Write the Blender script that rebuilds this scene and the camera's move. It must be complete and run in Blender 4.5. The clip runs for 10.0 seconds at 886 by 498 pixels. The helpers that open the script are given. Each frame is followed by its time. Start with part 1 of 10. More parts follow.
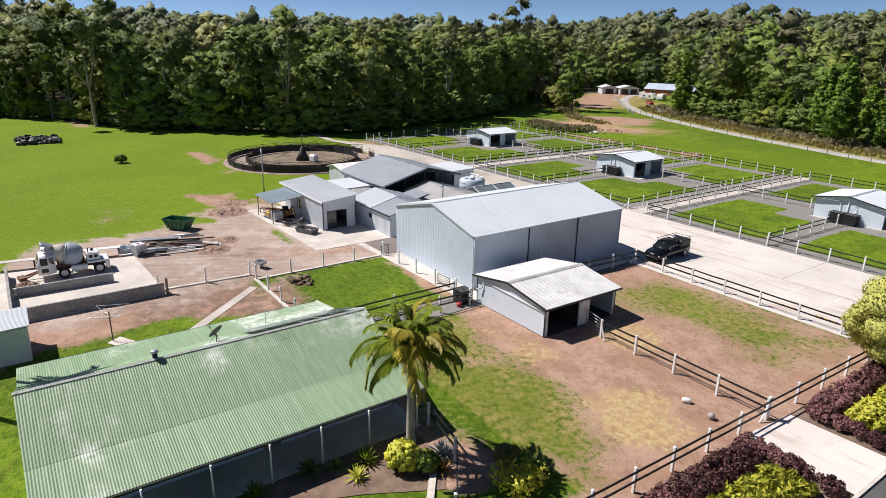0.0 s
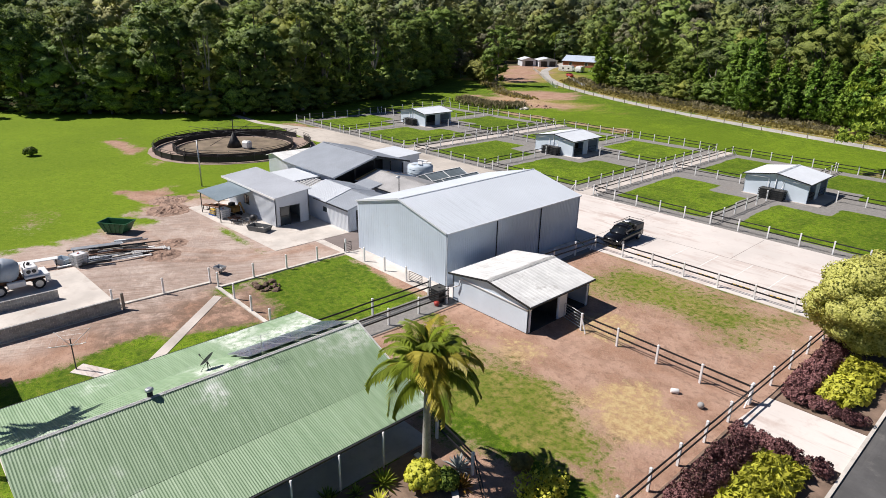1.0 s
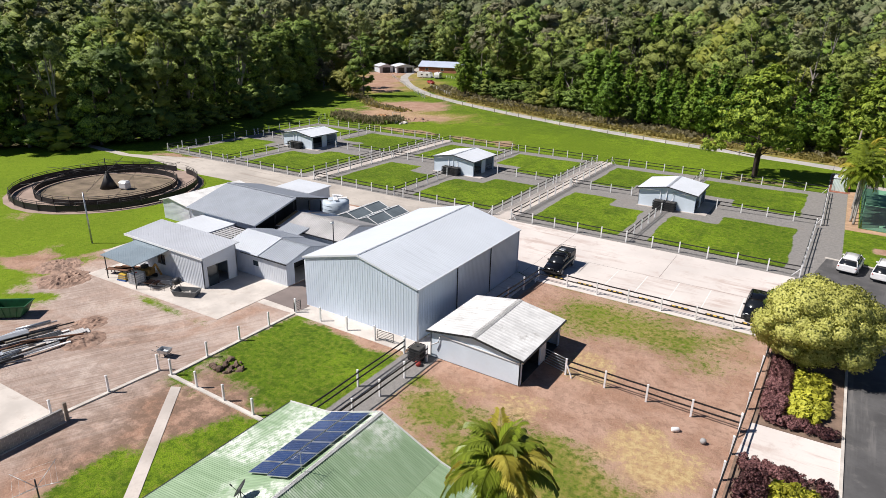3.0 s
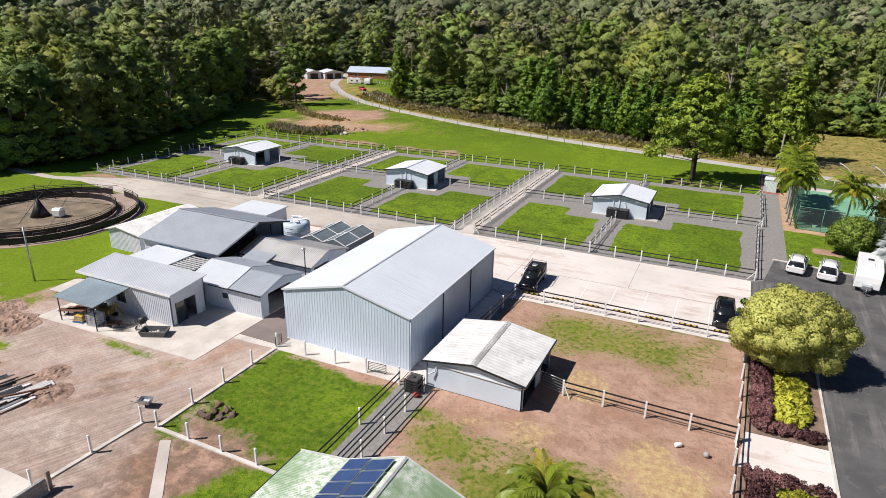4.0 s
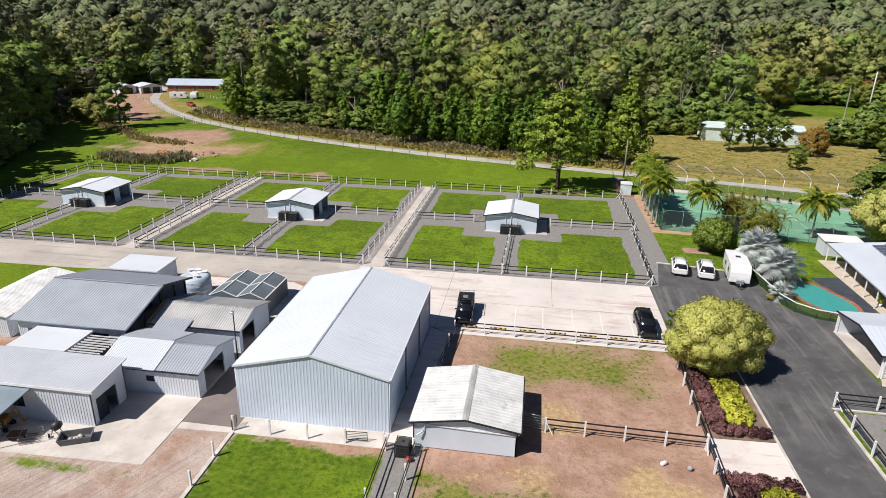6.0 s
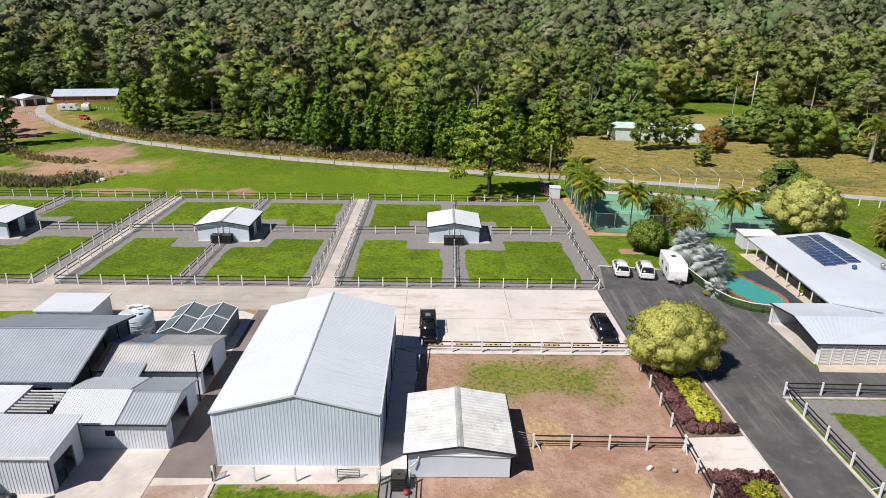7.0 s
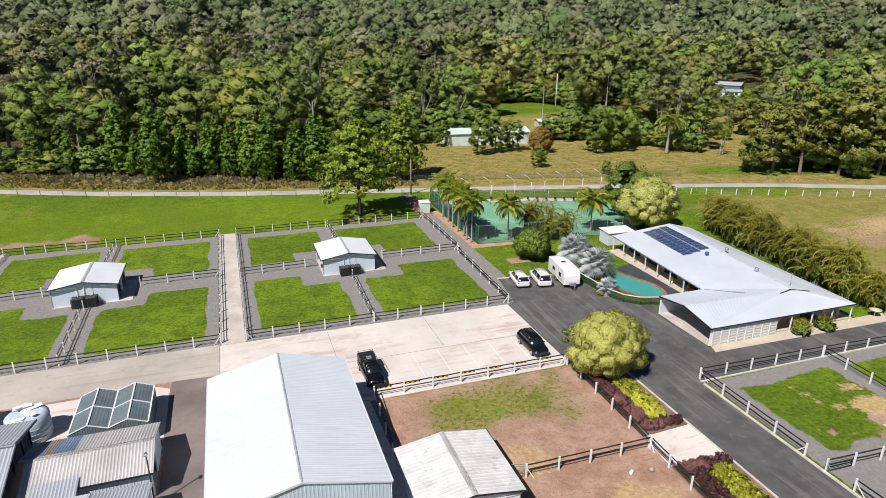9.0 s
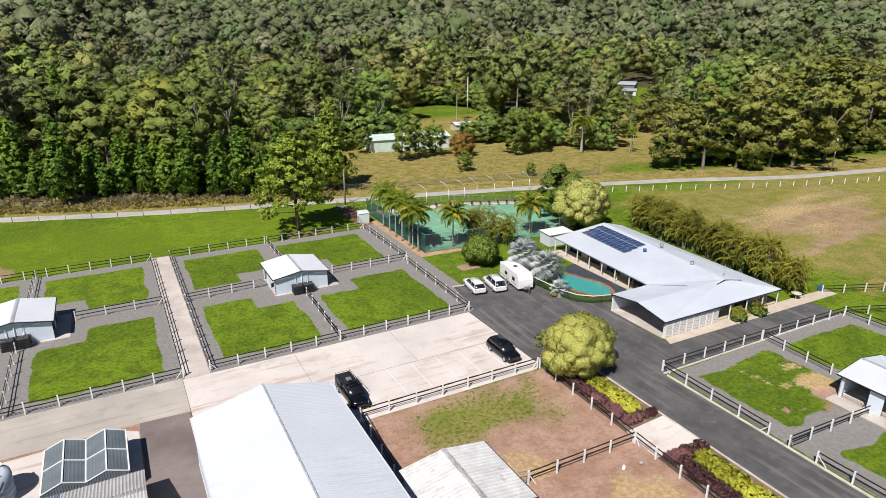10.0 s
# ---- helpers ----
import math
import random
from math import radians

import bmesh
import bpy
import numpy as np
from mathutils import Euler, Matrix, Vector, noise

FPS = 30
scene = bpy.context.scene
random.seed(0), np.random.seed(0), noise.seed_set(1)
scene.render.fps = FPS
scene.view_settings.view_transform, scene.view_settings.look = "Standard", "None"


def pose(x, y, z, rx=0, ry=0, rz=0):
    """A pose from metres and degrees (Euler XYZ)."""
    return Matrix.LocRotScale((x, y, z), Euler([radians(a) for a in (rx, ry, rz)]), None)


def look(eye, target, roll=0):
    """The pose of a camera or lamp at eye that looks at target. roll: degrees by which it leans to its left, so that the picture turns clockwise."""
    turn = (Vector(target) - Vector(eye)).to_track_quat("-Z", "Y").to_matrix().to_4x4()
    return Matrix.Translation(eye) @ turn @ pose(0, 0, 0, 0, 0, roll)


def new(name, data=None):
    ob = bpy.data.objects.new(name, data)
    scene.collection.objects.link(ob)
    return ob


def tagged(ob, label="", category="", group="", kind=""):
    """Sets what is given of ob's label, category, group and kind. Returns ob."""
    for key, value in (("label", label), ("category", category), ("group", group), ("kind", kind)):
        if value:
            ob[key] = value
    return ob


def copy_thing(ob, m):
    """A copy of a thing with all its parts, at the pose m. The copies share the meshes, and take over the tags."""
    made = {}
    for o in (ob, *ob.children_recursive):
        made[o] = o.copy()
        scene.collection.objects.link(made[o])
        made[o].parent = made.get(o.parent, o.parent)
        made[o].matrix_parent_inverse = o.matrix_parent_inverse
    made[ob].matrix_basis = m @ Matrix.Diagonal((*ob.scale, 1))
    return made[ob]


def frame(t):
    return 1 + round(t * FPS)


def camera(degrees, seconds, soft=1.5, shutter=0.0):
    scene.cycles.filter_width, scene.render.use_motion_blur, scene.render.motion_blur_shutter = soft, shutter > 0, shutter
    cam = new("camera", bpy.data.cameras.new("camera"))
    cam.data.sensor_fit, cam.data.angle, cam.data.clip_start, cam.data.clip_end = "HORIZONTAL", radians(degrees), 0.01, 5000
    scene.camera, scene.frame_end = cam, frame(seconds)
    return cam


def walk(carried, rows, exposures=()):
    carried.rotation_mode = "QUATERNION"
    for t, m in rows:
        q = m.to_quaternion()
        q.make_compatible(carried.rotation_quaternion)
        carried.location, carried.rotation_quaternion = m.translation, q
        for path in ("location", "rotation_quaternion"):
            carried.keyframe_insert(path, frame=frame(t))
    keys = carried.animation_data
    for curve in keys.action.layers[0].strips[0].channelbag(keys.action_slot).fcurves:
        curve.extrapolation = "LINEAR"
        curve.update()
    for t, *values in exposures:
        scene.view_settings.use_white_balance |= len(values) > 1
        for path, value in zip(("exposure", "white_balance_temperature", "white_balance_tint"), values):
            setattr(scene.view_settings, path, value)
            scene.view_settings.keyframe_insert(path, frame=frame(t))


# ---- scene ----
cam = camera(71.3, 10.0, soft=0.55)
PATH = [
    (0, (12.949, -65.364, 19.653), (11.398, -64.264, 19.033), 1.1),
    (0.5, (11.056, -66.81, 20.533), (9.599, -65.614, 19.868), 1.3),
    (1, (9.156, -68.022, 21.463), (7.794, -66.738, 20.76), 1.2),
    (1.5, (7.119, -69.204, 22.471), (5.852, -67.828, 21.763), 1.2),
    (2, (4.939, -70.305, 23.443), (3.764, -68.848, 22.738), 1.2),
    (2.5, (2.683, -71.327, 24.428), (1.594, -69.804, 23.724), 1.2),
    (4, (-4.661, -73.685, 27.027), (-5.455, -71.986, 26.333), 1.1),
    (4.5, (-7.353, -74.249, 28.02), (-8.024, -72.497, 27.327), 1.1),
    (5, (-10.085, -74.675, 28.946), (-10.625, -72.878, 28.253), 1.0),
    (5.5, (-12.972, -74.864, 29.696), (-13.379, -73.031, 29.007), 1.1),
    (7, (-21.542, -74.141, 32.054), (-21.515, -72.26, 31.376), 0.9),
    (7.5, (-24.505, -73.537, 32.812), (-24.326, -71.662, 32.138), 0.8),
    (8, (-27.709, -72.721, 33.69), (-27.379, -70.867, 33.017), 0.7),
    (8.5, (-30.884, -71.643, 34.541), (-30.407, -69.821, 33.869), 0.6),
    (9, (-34.099, -70.335, 35.486), (-33.478, -68.556, 34.813), 0.4),
    (9.5, (-37.585, -68.834, 36.319), (-36.82, -67.113, 35.646), 0.3),
    (10, (-40.775, -67.331, 37.065), (-39.875, -65.676, 36.395), 0.2),
]
# the exposure drops a little as the drone climbs and turns
walk(cam, [(t, look(eye, target, roll)) for t, eye, target, roll in PATH], [(0, 0.29), (2.5, 0.30), (4.5, 0.26), (6.5, 0.20), (8, 0.18), (10, 0.21)])

# ---------------------------------------------------------------- light
SUN_DIR = Vector((-0.67, -0.50, 1.0)).normalized()
world = bpy.data.worlds.new("sky")
scene.world = world
world.use_nodes = True
wt = world.node_tree
sky = wt.nodes.new("ShaderNodeTexSky")
sky.sky_type = 'NISHITA'
sky.sun_disc = False
sky.sun_elevation = math.asin(SUN_DIR.z)
sky.sun_rotation = math.atan2(SUN_DIR.x, SUN_DIR.y)
sky.air_density, sky.dust_density, sky.ozone_density = 0.35, 0.0, 3.0
wt.links.new(sky.outputs[0], wt.nodes["Background"].inputs[0])
wt.nodes["Background"].inputs[1].default_value = 0.082
sun = new("sun", bpy.data.lights.new("sun", 'SUN'))
sun.data.energy = 5.0
sun.data.angle = radians(0.55)
sun.data.color = (1.0, 0.94, 0.89)
sun.matrix_world = look(SUN_DIR * 200, (0, 0, 0))

# ---------------------------------------------------------------- node helpers
def nd(nt, kind, ins=None, **props):
    n = nt.nodes.new(kind)
    for k, v in props.items():
        setattr(n, k, v)
    for k, v in (ins or {}).items():
        if isinstance(v, bpy.types.NodeSocket):
            nt.links.new(v, n.inputs[k])
        else:
            n.inputs[k].default_value = v
    return n


def mixc(nt, fac, a, b, blend='MIX'):
    m = nd(nt, "ShaderNodeMix", data_type='RGBA', blend_type=blend)
    for idx, v in ((0, fac), (6, a), (7, b)):
        if isinstance(v, bpy.types.NodeSocket):
            nt.links.new(v, m.inputs[idx])
        else:
            m.inputs[idx].default_value = (*v, 1) if idx > 0 and len(v) == 3 else v
    return m.outputs[2]


def mathn(nt, op, a, b=0.0, clamp=False):
    return nd(nt, "ShaderNodeMath", {0: a, 1: b}, operation=op, use_clamp=clamp).outputs[0]


def noise_n(nt, co, scale, detail=4.0, rough=0.55):
    return nd(nt, "ShaderNodeTexNoise", {"Vector": co, "Scale": scale, "Detail": detail, "Roughness": rough}).outputs[0]


def ramp(nt, fac, lo, hi):
    return nd(nt, "ShaderNodeMapRange", {0: fac, 1: lo, 2: hi, 3: 0.0, 4: 1.0}, clamp=True, interpolation_type='SMOOTHSTEP').outputs[0]


def start_mat(name):
    m = bpy.data.materials.new(name)
    m.use_nodes = True
    nt = m.node_tree
    bsdf = nt.nodes["Principled BSDF"]
    co = nd(nt, "ShaderNodeNewGeometry").outputs["Position"]
    return m, nt, bsdf, co


def surface(name, col, rough=0.6, metal=0.0, var=0.25, big=0.6, small=9.0, dirt=None, dirt_amount=0.35, bump=0.0, bump_scale=30.0, spec=0.5, rnd=0.0, streak=None):
    """Painted, metal, stone or timber surface with stains at two scales."""
    m, nt, bsdf, co = start_mat(name)
    a = noise_n(nt, co, big, 5.0)
    b = noise_n(nt, co, small, 6.0, 0.65)
    dark = tuple(c * (1 - var) for c in col)
    light = tuple(min(1.0, c * (1 + var * 0.5)) for c in col)
    c1 = mixc(nt, ramp(nt, a, 0.3, 0.7), dark, light)
    c2 = mixc(nt, mathn(nt, 'MULTIPLY', ramp(nt, b, 0.45, 0.75), 0.5), c1, tuple(c * (1 - var * 0.8) for c in col))
    if dirt:
        e = noise_n(nt, co, small * 0.25, 8.0, 0.7)
        c2 = mixc(nt, mathn(nt, 'MULTIPLY', ramp(nt, e, 0.52, 0.75), dirt_amount), c2, dirt)
    if streak:
        sx, sy, col2, amt = streak
        st = noise_n(nt, nd(nt, "ShaderNodeMapping", {"Vector": co, "Scale": (sx, sy, 1.0)}).outputs[0], 1.0, 5.0, 0.65)
        pt = noise_n(nt, co, 0.09, 3.0)
        c2 = mixc(nt, mathn(nt, 'MULTIPLY', mathn(nt, 'MULTIPLY', ramp(nt, st, 0.5, 0.62), ramp(nt, pt, 0.4, 0.55)), amt), c2, col2)
    if rnd > 0:
        r = nd(nt, "ShaderNodeObjectInfo").outputs["Random"]
        k = mathn(nt, 'MULTIPLY_ADD', r, 2 * rnd)
        k.node.inputs[2].default_value = 1 - rnd
        vm = nd(nt, "ShaderNodeVectorMath", {0: c2, "Scale": k}, operation='SCALE')
        c2 = vm.outputs[0]
    nt.links.new(c2, bsdf.inputs["Base Color"])
    rr = mathn(nt, 'MULTIPLY_ADD', b, 0.25)
    rr.node.inputs[2].default_value = max(0.02, rough - 0.12)
    nt.links.new(rr, bsdf.inputs["Roughness"])
    bsdf.inputs["Metallic"].default_value = metal
    bsdf.inputs["Specular IOR Level"].default_value = spec
    if bump > 0:
        bn = noise_n(nt, co, bump_scale, 4.0)
        bp = nd(nt, "ShaderNodeBump", {"Strength": bump, "Distance": 0.02, "Height": bn})
        nt.links.new(bp.outputs[0], bsdf.inputs["Normal"])
    return m


def foliage(name, dark, light, rnd=0.25, spec=0.25, rough=0.6, through_light=0.38, extra=None, fresh=None, lace=0.0, airy=False):
    """Leaves: colour varies from clump to clump, tree to tree (tint) and thing to thing."""
    m, nt, bsdf, co = start_mat(name)
    isl = nd(nt, "ShaderNodeNewGeometry").outputs["Random Per Island"]
    obr = nd(nt, "ShaderNodeObjectInfo").outputs["Random"]
    tint = nd(nt, "ShaderNodeAttribute", attribute_name="tint").outputs["Fac"]
    n = noise_n(nt, co, 0.5, 3.0)
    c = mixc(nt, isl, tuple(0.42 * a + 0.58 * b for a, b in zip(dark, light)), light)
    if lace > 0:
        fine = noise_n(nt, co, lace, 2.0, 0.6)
        # darkens the bump's hollows: shade between leaves put into the colour
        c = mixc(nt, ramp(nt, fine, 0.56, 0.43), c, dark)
        bp = nd(nt, "ShaderNodeBump", {"Strength": 0.8, "Distance": 0.9 / lace, "Height": fine})
        nt.links.new(bp.outputs[0], bsdf.inputs["Normal"])
    t = mathn(nt, 'FRACT', mathn(nt, 'ADD', obr, tint))
    if extra:
        c = mixc(nt, mathn(nt, 'MULTIPLY', ramp(nt, t, 0.55, 1.0), 0.85), c, extra)
    if fresh:
        c = mixc(nt, mathn(nt, 'MULTIPLY', ramp(nt, t, 0.35, 0.05), 0.8), c, fresh)
    k = mathn(nt, 'MULTIPLY_ADD', mathn(nt, 'FRACT', mathn(nt, 'MULTIPLY', t, 7.31)), 2 * rnd)
    k.node.inputs[2].default_value = 1 - rnd
    c = nd(nt, "ShaderNodeVectorMath", {0: c, "Scale": k}, operation='SCALE').outputs[0]
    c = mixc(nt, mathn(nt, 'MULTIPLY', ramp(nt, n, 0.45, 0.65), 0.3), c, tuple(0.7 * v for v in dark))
    nt.links.new(c, bsdf.inputs["Base Color"])
    bsdf.inputs["Roughness"].default_value = rough
    bsdf.inputs["Specular IOR Level"].default_value = spec
    if through_light > 0:
        tr = nd(nt, "ShaderNodeBsdfTranslucent", {"Color": c})
        mx = nd(nt, "ShaderNodeMixShader", {0: through_light, 1: bsdf.outputs[0], 2: tr.outputs[0]})
        nt.links.new(mx.outputs[0], nt.nodes["Material Output"].inputs[0])
        if airy:
            gap = nd(nt, "ShaderNodeBsdfTransparent")
            cut = nd(nt, "ShaderNodeMixShader", {0: mathn(nt, 'GREATER_THAN', fine, 0.43), 1: gap.outputs[0], 2: mx.outputs[0]})
            nt.links.new(cut.outputs[0], nt.nodes["Material Output"].inputs[0])
    return m


# ---------------------------------------------------------------- mesh helpers
def bmnew():
    return bmesh.new()


def box(bm, x0, x1, y0, y1, z0, z1, bev=0.0):
    vs = [bm.verts.new(p) for p in ((x0, y0, z0), (x1, y0, z0), (x1, y1, z0), (x0, y1, z0), (x0, y0, z1), (x1, y0, z1), (x1, y1, z1), (x0, y1, z1))]
    fs = [bm.faces.new([vs[i] for i in q]) for q in ((3, 2, 1, 0), (4, 5, 6, 7), (0, 1, 5, 4), (1, 2, 6, 5), (2, 3, 7, 6), (3, 0, 4, 7))]
    if bev > 0:
        es = list({e for f in fs for e in f.edges})
        bmesh.ops.bevel(bm, geom=es, offset=bev, segments=1, affect='EDGES', profile=0.5)
    return vs


def beam(bm, a, b, w, h=None, up=(0, 0, 1)):
    """A bar of width w and height h from a to b."""
    h = h or w
    a, b = Vector(a), Vector(b)
    d = (b - a).normalized()
    s = d.cross(Vector(up))
    if s.length < 1e-4:
        s = d.cross(Vector((1, 0, 0)))
    s.normalize()
    t = s.cross(d)
    vs = [bm.verts.new(p + s * i * w / 2 + t * j * h / 2) for p in (a, b) for i, j in ((-1, -1), (1, -1), (1, 1), (-1, 1))]
    for q in ((0, 1, 2, 3), (7, 6, 5, 4), (0, 4, 5, 1), (1, 5, 6, 2), (2, 6, 7, 3), (3, 7, 4, 0)):
        bm.faces.new([vs[i] for i in q])


def strip(bm, pts, w, h):
    """One unbroken rectangular rail through the points."""
    rows = []
    for i, p in enumerate(pts):
        d = (pts[min(i + 1, len(pts) - 1)] - pts[max(i - 1, 0)]).normalized()
        s = Vector((-d.y, d.x, 0)).normalized() * w / 2
        t = Vector((0, 0, h / 2))
        rows.append([bm.verts.new(p + v) for v in (s + t, -s + t, -s - t, s - t)])
    for a, b in zip(rows, rows[1:]):
        for k in range(4):
            bm.faces.new((a[k], a[(k + 1) % 4], b[(k + 1) % 4], b[k]))
    bm.faces.new(rows[0][::-1])
    bm.faces.new(rows[-1])


def tube(bm, pts, radii, seg=8, cap=True):
    """A round, tapering bar through the points."""
    rings = []
    pts = [Vector(p) for p in pts]
    for i, p in enumerate(pts):
        d = (pts[min(i + 1, len(pts) - 1)] - pts[max(i - 1, 0)]).normalized()
        s = d.cross(Vector((0.3, 0.1, 1)) if abs(d.z) < 0.95 else Vector((1, 0.2, 0))).normalized()
        t = d.cross(s)
        r = radii[i] if hasattr(radii, "__len__") else radii
        rings.append([bm.verts.new(p + (s * math.cos(k * 2 * math.pi / seg) + t * math.sin(k * 2 * math.pi / seg)) * r) for k in range(seg)])
    for a, b in zip(rings, rings[1:]):
        for k in range(seg):
            f = bm.faces.new((a[k], a[(k + 1) % seg], b[(k + 1) % seg], b[k]))
            f.smooth = True
    if cap:
        bm.faces.new(rings[0][::-1])
        bm.faces.new(rings[-1])


def slab_poly(bm, pts, z0, z1):
    lo = [bm.verts.new((x, y, z0)) for x, y in pts]
    hi = [bm.verts.new((x, y, z1)) for x, y in pts]
    n = len(pts)
    bm.faces.new(hi)
    bm.faces.new(lo[::-1])
    for i in range(n):
        bm.faces.new((lo[i], lo[(i + 1) % n], hi[(i + 1) % n], hi[i]))
    bmesh.ops.recalc_face_normals(bm, faces=bm.faces)


def panel(bm, a, b, c, d, pitch=0.2, amp=0.02, th=0.06, flat=False, wave=False):
    """A sheet from edge a-b (foot) to edge d-c (head), ribbed from foot to head, on a thin core."""
    a, b, c, d = (Vector(p) for p in (a, b, c, d))
    n = ((b - a).cross(d - a)).normalized() if (d - a).length > 1e-4 else ((b - a).cross(c - a)).normalized()
    top_ = [bm.verts.new(p) for p in (a, b, c, d)]
    low = [bm.verts.new(p - n * th) for p in (a, b, c, d)]
    bm.faces.new(top_)
    bm.faces.new(low[::-1])
    for i in range(4):
        j = (i + 1) % 4
        bm.faces.new((top_[i], low[i], low[j], top_[j]))
    if flat:
        return
    k = max(2, int(round((b - a).length / pitch)))
    prev = None
    for i in range(k):
        for s, h in ((0.0, 0.1), (0.3, 0.55), (0.5, 1.0), (0.7, 0.55)) if wave else ((0.0, 0.1), (0.5, 0.1), (0.62, 1.0), (0.88, 1.0)):
            u = (i + s) / k
            off = n * (amp * h + 0.003)
            row = (bm.verts.new(a.lerp(b, u) + off), bm.verts.new(d.lerp(c, u) + off))
            if prev:
                bm.faces.new((prev[0], row[0], row[1], prev[1]))
            prev = row
    off = n * (amp * 0.1 + 0.003)
    row = (bm.verts.new(b + off), bm.verts.new(c + off))
    bm.faces.new((prev[0], row[0], row[1], prev[1]))


def part(name, bm, material, parent=None, label=""):
    me = bpy.data.meshes.new(name)
    bm.to_mesh(me)
    bm.free()
    if material is not None:
        me.materials.append(material)
    ob = new(name, me)
    if parent is not None:
        ob.parent = parent
    if label:
        ob["label"] = label
    return ob


def thing(name, label, category, group="", kind="", at=(0, 0, 0), rz=0.0):
    ob = new(name)
    ob.empty_display_size = 0.3
    ob.matrix_world = pose(*at, 0, 0, rz)
    return tagged(ob, label, category, group, kind)


def single(name, bm, material, label, category, group="", kind=""):
    return tagged(part(name, bm, material), label, category, group, kind)


def share(name, me, parent, loc, rz=0.0, scale=(1, 1, 1)):
    ob = new(name, me)
    ob.parent = parent
    ob.matrix_local = pose(*loc, 0, 0, rz) @ Matrix.Diagonal((*scale, 1))
    return ob


def np_mesh(name, verts, quads, mat, tint=None, smooth=False, tris=None, normals=None):
    """A mesh from arrays."""
    me = bpy.data.meshes.new(name)
    nq = len(quads) if quads is not None else 0
    ntri = len(tris) if tris is not None else 0
    me.vertices.add(len(verts))
    me.vertices.foreach_set("co", np.asarray(verts, dtype=np.float32).ravel())
    loops = []
    if nq:
        loops.append(np.asarray(quads, dtype=np.int32).ravel())
    if ntri:
        loops.append(np.asarray(tris, dtype=np.int32).ravel())
    loops = np.concatenate(loops)
    me.loops.add(len(loops))
    me.loops.foreach_set("vertex_index", loops)
    me.polygons.add(nq + ntri)
    starts = np.concatenate([np.arange(nq) * 4, nq * 4 + np.arange(ntri) * 3]).astype(np.int32)
    me.polygons.foreach_set("loop_start", starts)
    if tint is not None:
        at = me.attributes.new("tint", 'FLOAT', 'POINT')
        at.data.foreach_set("value", np.asarray(tint, dtype=np.float32))
    me.update(calc_edges=True)
    me.validate()
    if smooth:
        me.polygons.foreach_set("use_smooth", np.ones(nq + ntri, dtype=bool))
    if normals is not None:
        at = me.attributes.new("custom_normal", 'FLOAT_VECTOR', 'POINT')
        at.data.foreach_set("vector", np.asarray(normals, dtype=np.float32).ravel())
    me.materials.append(mat)
    return me

# ---------------------------------------------------------------- materials
M_roof_white = surface("white_roof_steel", (0.655, 0.69, 0.735), 0.42, 0.0, 0.06, 0.25, 3.0, (0.5, 0.49, 0.46), 0.2)
M_roof_home = surface("pale_grey_blue_roof_steel", (0.57, 0.62, 0.685), 0.42, 0.0, 0.06, 0.25, 3.0, (0.46, 0.47, 0.47), 0.2)
M_roof_blue = surface("pale_blue_roof_steel", (0.50, 0.57, 0.68), 0.42, 0.0, 0.06, 0.25, 3.0)
M_roof_shed = surface("streaked_white_roof", (0.65, 0.697, 0.755), 0.42, 0.0, 0.05, 0.25, 3.0, (0.52, 0.54, 0.55), 0.15, streak=(0.22, 5.0, (0.44, 0.48, 0.52), 0.35))
M_roof_grey = surface("zincalume_roof", (0.42, 0.455, 0.505), 0.42, 0.05, 0.08, 0.4, 5.0, (0.3, 0.27, 0.24), 0.2)
M_roof_zinc = surface("dull_white_roof_steel", (0.56, 0.585, 0.63), 0.45, 0.0, 0.08, 0.3, 4.0, (0.4, 0.39, 0.38), 0.2)
M_leanto = surface("blue_grey_lean_to_steel", (0.27, 0.335, 0.38), 0.42, 0.05, 0.15, 0.3, 4.0, (0.36, 0.41, 0.44), 0.4)
M_tub = surface("dark_grey_plastic", (0.13, 0.135, 0.14), 0.6, 0.0, 0.25, 1.0, 6.0, (0.24, 0.23, 0.22), 0.3)
M_faded_yellow = surface("rusty_yellow_paint", (0.30, 0.17, 0.04), 0.7, 0.0, 0.35, 2.0, 10.0, (0.12, 0.07, 0.04), 0.5)
M_roof_old = surface("weathered_roof_steel", (0.52, 0.51, 0.505), 0.55, 0.05, 0.2, 0.5, 4.0, (0.27, 0.24, 0.22), 0.5)
M_roof_chalk = surface("chalky_white_roof", (0.69, 0.69, 0.68), 0.6, 0.0, 0.16, 0.7, 4.0, (0.25, 0.23, 0.21), 0.6)
M_wall_blue = surface("pale_blue_grey_steel", (0.55, 0.63, 0.73), 0.45, 0.0, 0.08, 0.3, 4.0, (0.45, 0.42, 0.38), 0.15)
M_wall_stable = surface("pale_blue_fibre_cement", (0.64, 0.725, 0.81), 0.5, 0.0, 0.08, 0.3, 4.0, (0.45, 0.42, 0.38), 0.15)
M_wall_white = surface("white_wall_paint", (0.62, 0.66, 0.715), 0.55, 0.0, 0.08, 0.4, 6.0, (0.5, 0.46, 0.4), 0.2)
M_white = surface("white_gloss_paint", (0.80, 0.80, 0.80), 0.4, 0.0, 0.08, 1.5, 14.0, (0.45, 0.42, 0.36), 0.2)
M_black = surface("black_rail_plastic", (0.012, 0.012, 0.014), 0.55, 0.0, 0.3, 2.0, 16.0, (0.05, 0.045, 0.04), 0.3)
M_dark = surface("dark_steel", (0.03, 0.032, 0.036), 0.5, 0.2, 0.3, 2.0, 10.0)
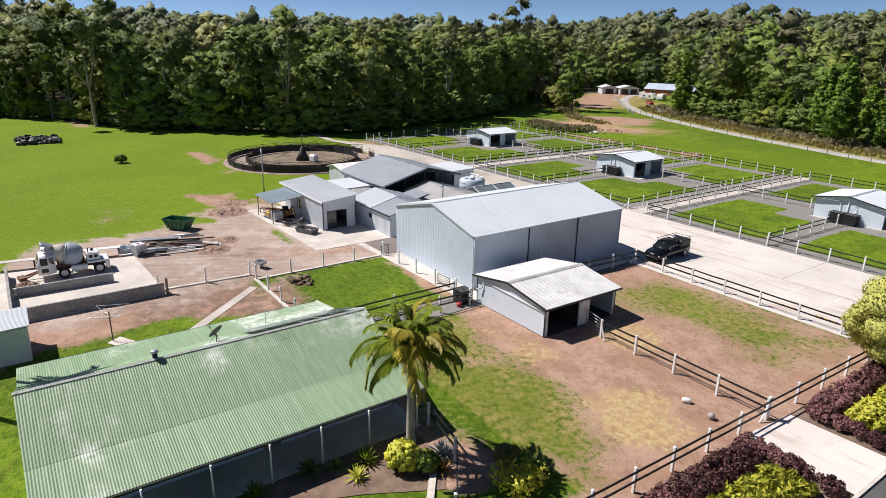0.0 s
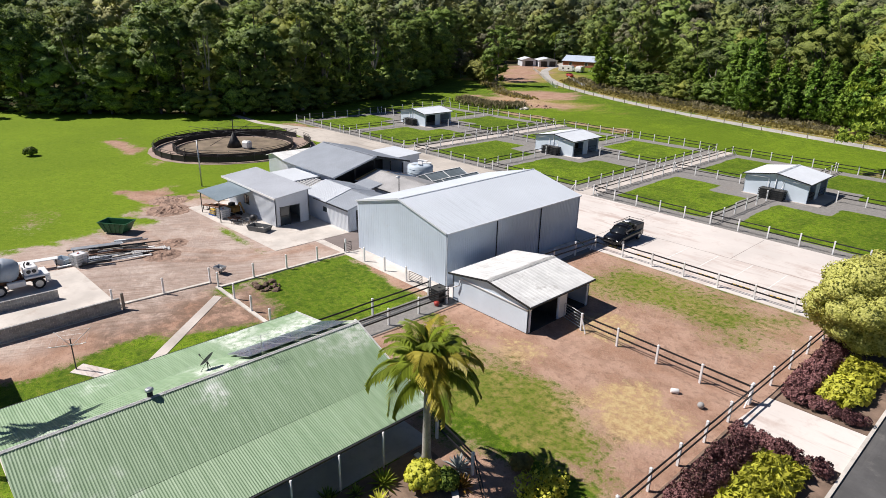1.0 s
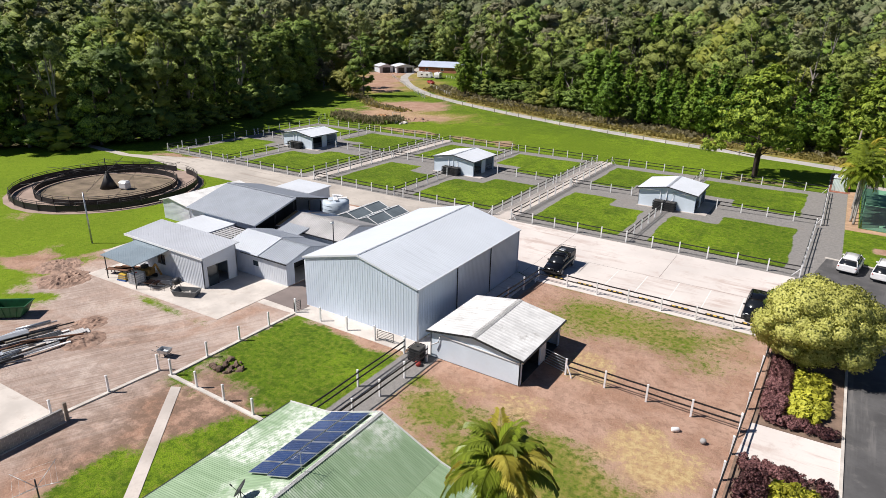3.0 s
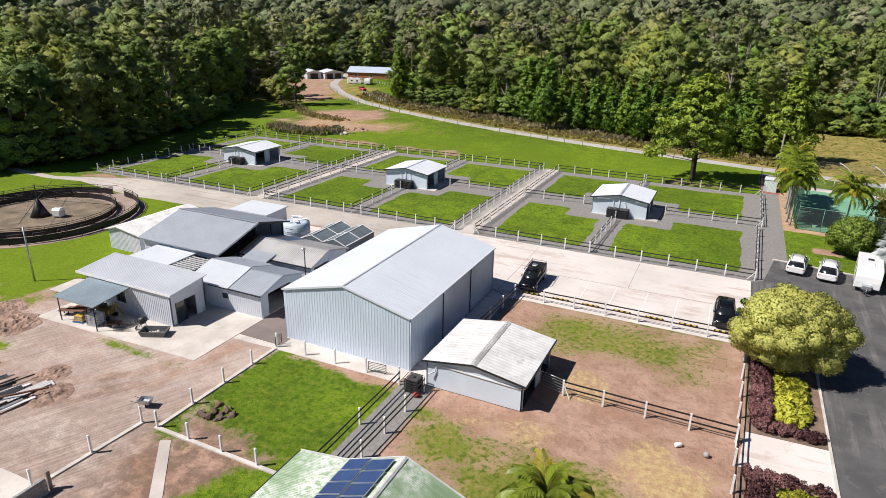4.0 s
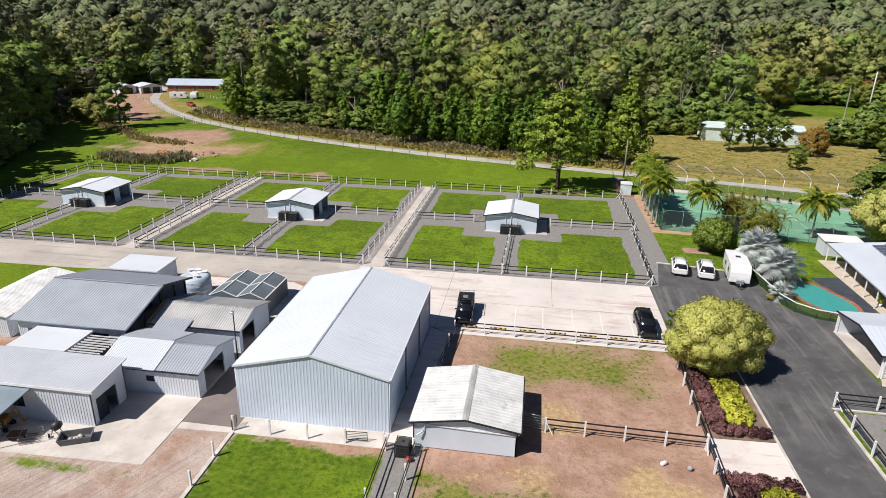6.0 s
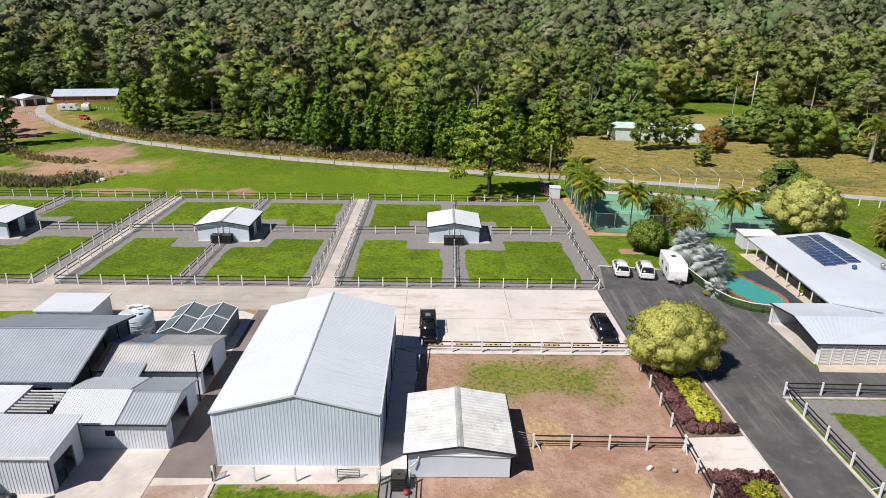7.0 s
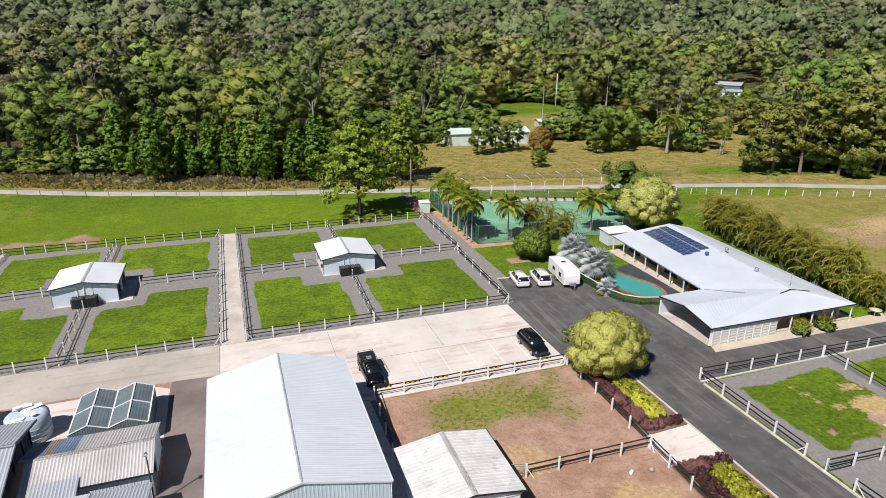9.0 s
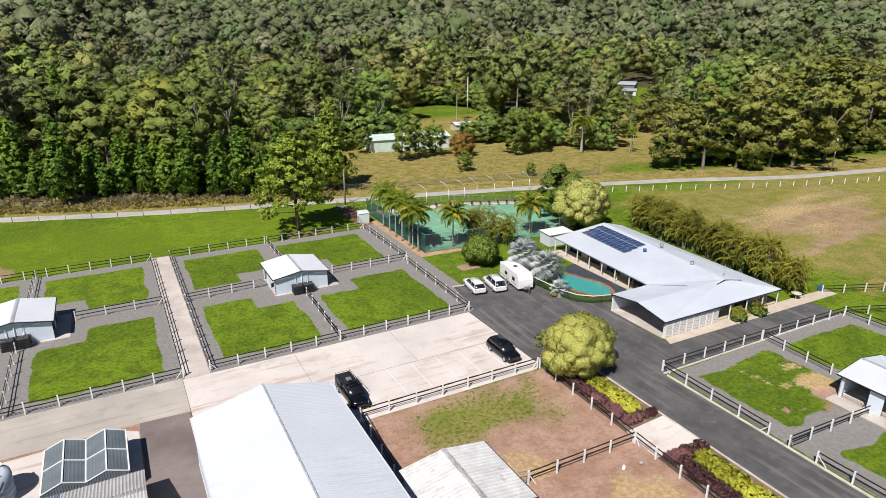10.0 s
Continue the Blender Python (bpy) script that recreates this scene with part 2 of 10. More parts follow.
# near-black: stands in for shade inside buildings, also plain dark plastic parts
M_shade = surface("painted_shade_and_dark_parts", (0.06, 0.058, 0.055), 0.85, 0.0, 0.3, 1.0, 8.0)
M_conc = surface("pale_concrete", (0.69, 0.635, 0.595), 0.75, 0.0, 0.13, 0.12, 1.6, (0.42, 0.30, 0.25), 0.5, 0.25, 40, streak=(0.12, 0.9, (0.48, 0.37, 0.325), 0.75))
M_conc_work = surface("dusty_yard_concrete", (0.61, 0.56, 0.51), 0.8, 0.0, 0.2, 0.3, 2.5, (0.36, 0.27, 0.21), 0.45, 0.3, 40)
M_conc_lane = surface("worn_concrete_lane", (0.56, 0.505, 0.46), 0.85, 0.0, 0.22, 0.25, 2.2, (0.33, 0.27, 0.22), 0.5, 0.3, 40)
M_conc_block = surface("grey_concrete_block", (0.33, 0.325, 0.32), 0.9, 0.0, 0.25, 0.7, 6.0, (0.12, 0.11, 0.1), 0.5, 0.4, 30, rnd=0.12)
M_kerb = surface("kerb_concrete", (0.60, 0.56, 0.51), 0.85, 0.0, 0.2, 0.8, 6.0, (0.3, 0.25, 0.2), 0.4)
M_asphalt = surface("asphalt", (0.098, 0.096, 0.097), 0.85, 0.0, 0.3, 0.35, 3.5, (0.25, 0.235, 0.22), 0.5, 0.35, 60, streak=(1.1, 0.06, (0.21, 0.20, 0.192), 0.5))
M_asphalt_old = surface("worn_brown_asphalt", (0.215, 0.178, 0.165), 0.9, 0.0, 0.3, 0.15, 2.0, (0.31, 0.235, 0.205), 0.5, 0.3, 50)
M_road_gravel = surface("crushed_rock_road", (0.43, 0.41, 0.385), 0.95, 0.0, 0.18, 0.2, 3.0, (0.30, 0.25, 0.2), 0.5, 0.4, 50)
M_drive = surface("grey_gravel_drive", (0.50, 0.455, 0.405), 0.95, 0.0, 0.2, 0.12, 2.0, (0.27, 0.24, 0.215), 0.6, 0.4, 50, streak=(0.04, 1.3, (0.33, 0.285, 0.245), 0.8))
M_line = surface("white_line_paint", (0.78, 0.77, 0.74), 0.7, 0.0, 0.15, 2.0, 12.0, (0.5, 0.47, 0.44), 0.5)
M_timber = surface("grey_timber", (0.28, 0.24, 0.2), 0.8, 0.0, 0.3, 2.0, 12.0)
M_rust = surface("rusty_steel", (0.20, 0.10, 0.06), 0.8, 0.2, 0.4, 3.0, 12.0)
M_galv = surface("galvanised_steel", (0.50, 0.52, 0.54), 0.42, 0.7, 0.2, 2.0, 12.0)
M_green_skip = surface("green_skip_paint", (0.02, 0.13, 0.05), 0.5, 0.0, 0.3, 1.5, 8.0, (0.1, 0.07, 0.04), 0.4)
M_brick = surface("terracotta_brick", (0.36, 0.14, 0.09), 0.8, 0.0, 0.25, 2.0, 10.0, rnd=0.2)
M_tank = surface("pale_blue_tank_plastic", (0.50, 0.58, 0.66), 0.5, 0.0, 0.1, 1.0, 6.0)
M_lattice = surface("white_lattice", (0.76, 0.76, 0.75), 0.6, 0.0, 0.08, 1.0, 20.0)
M_court = surface("green_court_paint", (0.18, 0.40, 0.255), 0.75, 0.0, 0.15, 0.2, 2.0, (0.36, 0.46, 0.36), 0.6)
M_pebble = surface("dark_pebble_paving", (0.055, 0.065, 0.08), 0.6, 0.0, 0.25, 0.8, 8.0)
M_beige = surface("beige_paving", (0.56, 0.48, 0.39), 0.8, 0.0, 0.12, 0.8, 6.0)
M_mint = surface("mint_green_steel", (0.58, 0.69, 0.66), 0.5, 0.0, 0.1, 0.5, 4.0)
M_bark = surface("grey_brown_bark", (0.20, 0.165, 0.135), 0.95, 0.0, 0.4, 1.2, 9.0, (0.08, 0.065, 0.05), 0.5, 0.5, 20)
M_gumbark = surface("pale_gum_bark", (0.33, 0.30, 0.265), 0.9, 0.0, 0.3, 1.2, 9.0, (0.2, 0.16, 0.13), 0.5)
M_darkbark = surface("dark_pine_bark", (0.06, 0.045, 0.035), 0.95, 0.0, 0.4, 1.2, 9.0, (0.1, 0.075, 0.06), 0.5, 0.5, 20)
M_palm_trunk = surface("pale_palm_trunk", (0.36, 0.34, 0.31), 0.9, 0.0, 0.3, 2.0, 9.0, (0.14, 0.12, 0.1), 0.6, 0.5, 25)
M_crownshaft = surface("green_palm_shaft", (0.16, 0.24, 0.07), 0.5, 0.0, 0.2, 2.0, 9.0)
M_rubber = surface("tyre_rubber", (0.018, 0.018, 0.019), 0.85, 0.0, 0.2, 3.0, 20.0)
M_car_black = surface("black_car_paint", (0.006, 0.0065, 0.009), 0.16, 0.0, 0.1, 1.0, 8.0)
M_car_white = surface("white_car_paint", (0.78, 0.78, 0.78), 0.2, 0.0, 0.04, 1.0, 8.0)
M_glass = surface("tinted_car_glass", (0.012, 0.014, 0.017), 0.06, 0.0, 0.1, 1.0, 8.0, spec=0.8)
M_window = surface("dark_window_glass", (0.03, 0.045, 0.055), 0.06, 0.0, 0.15, 1.0, 4.0, spec=0.8)
M_yellow = surface("yellow_paint", (0.62, 0.40, 0.05), 0.5, 0.0, 0.2, 2.0, 10.0)
M_blue = surface("blue_plastic", (0.03, 0.10, 0.32), 0.5, 0.0, 0.2, 2.0, 10.0)
M_red = surface("red_plastic", (0.42, 0.05, 0.04), 0.5, 0.0, 0.2, 2.0, 10.0)
M_orange = surface("orange_wood", (0.38, 0.2, 0.09), 0.7, 0.0, 0.3, 2.0, 10.0)
M_rubble = surface("rubble_earth", (0.34, 0.225, 0.17), 0.95, 0.0, 0.4, 1.0, 6.0, (0.48, 0.38, 0.32), 0.5)
M_rock = surface("brown_rock", (0.17, 0.115, 0.085), 0.95, 0.0, 0.4, 1.0, 6.0)
M_dish = surface("dull_grey_dish_paint", (0.10, 0.105, 0.112), 0.6, 0.0, 0.2, 2.0, 10.0)
M_solar_alu = surface("panel_aluminium", (0.55, 0.57, 0.6), 0.35, 0.6, 0.1, 2.0, 10.0)
M_soil = surface("mulched_soil", (0.22, 0.15, 0.11), 0.95, 0.0, 0.35, 1.0, 9.0, (0.34, 0.26, 0.18), 0.5, 0.5, 30)
M_terracotta = surface("orange_mulch", (0.46, 0.30, 0.19), 0.95, 0.0, 0.25, 0.8, 8.0, (0.3, 0.2, 0.13), 0.5)


def solar_mat():
    """Blue-black photovoltaic glass with a fine grid of silver lines."""
    m, nt, bsdf, co = start_mat("photovoltaic_glass")
    a = noise_n(nt, co, 1.3, 3.0)
    obr = nd(nt, "ShaderNodeObjectInfo").outputs["Random"]
    c = mixc(nt, a, (0.012, 0.032, 0.11), (0.03, 0.075, 0.22))
    c = mixc(nt, mathn(nt, 'MULTIPLY', obr, 0.35), c, (0.015, 0.02, 0.05))
    uv = nd(nt, "ShaderNodeTexCoord").outputs["Object"]
    br = nd(nt, "ShaderNodeTexBrick", {"Vector": uv, "Color1": (0, 0, 0, 1), "Color2": (0, 0, 0, 1), "Mortar": (1, 1, 1, 1), "Scale": 1.0, "Mortar Size": 0.006, "Brick Width": 0.16, "Row Height": 0.16}, offset=0.0)
    c = mixc(nt, mathn(nt, 'MULTIPLY', br.outputs["Color"], 0.5), c, (0.3, 0.33, 0.38))
    nt.links.new(c, bsdf.inputs["Base Color"])
    bsdf.inputs["Roughness"].default_value = 0.12
    return m


M_solar = solar_mat()


def green_roof_mat():
    """Faded green corrugated steel: paint thinned to white in cloudy patches and down some ribs."""
    m, nt, bsdf, co = start_mat("faded_green_roof")
    a = noise_n(nt, co, 0.16, 4.0, 0.6)
    b = noise_n(nt, co, 2.2, 8.0, 0.75)
    st = nd(nt, "ShaderNodeMapping", {"Vector": co, "Scale": (0.35, 5.0, 1.0)}).outputs[0]
    s = noise_n(nt, st, 1.0, 4.0)
    c = mixc(nt, ramp(nt, s, 0.3, 0.75), (0.205, 0.305, 0.178), (0.285, 0.39, 0.25))
    f = mathn(nt, 'MULTIPLY', ramp(nt, a, 0.52, 0.64), ramp(nt, b, 0.38, 0.58))
    c = mixc(nt, mathn(nt, 'MULTIPLY', f, 0.8), c, (0.74, 0.76, 0.72))
    c = mixc(nt, mathn(nt, 'MULTIPLY', ramp(nt, b, 0.6, 0.8), 0.35), c, (0.5, 0.55, 0.47))
    nt.links.new(c, bsdf.inputs["Base Color"])
    bsdf.inputs["Roughness"].default_value = 0.55
    bsdf.inputs["Specular IOR Level"].default_value = 0.3
    return m


M_roof_green = green_roof_mat()


def pool_mat():
    m, nt, bsdf, co = start_mat("pool_water")
    n = noise_n(nt, co, 1.2, 3.0)
    c = mixc(nt, n, (0.045, 0.30, 0.27), (0.08, 0.38, 0.33))
    nt.links.new(c, bsdf.inputs["Base Color"])
    bsdf.inputs["Roughness"].default_value = 0.06
    w = noise_n(nt, co, 6.0, 2.0)
    bp = nd(nt, "ShaderNodeBump", {"Strength": 0.12, "Distance": 0.03, "Height": w})
    nt.links.new(bp.outputs[0], bsdf.inputs["Normal"])
    return m


M_pool = pool_mat()


def mesh_mat(name, col, alpha):
    """Netting or wire mesh: part of the light goes straight through."""
    m, nt, bsdf, co = start_mat(name)
    bsdf.inputs["Base Color"].default_value = (*col, 1)
    bsdf.inputs["Roughness"].default_value = 0.8
    bsdf.inputs["Alpha"].default_value = alpha
    return m


M_net = mesh_mat("green_court_netting", (0.02, 0.10, 0.08), 0.45)
M_wire = mesh_mat("wire_mesh", (0.10, 0.10, 0.10), 0.12)

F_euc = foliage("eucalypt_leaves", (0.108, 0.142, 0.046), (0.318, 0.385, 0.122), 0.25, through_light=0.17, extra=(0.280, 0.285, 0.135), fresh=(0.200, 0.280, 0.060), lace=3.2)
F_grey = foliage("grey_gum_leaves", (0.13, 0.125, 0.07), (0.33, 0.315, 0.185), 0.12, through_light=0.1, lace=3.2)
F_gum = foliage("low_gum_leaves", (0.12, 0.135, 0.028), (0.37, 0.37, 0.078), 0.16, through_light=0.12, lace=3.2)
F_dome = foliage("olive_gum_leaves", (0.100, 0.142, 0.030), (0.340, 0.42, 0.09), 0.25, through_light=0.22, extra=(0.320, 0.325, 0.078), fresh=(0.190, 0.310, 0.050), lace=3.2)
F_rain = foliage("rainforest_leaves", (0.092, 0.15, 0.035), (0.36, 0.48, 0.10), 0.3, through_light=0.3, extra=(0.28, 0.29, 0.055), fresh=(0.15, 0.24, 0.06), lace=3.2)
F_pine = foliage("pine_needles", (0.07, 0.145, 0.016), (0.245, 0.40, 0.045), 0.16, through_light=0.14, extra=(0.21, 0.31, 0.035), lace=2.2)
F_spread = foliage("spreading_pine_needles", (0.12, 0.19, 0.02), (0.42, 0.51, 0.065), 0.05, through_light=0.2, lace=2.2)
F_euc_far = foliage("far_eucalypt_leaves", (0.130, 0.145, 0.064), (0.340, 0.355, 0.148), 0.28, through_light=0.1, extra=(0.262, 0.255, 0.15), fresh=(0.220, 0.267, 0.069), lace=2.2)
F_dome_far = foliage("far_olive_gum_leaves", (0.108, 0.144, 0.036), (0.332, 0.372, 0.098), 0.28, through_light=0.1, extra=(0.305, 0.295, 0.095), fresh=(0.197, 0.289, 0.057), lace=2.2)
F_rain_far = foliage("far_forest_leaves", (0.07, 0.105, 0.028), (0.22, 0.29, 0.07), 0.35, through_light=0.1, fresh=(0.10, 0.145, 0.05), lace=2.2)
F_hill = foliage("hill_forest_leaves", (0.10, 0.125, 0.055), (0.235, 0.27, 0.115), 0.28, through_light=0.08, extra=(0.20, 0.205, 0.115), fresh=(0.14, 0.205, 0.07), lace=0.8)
F_gold = foliage("golden_leaves", (0.45, 0.46, 0.11), (0.70, 0.69, 0.215), 0.04, through_light=0.25, lace=5.5)
F_goldpale = foliage("cream_gold_leaves", (0.37, 0.39, 0.095), (0.66, 0.65, 0.21), 0.04, through_light=0.2, lace=4.0)
F_deep = foliage("deep_green_leaves", (0.075, 0.125, 0.02), (0.30, 0.39, 0.06), 0.25, through_light=0.24, lace=3.4)
F_palm = foliage("palm_fronds", (0.06, 0.10, 0.014), (0.33, 0.41, 0.045), 0.2, spec=0.45, rough=0.42, through_light=0.42)
F_palm_dry = foliage("sunburnt_palm_fronds", (0.28, 0.26, 0.035), (0.58, 0.50, 0.08), 0.2, spec=0.35, rough=0.5, through_light=0.42)
F_silver = foliage("silver_fan_fronds", (0.20, 0.235, 0.235), (0.56, 0.60, 0.585), 0.22, spec=0.3, through_light=0.2)
F_cane = foliage("golden_cane_fronds", (0.045, 0.07, 0.012), (0.36, 0.335, 0.05), 0.3, spec=0.35, through_light=0.35)
F_burgundy = foliage("burgundy_hedge_leaves", (0.15, 0.062, 0.068), (0.38, 0.195, 0.185), 0.12, through_light=0.15, lace=9.0, airy=True)
F_lime = foliage("lime_croton_leaves", (0.24, 0.30, 0.03), (0.66, 0.64, 0.08), 0.12, through_light=0.12)
F_dry = foliage("dry_scrub_leaves", (0.18, 0.16, 0.085), (0.40, 0.35, 0.2), 0.25, lace=4.0, airy=True)
F_orange = foliage("orange_poinciana_leaves", (0.26, 0.16, 0.03), (0.5, 0.3, 0.06), 0.2, lace=3.0)
F_field = foliage("field_grass", (0.19, 0.20, 0.045), (0.33, 0.30, 0.085), 0.1, through_light=0.5)
F_grass = foliage("long_grass", (0.20, 0.185, 0.05), (0.36, 0.30, 0.10), 0.15)

# ---------------------------------------------------------------- ground
def terrain(x, y):
    """Level round the buildings, rising to wooded hills far off."""
    d = np.hypot(x + 20, y + 10)
    t = np.clip((d - 190) / 900, 0, 1)
    side = np.clip((np.degrees(np.arctan2(y + 60, x)) - 92) / 40, 0, 1)
    z = (66 - 36 * side) * t * t * (3 - 2 * t)
    z = z + t * (9 * np.sin(x / 170 + 1.3) * np.cos(y / 210) + 6 * np.sin((x + y) / 90))
    far = np.clip((d - 1500) / 1200, 0, 1)
    ang = np.arctan2(y, x)
    return z + far * (40 + 26 * np.exp(-((ang - 2.62) / 0.05) ** 2) + 24 * np.exp(-((ang - 2.15) / 0.04) ** 2) + 20 * np.exp(-((ang - 1.15) / 0.10) ** 2))


def rect_d(x, y, x0, x1, y0, y1):
    dx = np.maximum(x0 - x, x - x1)
    dy = np.maximum(y0 - y, y - y1)
    return np.where((dx < 0) & (dy < 0), np.maximum(dx, dy), np.hypot(np.maximum(dx, 0), np.maximum(dy, 0)))


def seg_d(x, y, pts):
    """Distance to a line of points."""
    best = np.full(np.shape(x), 1e9)
    for (ax, ay), (bx, by) in zip(pts, pts[1:]):
        t = np.clip(((x - ax) * (bx - ax) + (y - ay) * (by - ay)) / ((bx - ax) ** 2 + (by - ay) ** 2), 0, 1)
        best = np.minimum(best, np.hypot(x - ax - t * (bx - ax), y - ay - t * (by - ay)))
    return best


def ell_d(x, y, cx, cy, rx, ry):
    return (np.hypot((x - cx) / rx, (y - cy) / ry) - 1) * min(rx, ry)


def soft(d, w):
    return np.clip(0.5 - d / (2 * w), 0, 1)


NORTH_ROAD = [(-215, 250), (-190, 205), (-168, 158), (-147, 133), (-126, 114), (-108, 102.5), (-88, 92.5), (-64, 82.5), (-36, 73.5), (-10, 67.5), (15, 62), (40, 56.5), (66, 49.5), (92, 42), (118, 31), (150, 25), (230, 14)]

# the paddock blocks: x of the west and east fence, the divider, the shelter's middle
BLOCKS = [(-34.5, 0.0, -18.9, -18.55), (-70.6, -37.4, -54.4, -54.5), (-109.3, -73.4, -92.2, -91.8)]


def wavy(x, y, f):
    """Smooth, unrepeating waviness from a few slanted waves."""
    w = np.zeros_like(x)
    for i in range(7):
        a = i * 2.4 + 0.3
        k = f * (0.7 + 0.37 * i)
        w = w + np.sin((x * math.cos(a) + y * math.sin(a)) * k * 2 + i * 1.7 + 1.5 * np.sin((x * math.sin(a) - y * math.cos(a)) * k * 0.9)) / (1 + 0.35 * i)
    return w / 2.2


def ground_masks(x, y):
    big = 1.5 * wavy(x, y, 0.22) + 0.9 * wavy(y + 40, x - 17, 0.6)
    sm = 0.5 * wavy(x + 9, y, 1.1)
    # bare earth
    dirt = np.zeros_like(x)
    add = lambda m, d, w: np.maximum(m, soft(d, w))
    dirt = add(dirt, rect_d(x, y, -23, -1.6, -46, -17.2) + 0.15 * sm, 0.5)
    dirt = add(dirt, rect_d(x, y, -60, -39, -66, -36.5) + big, 1.6)
    dirt = add(dirt, rect_d(x, y, -66, -54, -48, -38) + big, 1.5)
    dirt = add(dirt, rect_d(x, y, -50, -30.5, -75, -49.5) + 0.5 * big, 1.0)
    dirt = add(dirt, rect_d(x, y, -72, -60, -46, -40) + 1.3 * big, 1.4)
    dirt = add(dirt, rect_d(x, y, -43, -37.5, -52, -36) + 0.2 * big, 0.6)
    dirt = add(dirt, rect_d(x, y, -38.5, -24.5, -38.2, -34) + 0.15 * sm, 0.5)
    dirt = add(dirt, rect_d(x, y, -68, -37.7, -33, -6.0), 0.3)
    dirt = add(dirt, rect_d(x, y, -3, 4.8, -60, -17.5), 0.3)
    dirt = add(dirt, rect_d(x, y, -22.5, -5, -51.5, -47) + 0.5 * big, 0.7) * 0.9
    dirt = np.maximum(dirt, 0.8 * soft(ell_d(x, y, -33, -47, 5, 3.2) + 0.5 * big, 0.9))
    dirt = np.maximum(dirt, 0.75 * soft(ell_d(x, y, -104, 66, 18, 8) + 2 * big, 2.5))
    dirt = np.maximum(dirt, 0.9 * soft(seg_d(x, y, [(-146, 112), (-166, 140), (-184, 164)]) - 10 + 2 * big, 3))
    dirt = np.maximum(dirt, 0.8 * soft(ell_d(x, y, -111, 82, 13, 15) + 2 * big, 3.0))
    dirt = np.maximum(dirt, 0.62 * soft(rect_d(x, y, -97, -58, 45.5, 49.5) + 1.2 * big, 1.6))
    dirt = np.maximum(dirt, 0.55 * soft(ell_d(x, y, 88, 4, 22, 13) + 2.5 * big, 4))
    dirt = np.maximum(dirt, 0.6 * soft(ell_d(x, y, 72, -6, 9, 4) + 2 * big, 3))
    dirt = np.maximum(dirt, 0.45 * soft(ell_d(x, y, 108, 14, 18, 9) + 2.5 * big, 4))
    dirt = np.maximum(dirt, 0.7 * soft(ell_d(x, y, -101, -2, 8, 2.5) + 0.8 * big, 1.2))
    dirt = np.maximum(dirt, 0.8 * soft(ell_d(x, y, 24, -39.5, 4.5, 2.6) + 0.5 * big, 0.8))
    dirt = np.maximum(dirt, 0.85 * soft(rect_d(x, y, 6.7, 10.2, 13.4, 15.9) + 0.1 * big, 0.35))
    dirt = np.maximum(dirt, 0.5 * soft(rect_d(x, y, -14, -4, 42.4, 46.5) + big, 1.2))
    for cx, cy, rx, ry in ((19.9, -30.8, .9, .35), (17.4, -31.4, .5, .25), (16.8, -36.2, .6, .5), (21.5, -30.2, .35, .25), (15.9, -35.4, .3, .2), (18.6, -36.9, .45, .35), (24.2, -36.1, 2.4, 1.3)):
        dirt = np.maximum(dirt, 0.9 * soft(ell_d(x, y, cx, cy, rx, ry) + 0.12 * big, 0.35))
    # grass islands inside the bare yards
    keep = np.zeros_like(x)
    keep = np.maximum(keep, soft(rect_d(x, y, -19, -3.5, -26.0, -18.6) + 0.6 * big, 2.2) * 0.66)
    keep = np.maximum(keep, soft(ell_d(x, y, -11.5, -44.2, 8.0, 3.6) + 0.6 * big, 1.4) * 0.78)
    keep = np.maximum(keep, soft(ell_d(x, y, -18.5, -42.0, 4.6, 2.6) + 0.6 * big, 1.3) * 0.72)
    keep = np.maximum(keep, soft(ell_d(x, y, -22.0, -39.6, 1.6, 1.2) + 0.3 * big, 0.8) * 0.8)
    keep = np.maximum(keep, soft(ell_d(x, y, -47.7, -42.75, 3.2, 0.42) + 0.25 * big, 0.4) * 0.8)
    keep = np.maximum(keep, soft(rect_d(x, y, -36.4, -25.3, -47.2, -37.9) + 0.7 * big, 0.9))
    keep = np.maximum(keep, soft(ell_d(x, y, -29.5, -60.5, 3.2, 7.0) + 0.6 * big, 0.8))
    keep = np.maximum(keep, soft(rect_d(x, y, -75, -58, -75, -53.5) + 1.5 * big, 1.5))
    # grey screenings
    grav = np.zeros_like(x)
    for x0, x1, xd, xm in BLOCKS:
        inside = soft(rect_d(x, y, x0 - 0.5, x1 + 1.1 if x1 == 0 else x1 + 0.5, -0.5, 42.4), 0.25)
        lawn = np.zeros_like(x)
        for gx0, gx1 in ((x0 + 1.8, xd - 1.6), (xd + 1.9, x1 - 1.7)):
            for gy0, gy1 in ((2.0, 18.7), (25.4, 39.8)):
                lawn = np.maximum(lawn, soft(rect_d(x, y, gx0, gx1, gy0, gy1) + 0.14 * big, 0.35))
        hole = soft(rect_d(x, y, xm - 7.2, xm + 7.6, 14.6, 29.2) + 0.25 * big, 0.5)
        grav = np.maximum(grav, inside * (1 - lawn * (1 - hole)))
    grav = np.maximum(grav, soft(rect_d(x, y, -25.4, -22.6, -49.5, -17), 0.3))
    grav = np.maximum(grav, soft(rect_d(x, y, 0.9, 3.6, 0, 60), 0.15))
    se = soft(rect_d(x, y, 11.6, 47, -70, -25.4), 0.3)
    lawn = np.zeros_like(x)
    lawn = np.maximum(lawn, soft(rect_d(x, y, 14, 26.6, -38.3, -27.4) + 0.35 * big, 0.6))
    lawn = np.maximum(lawn, soft(rect_d(x, y, 29.6, 43.5, -35.5, -27.4) + 0.2 * big, 0.5))
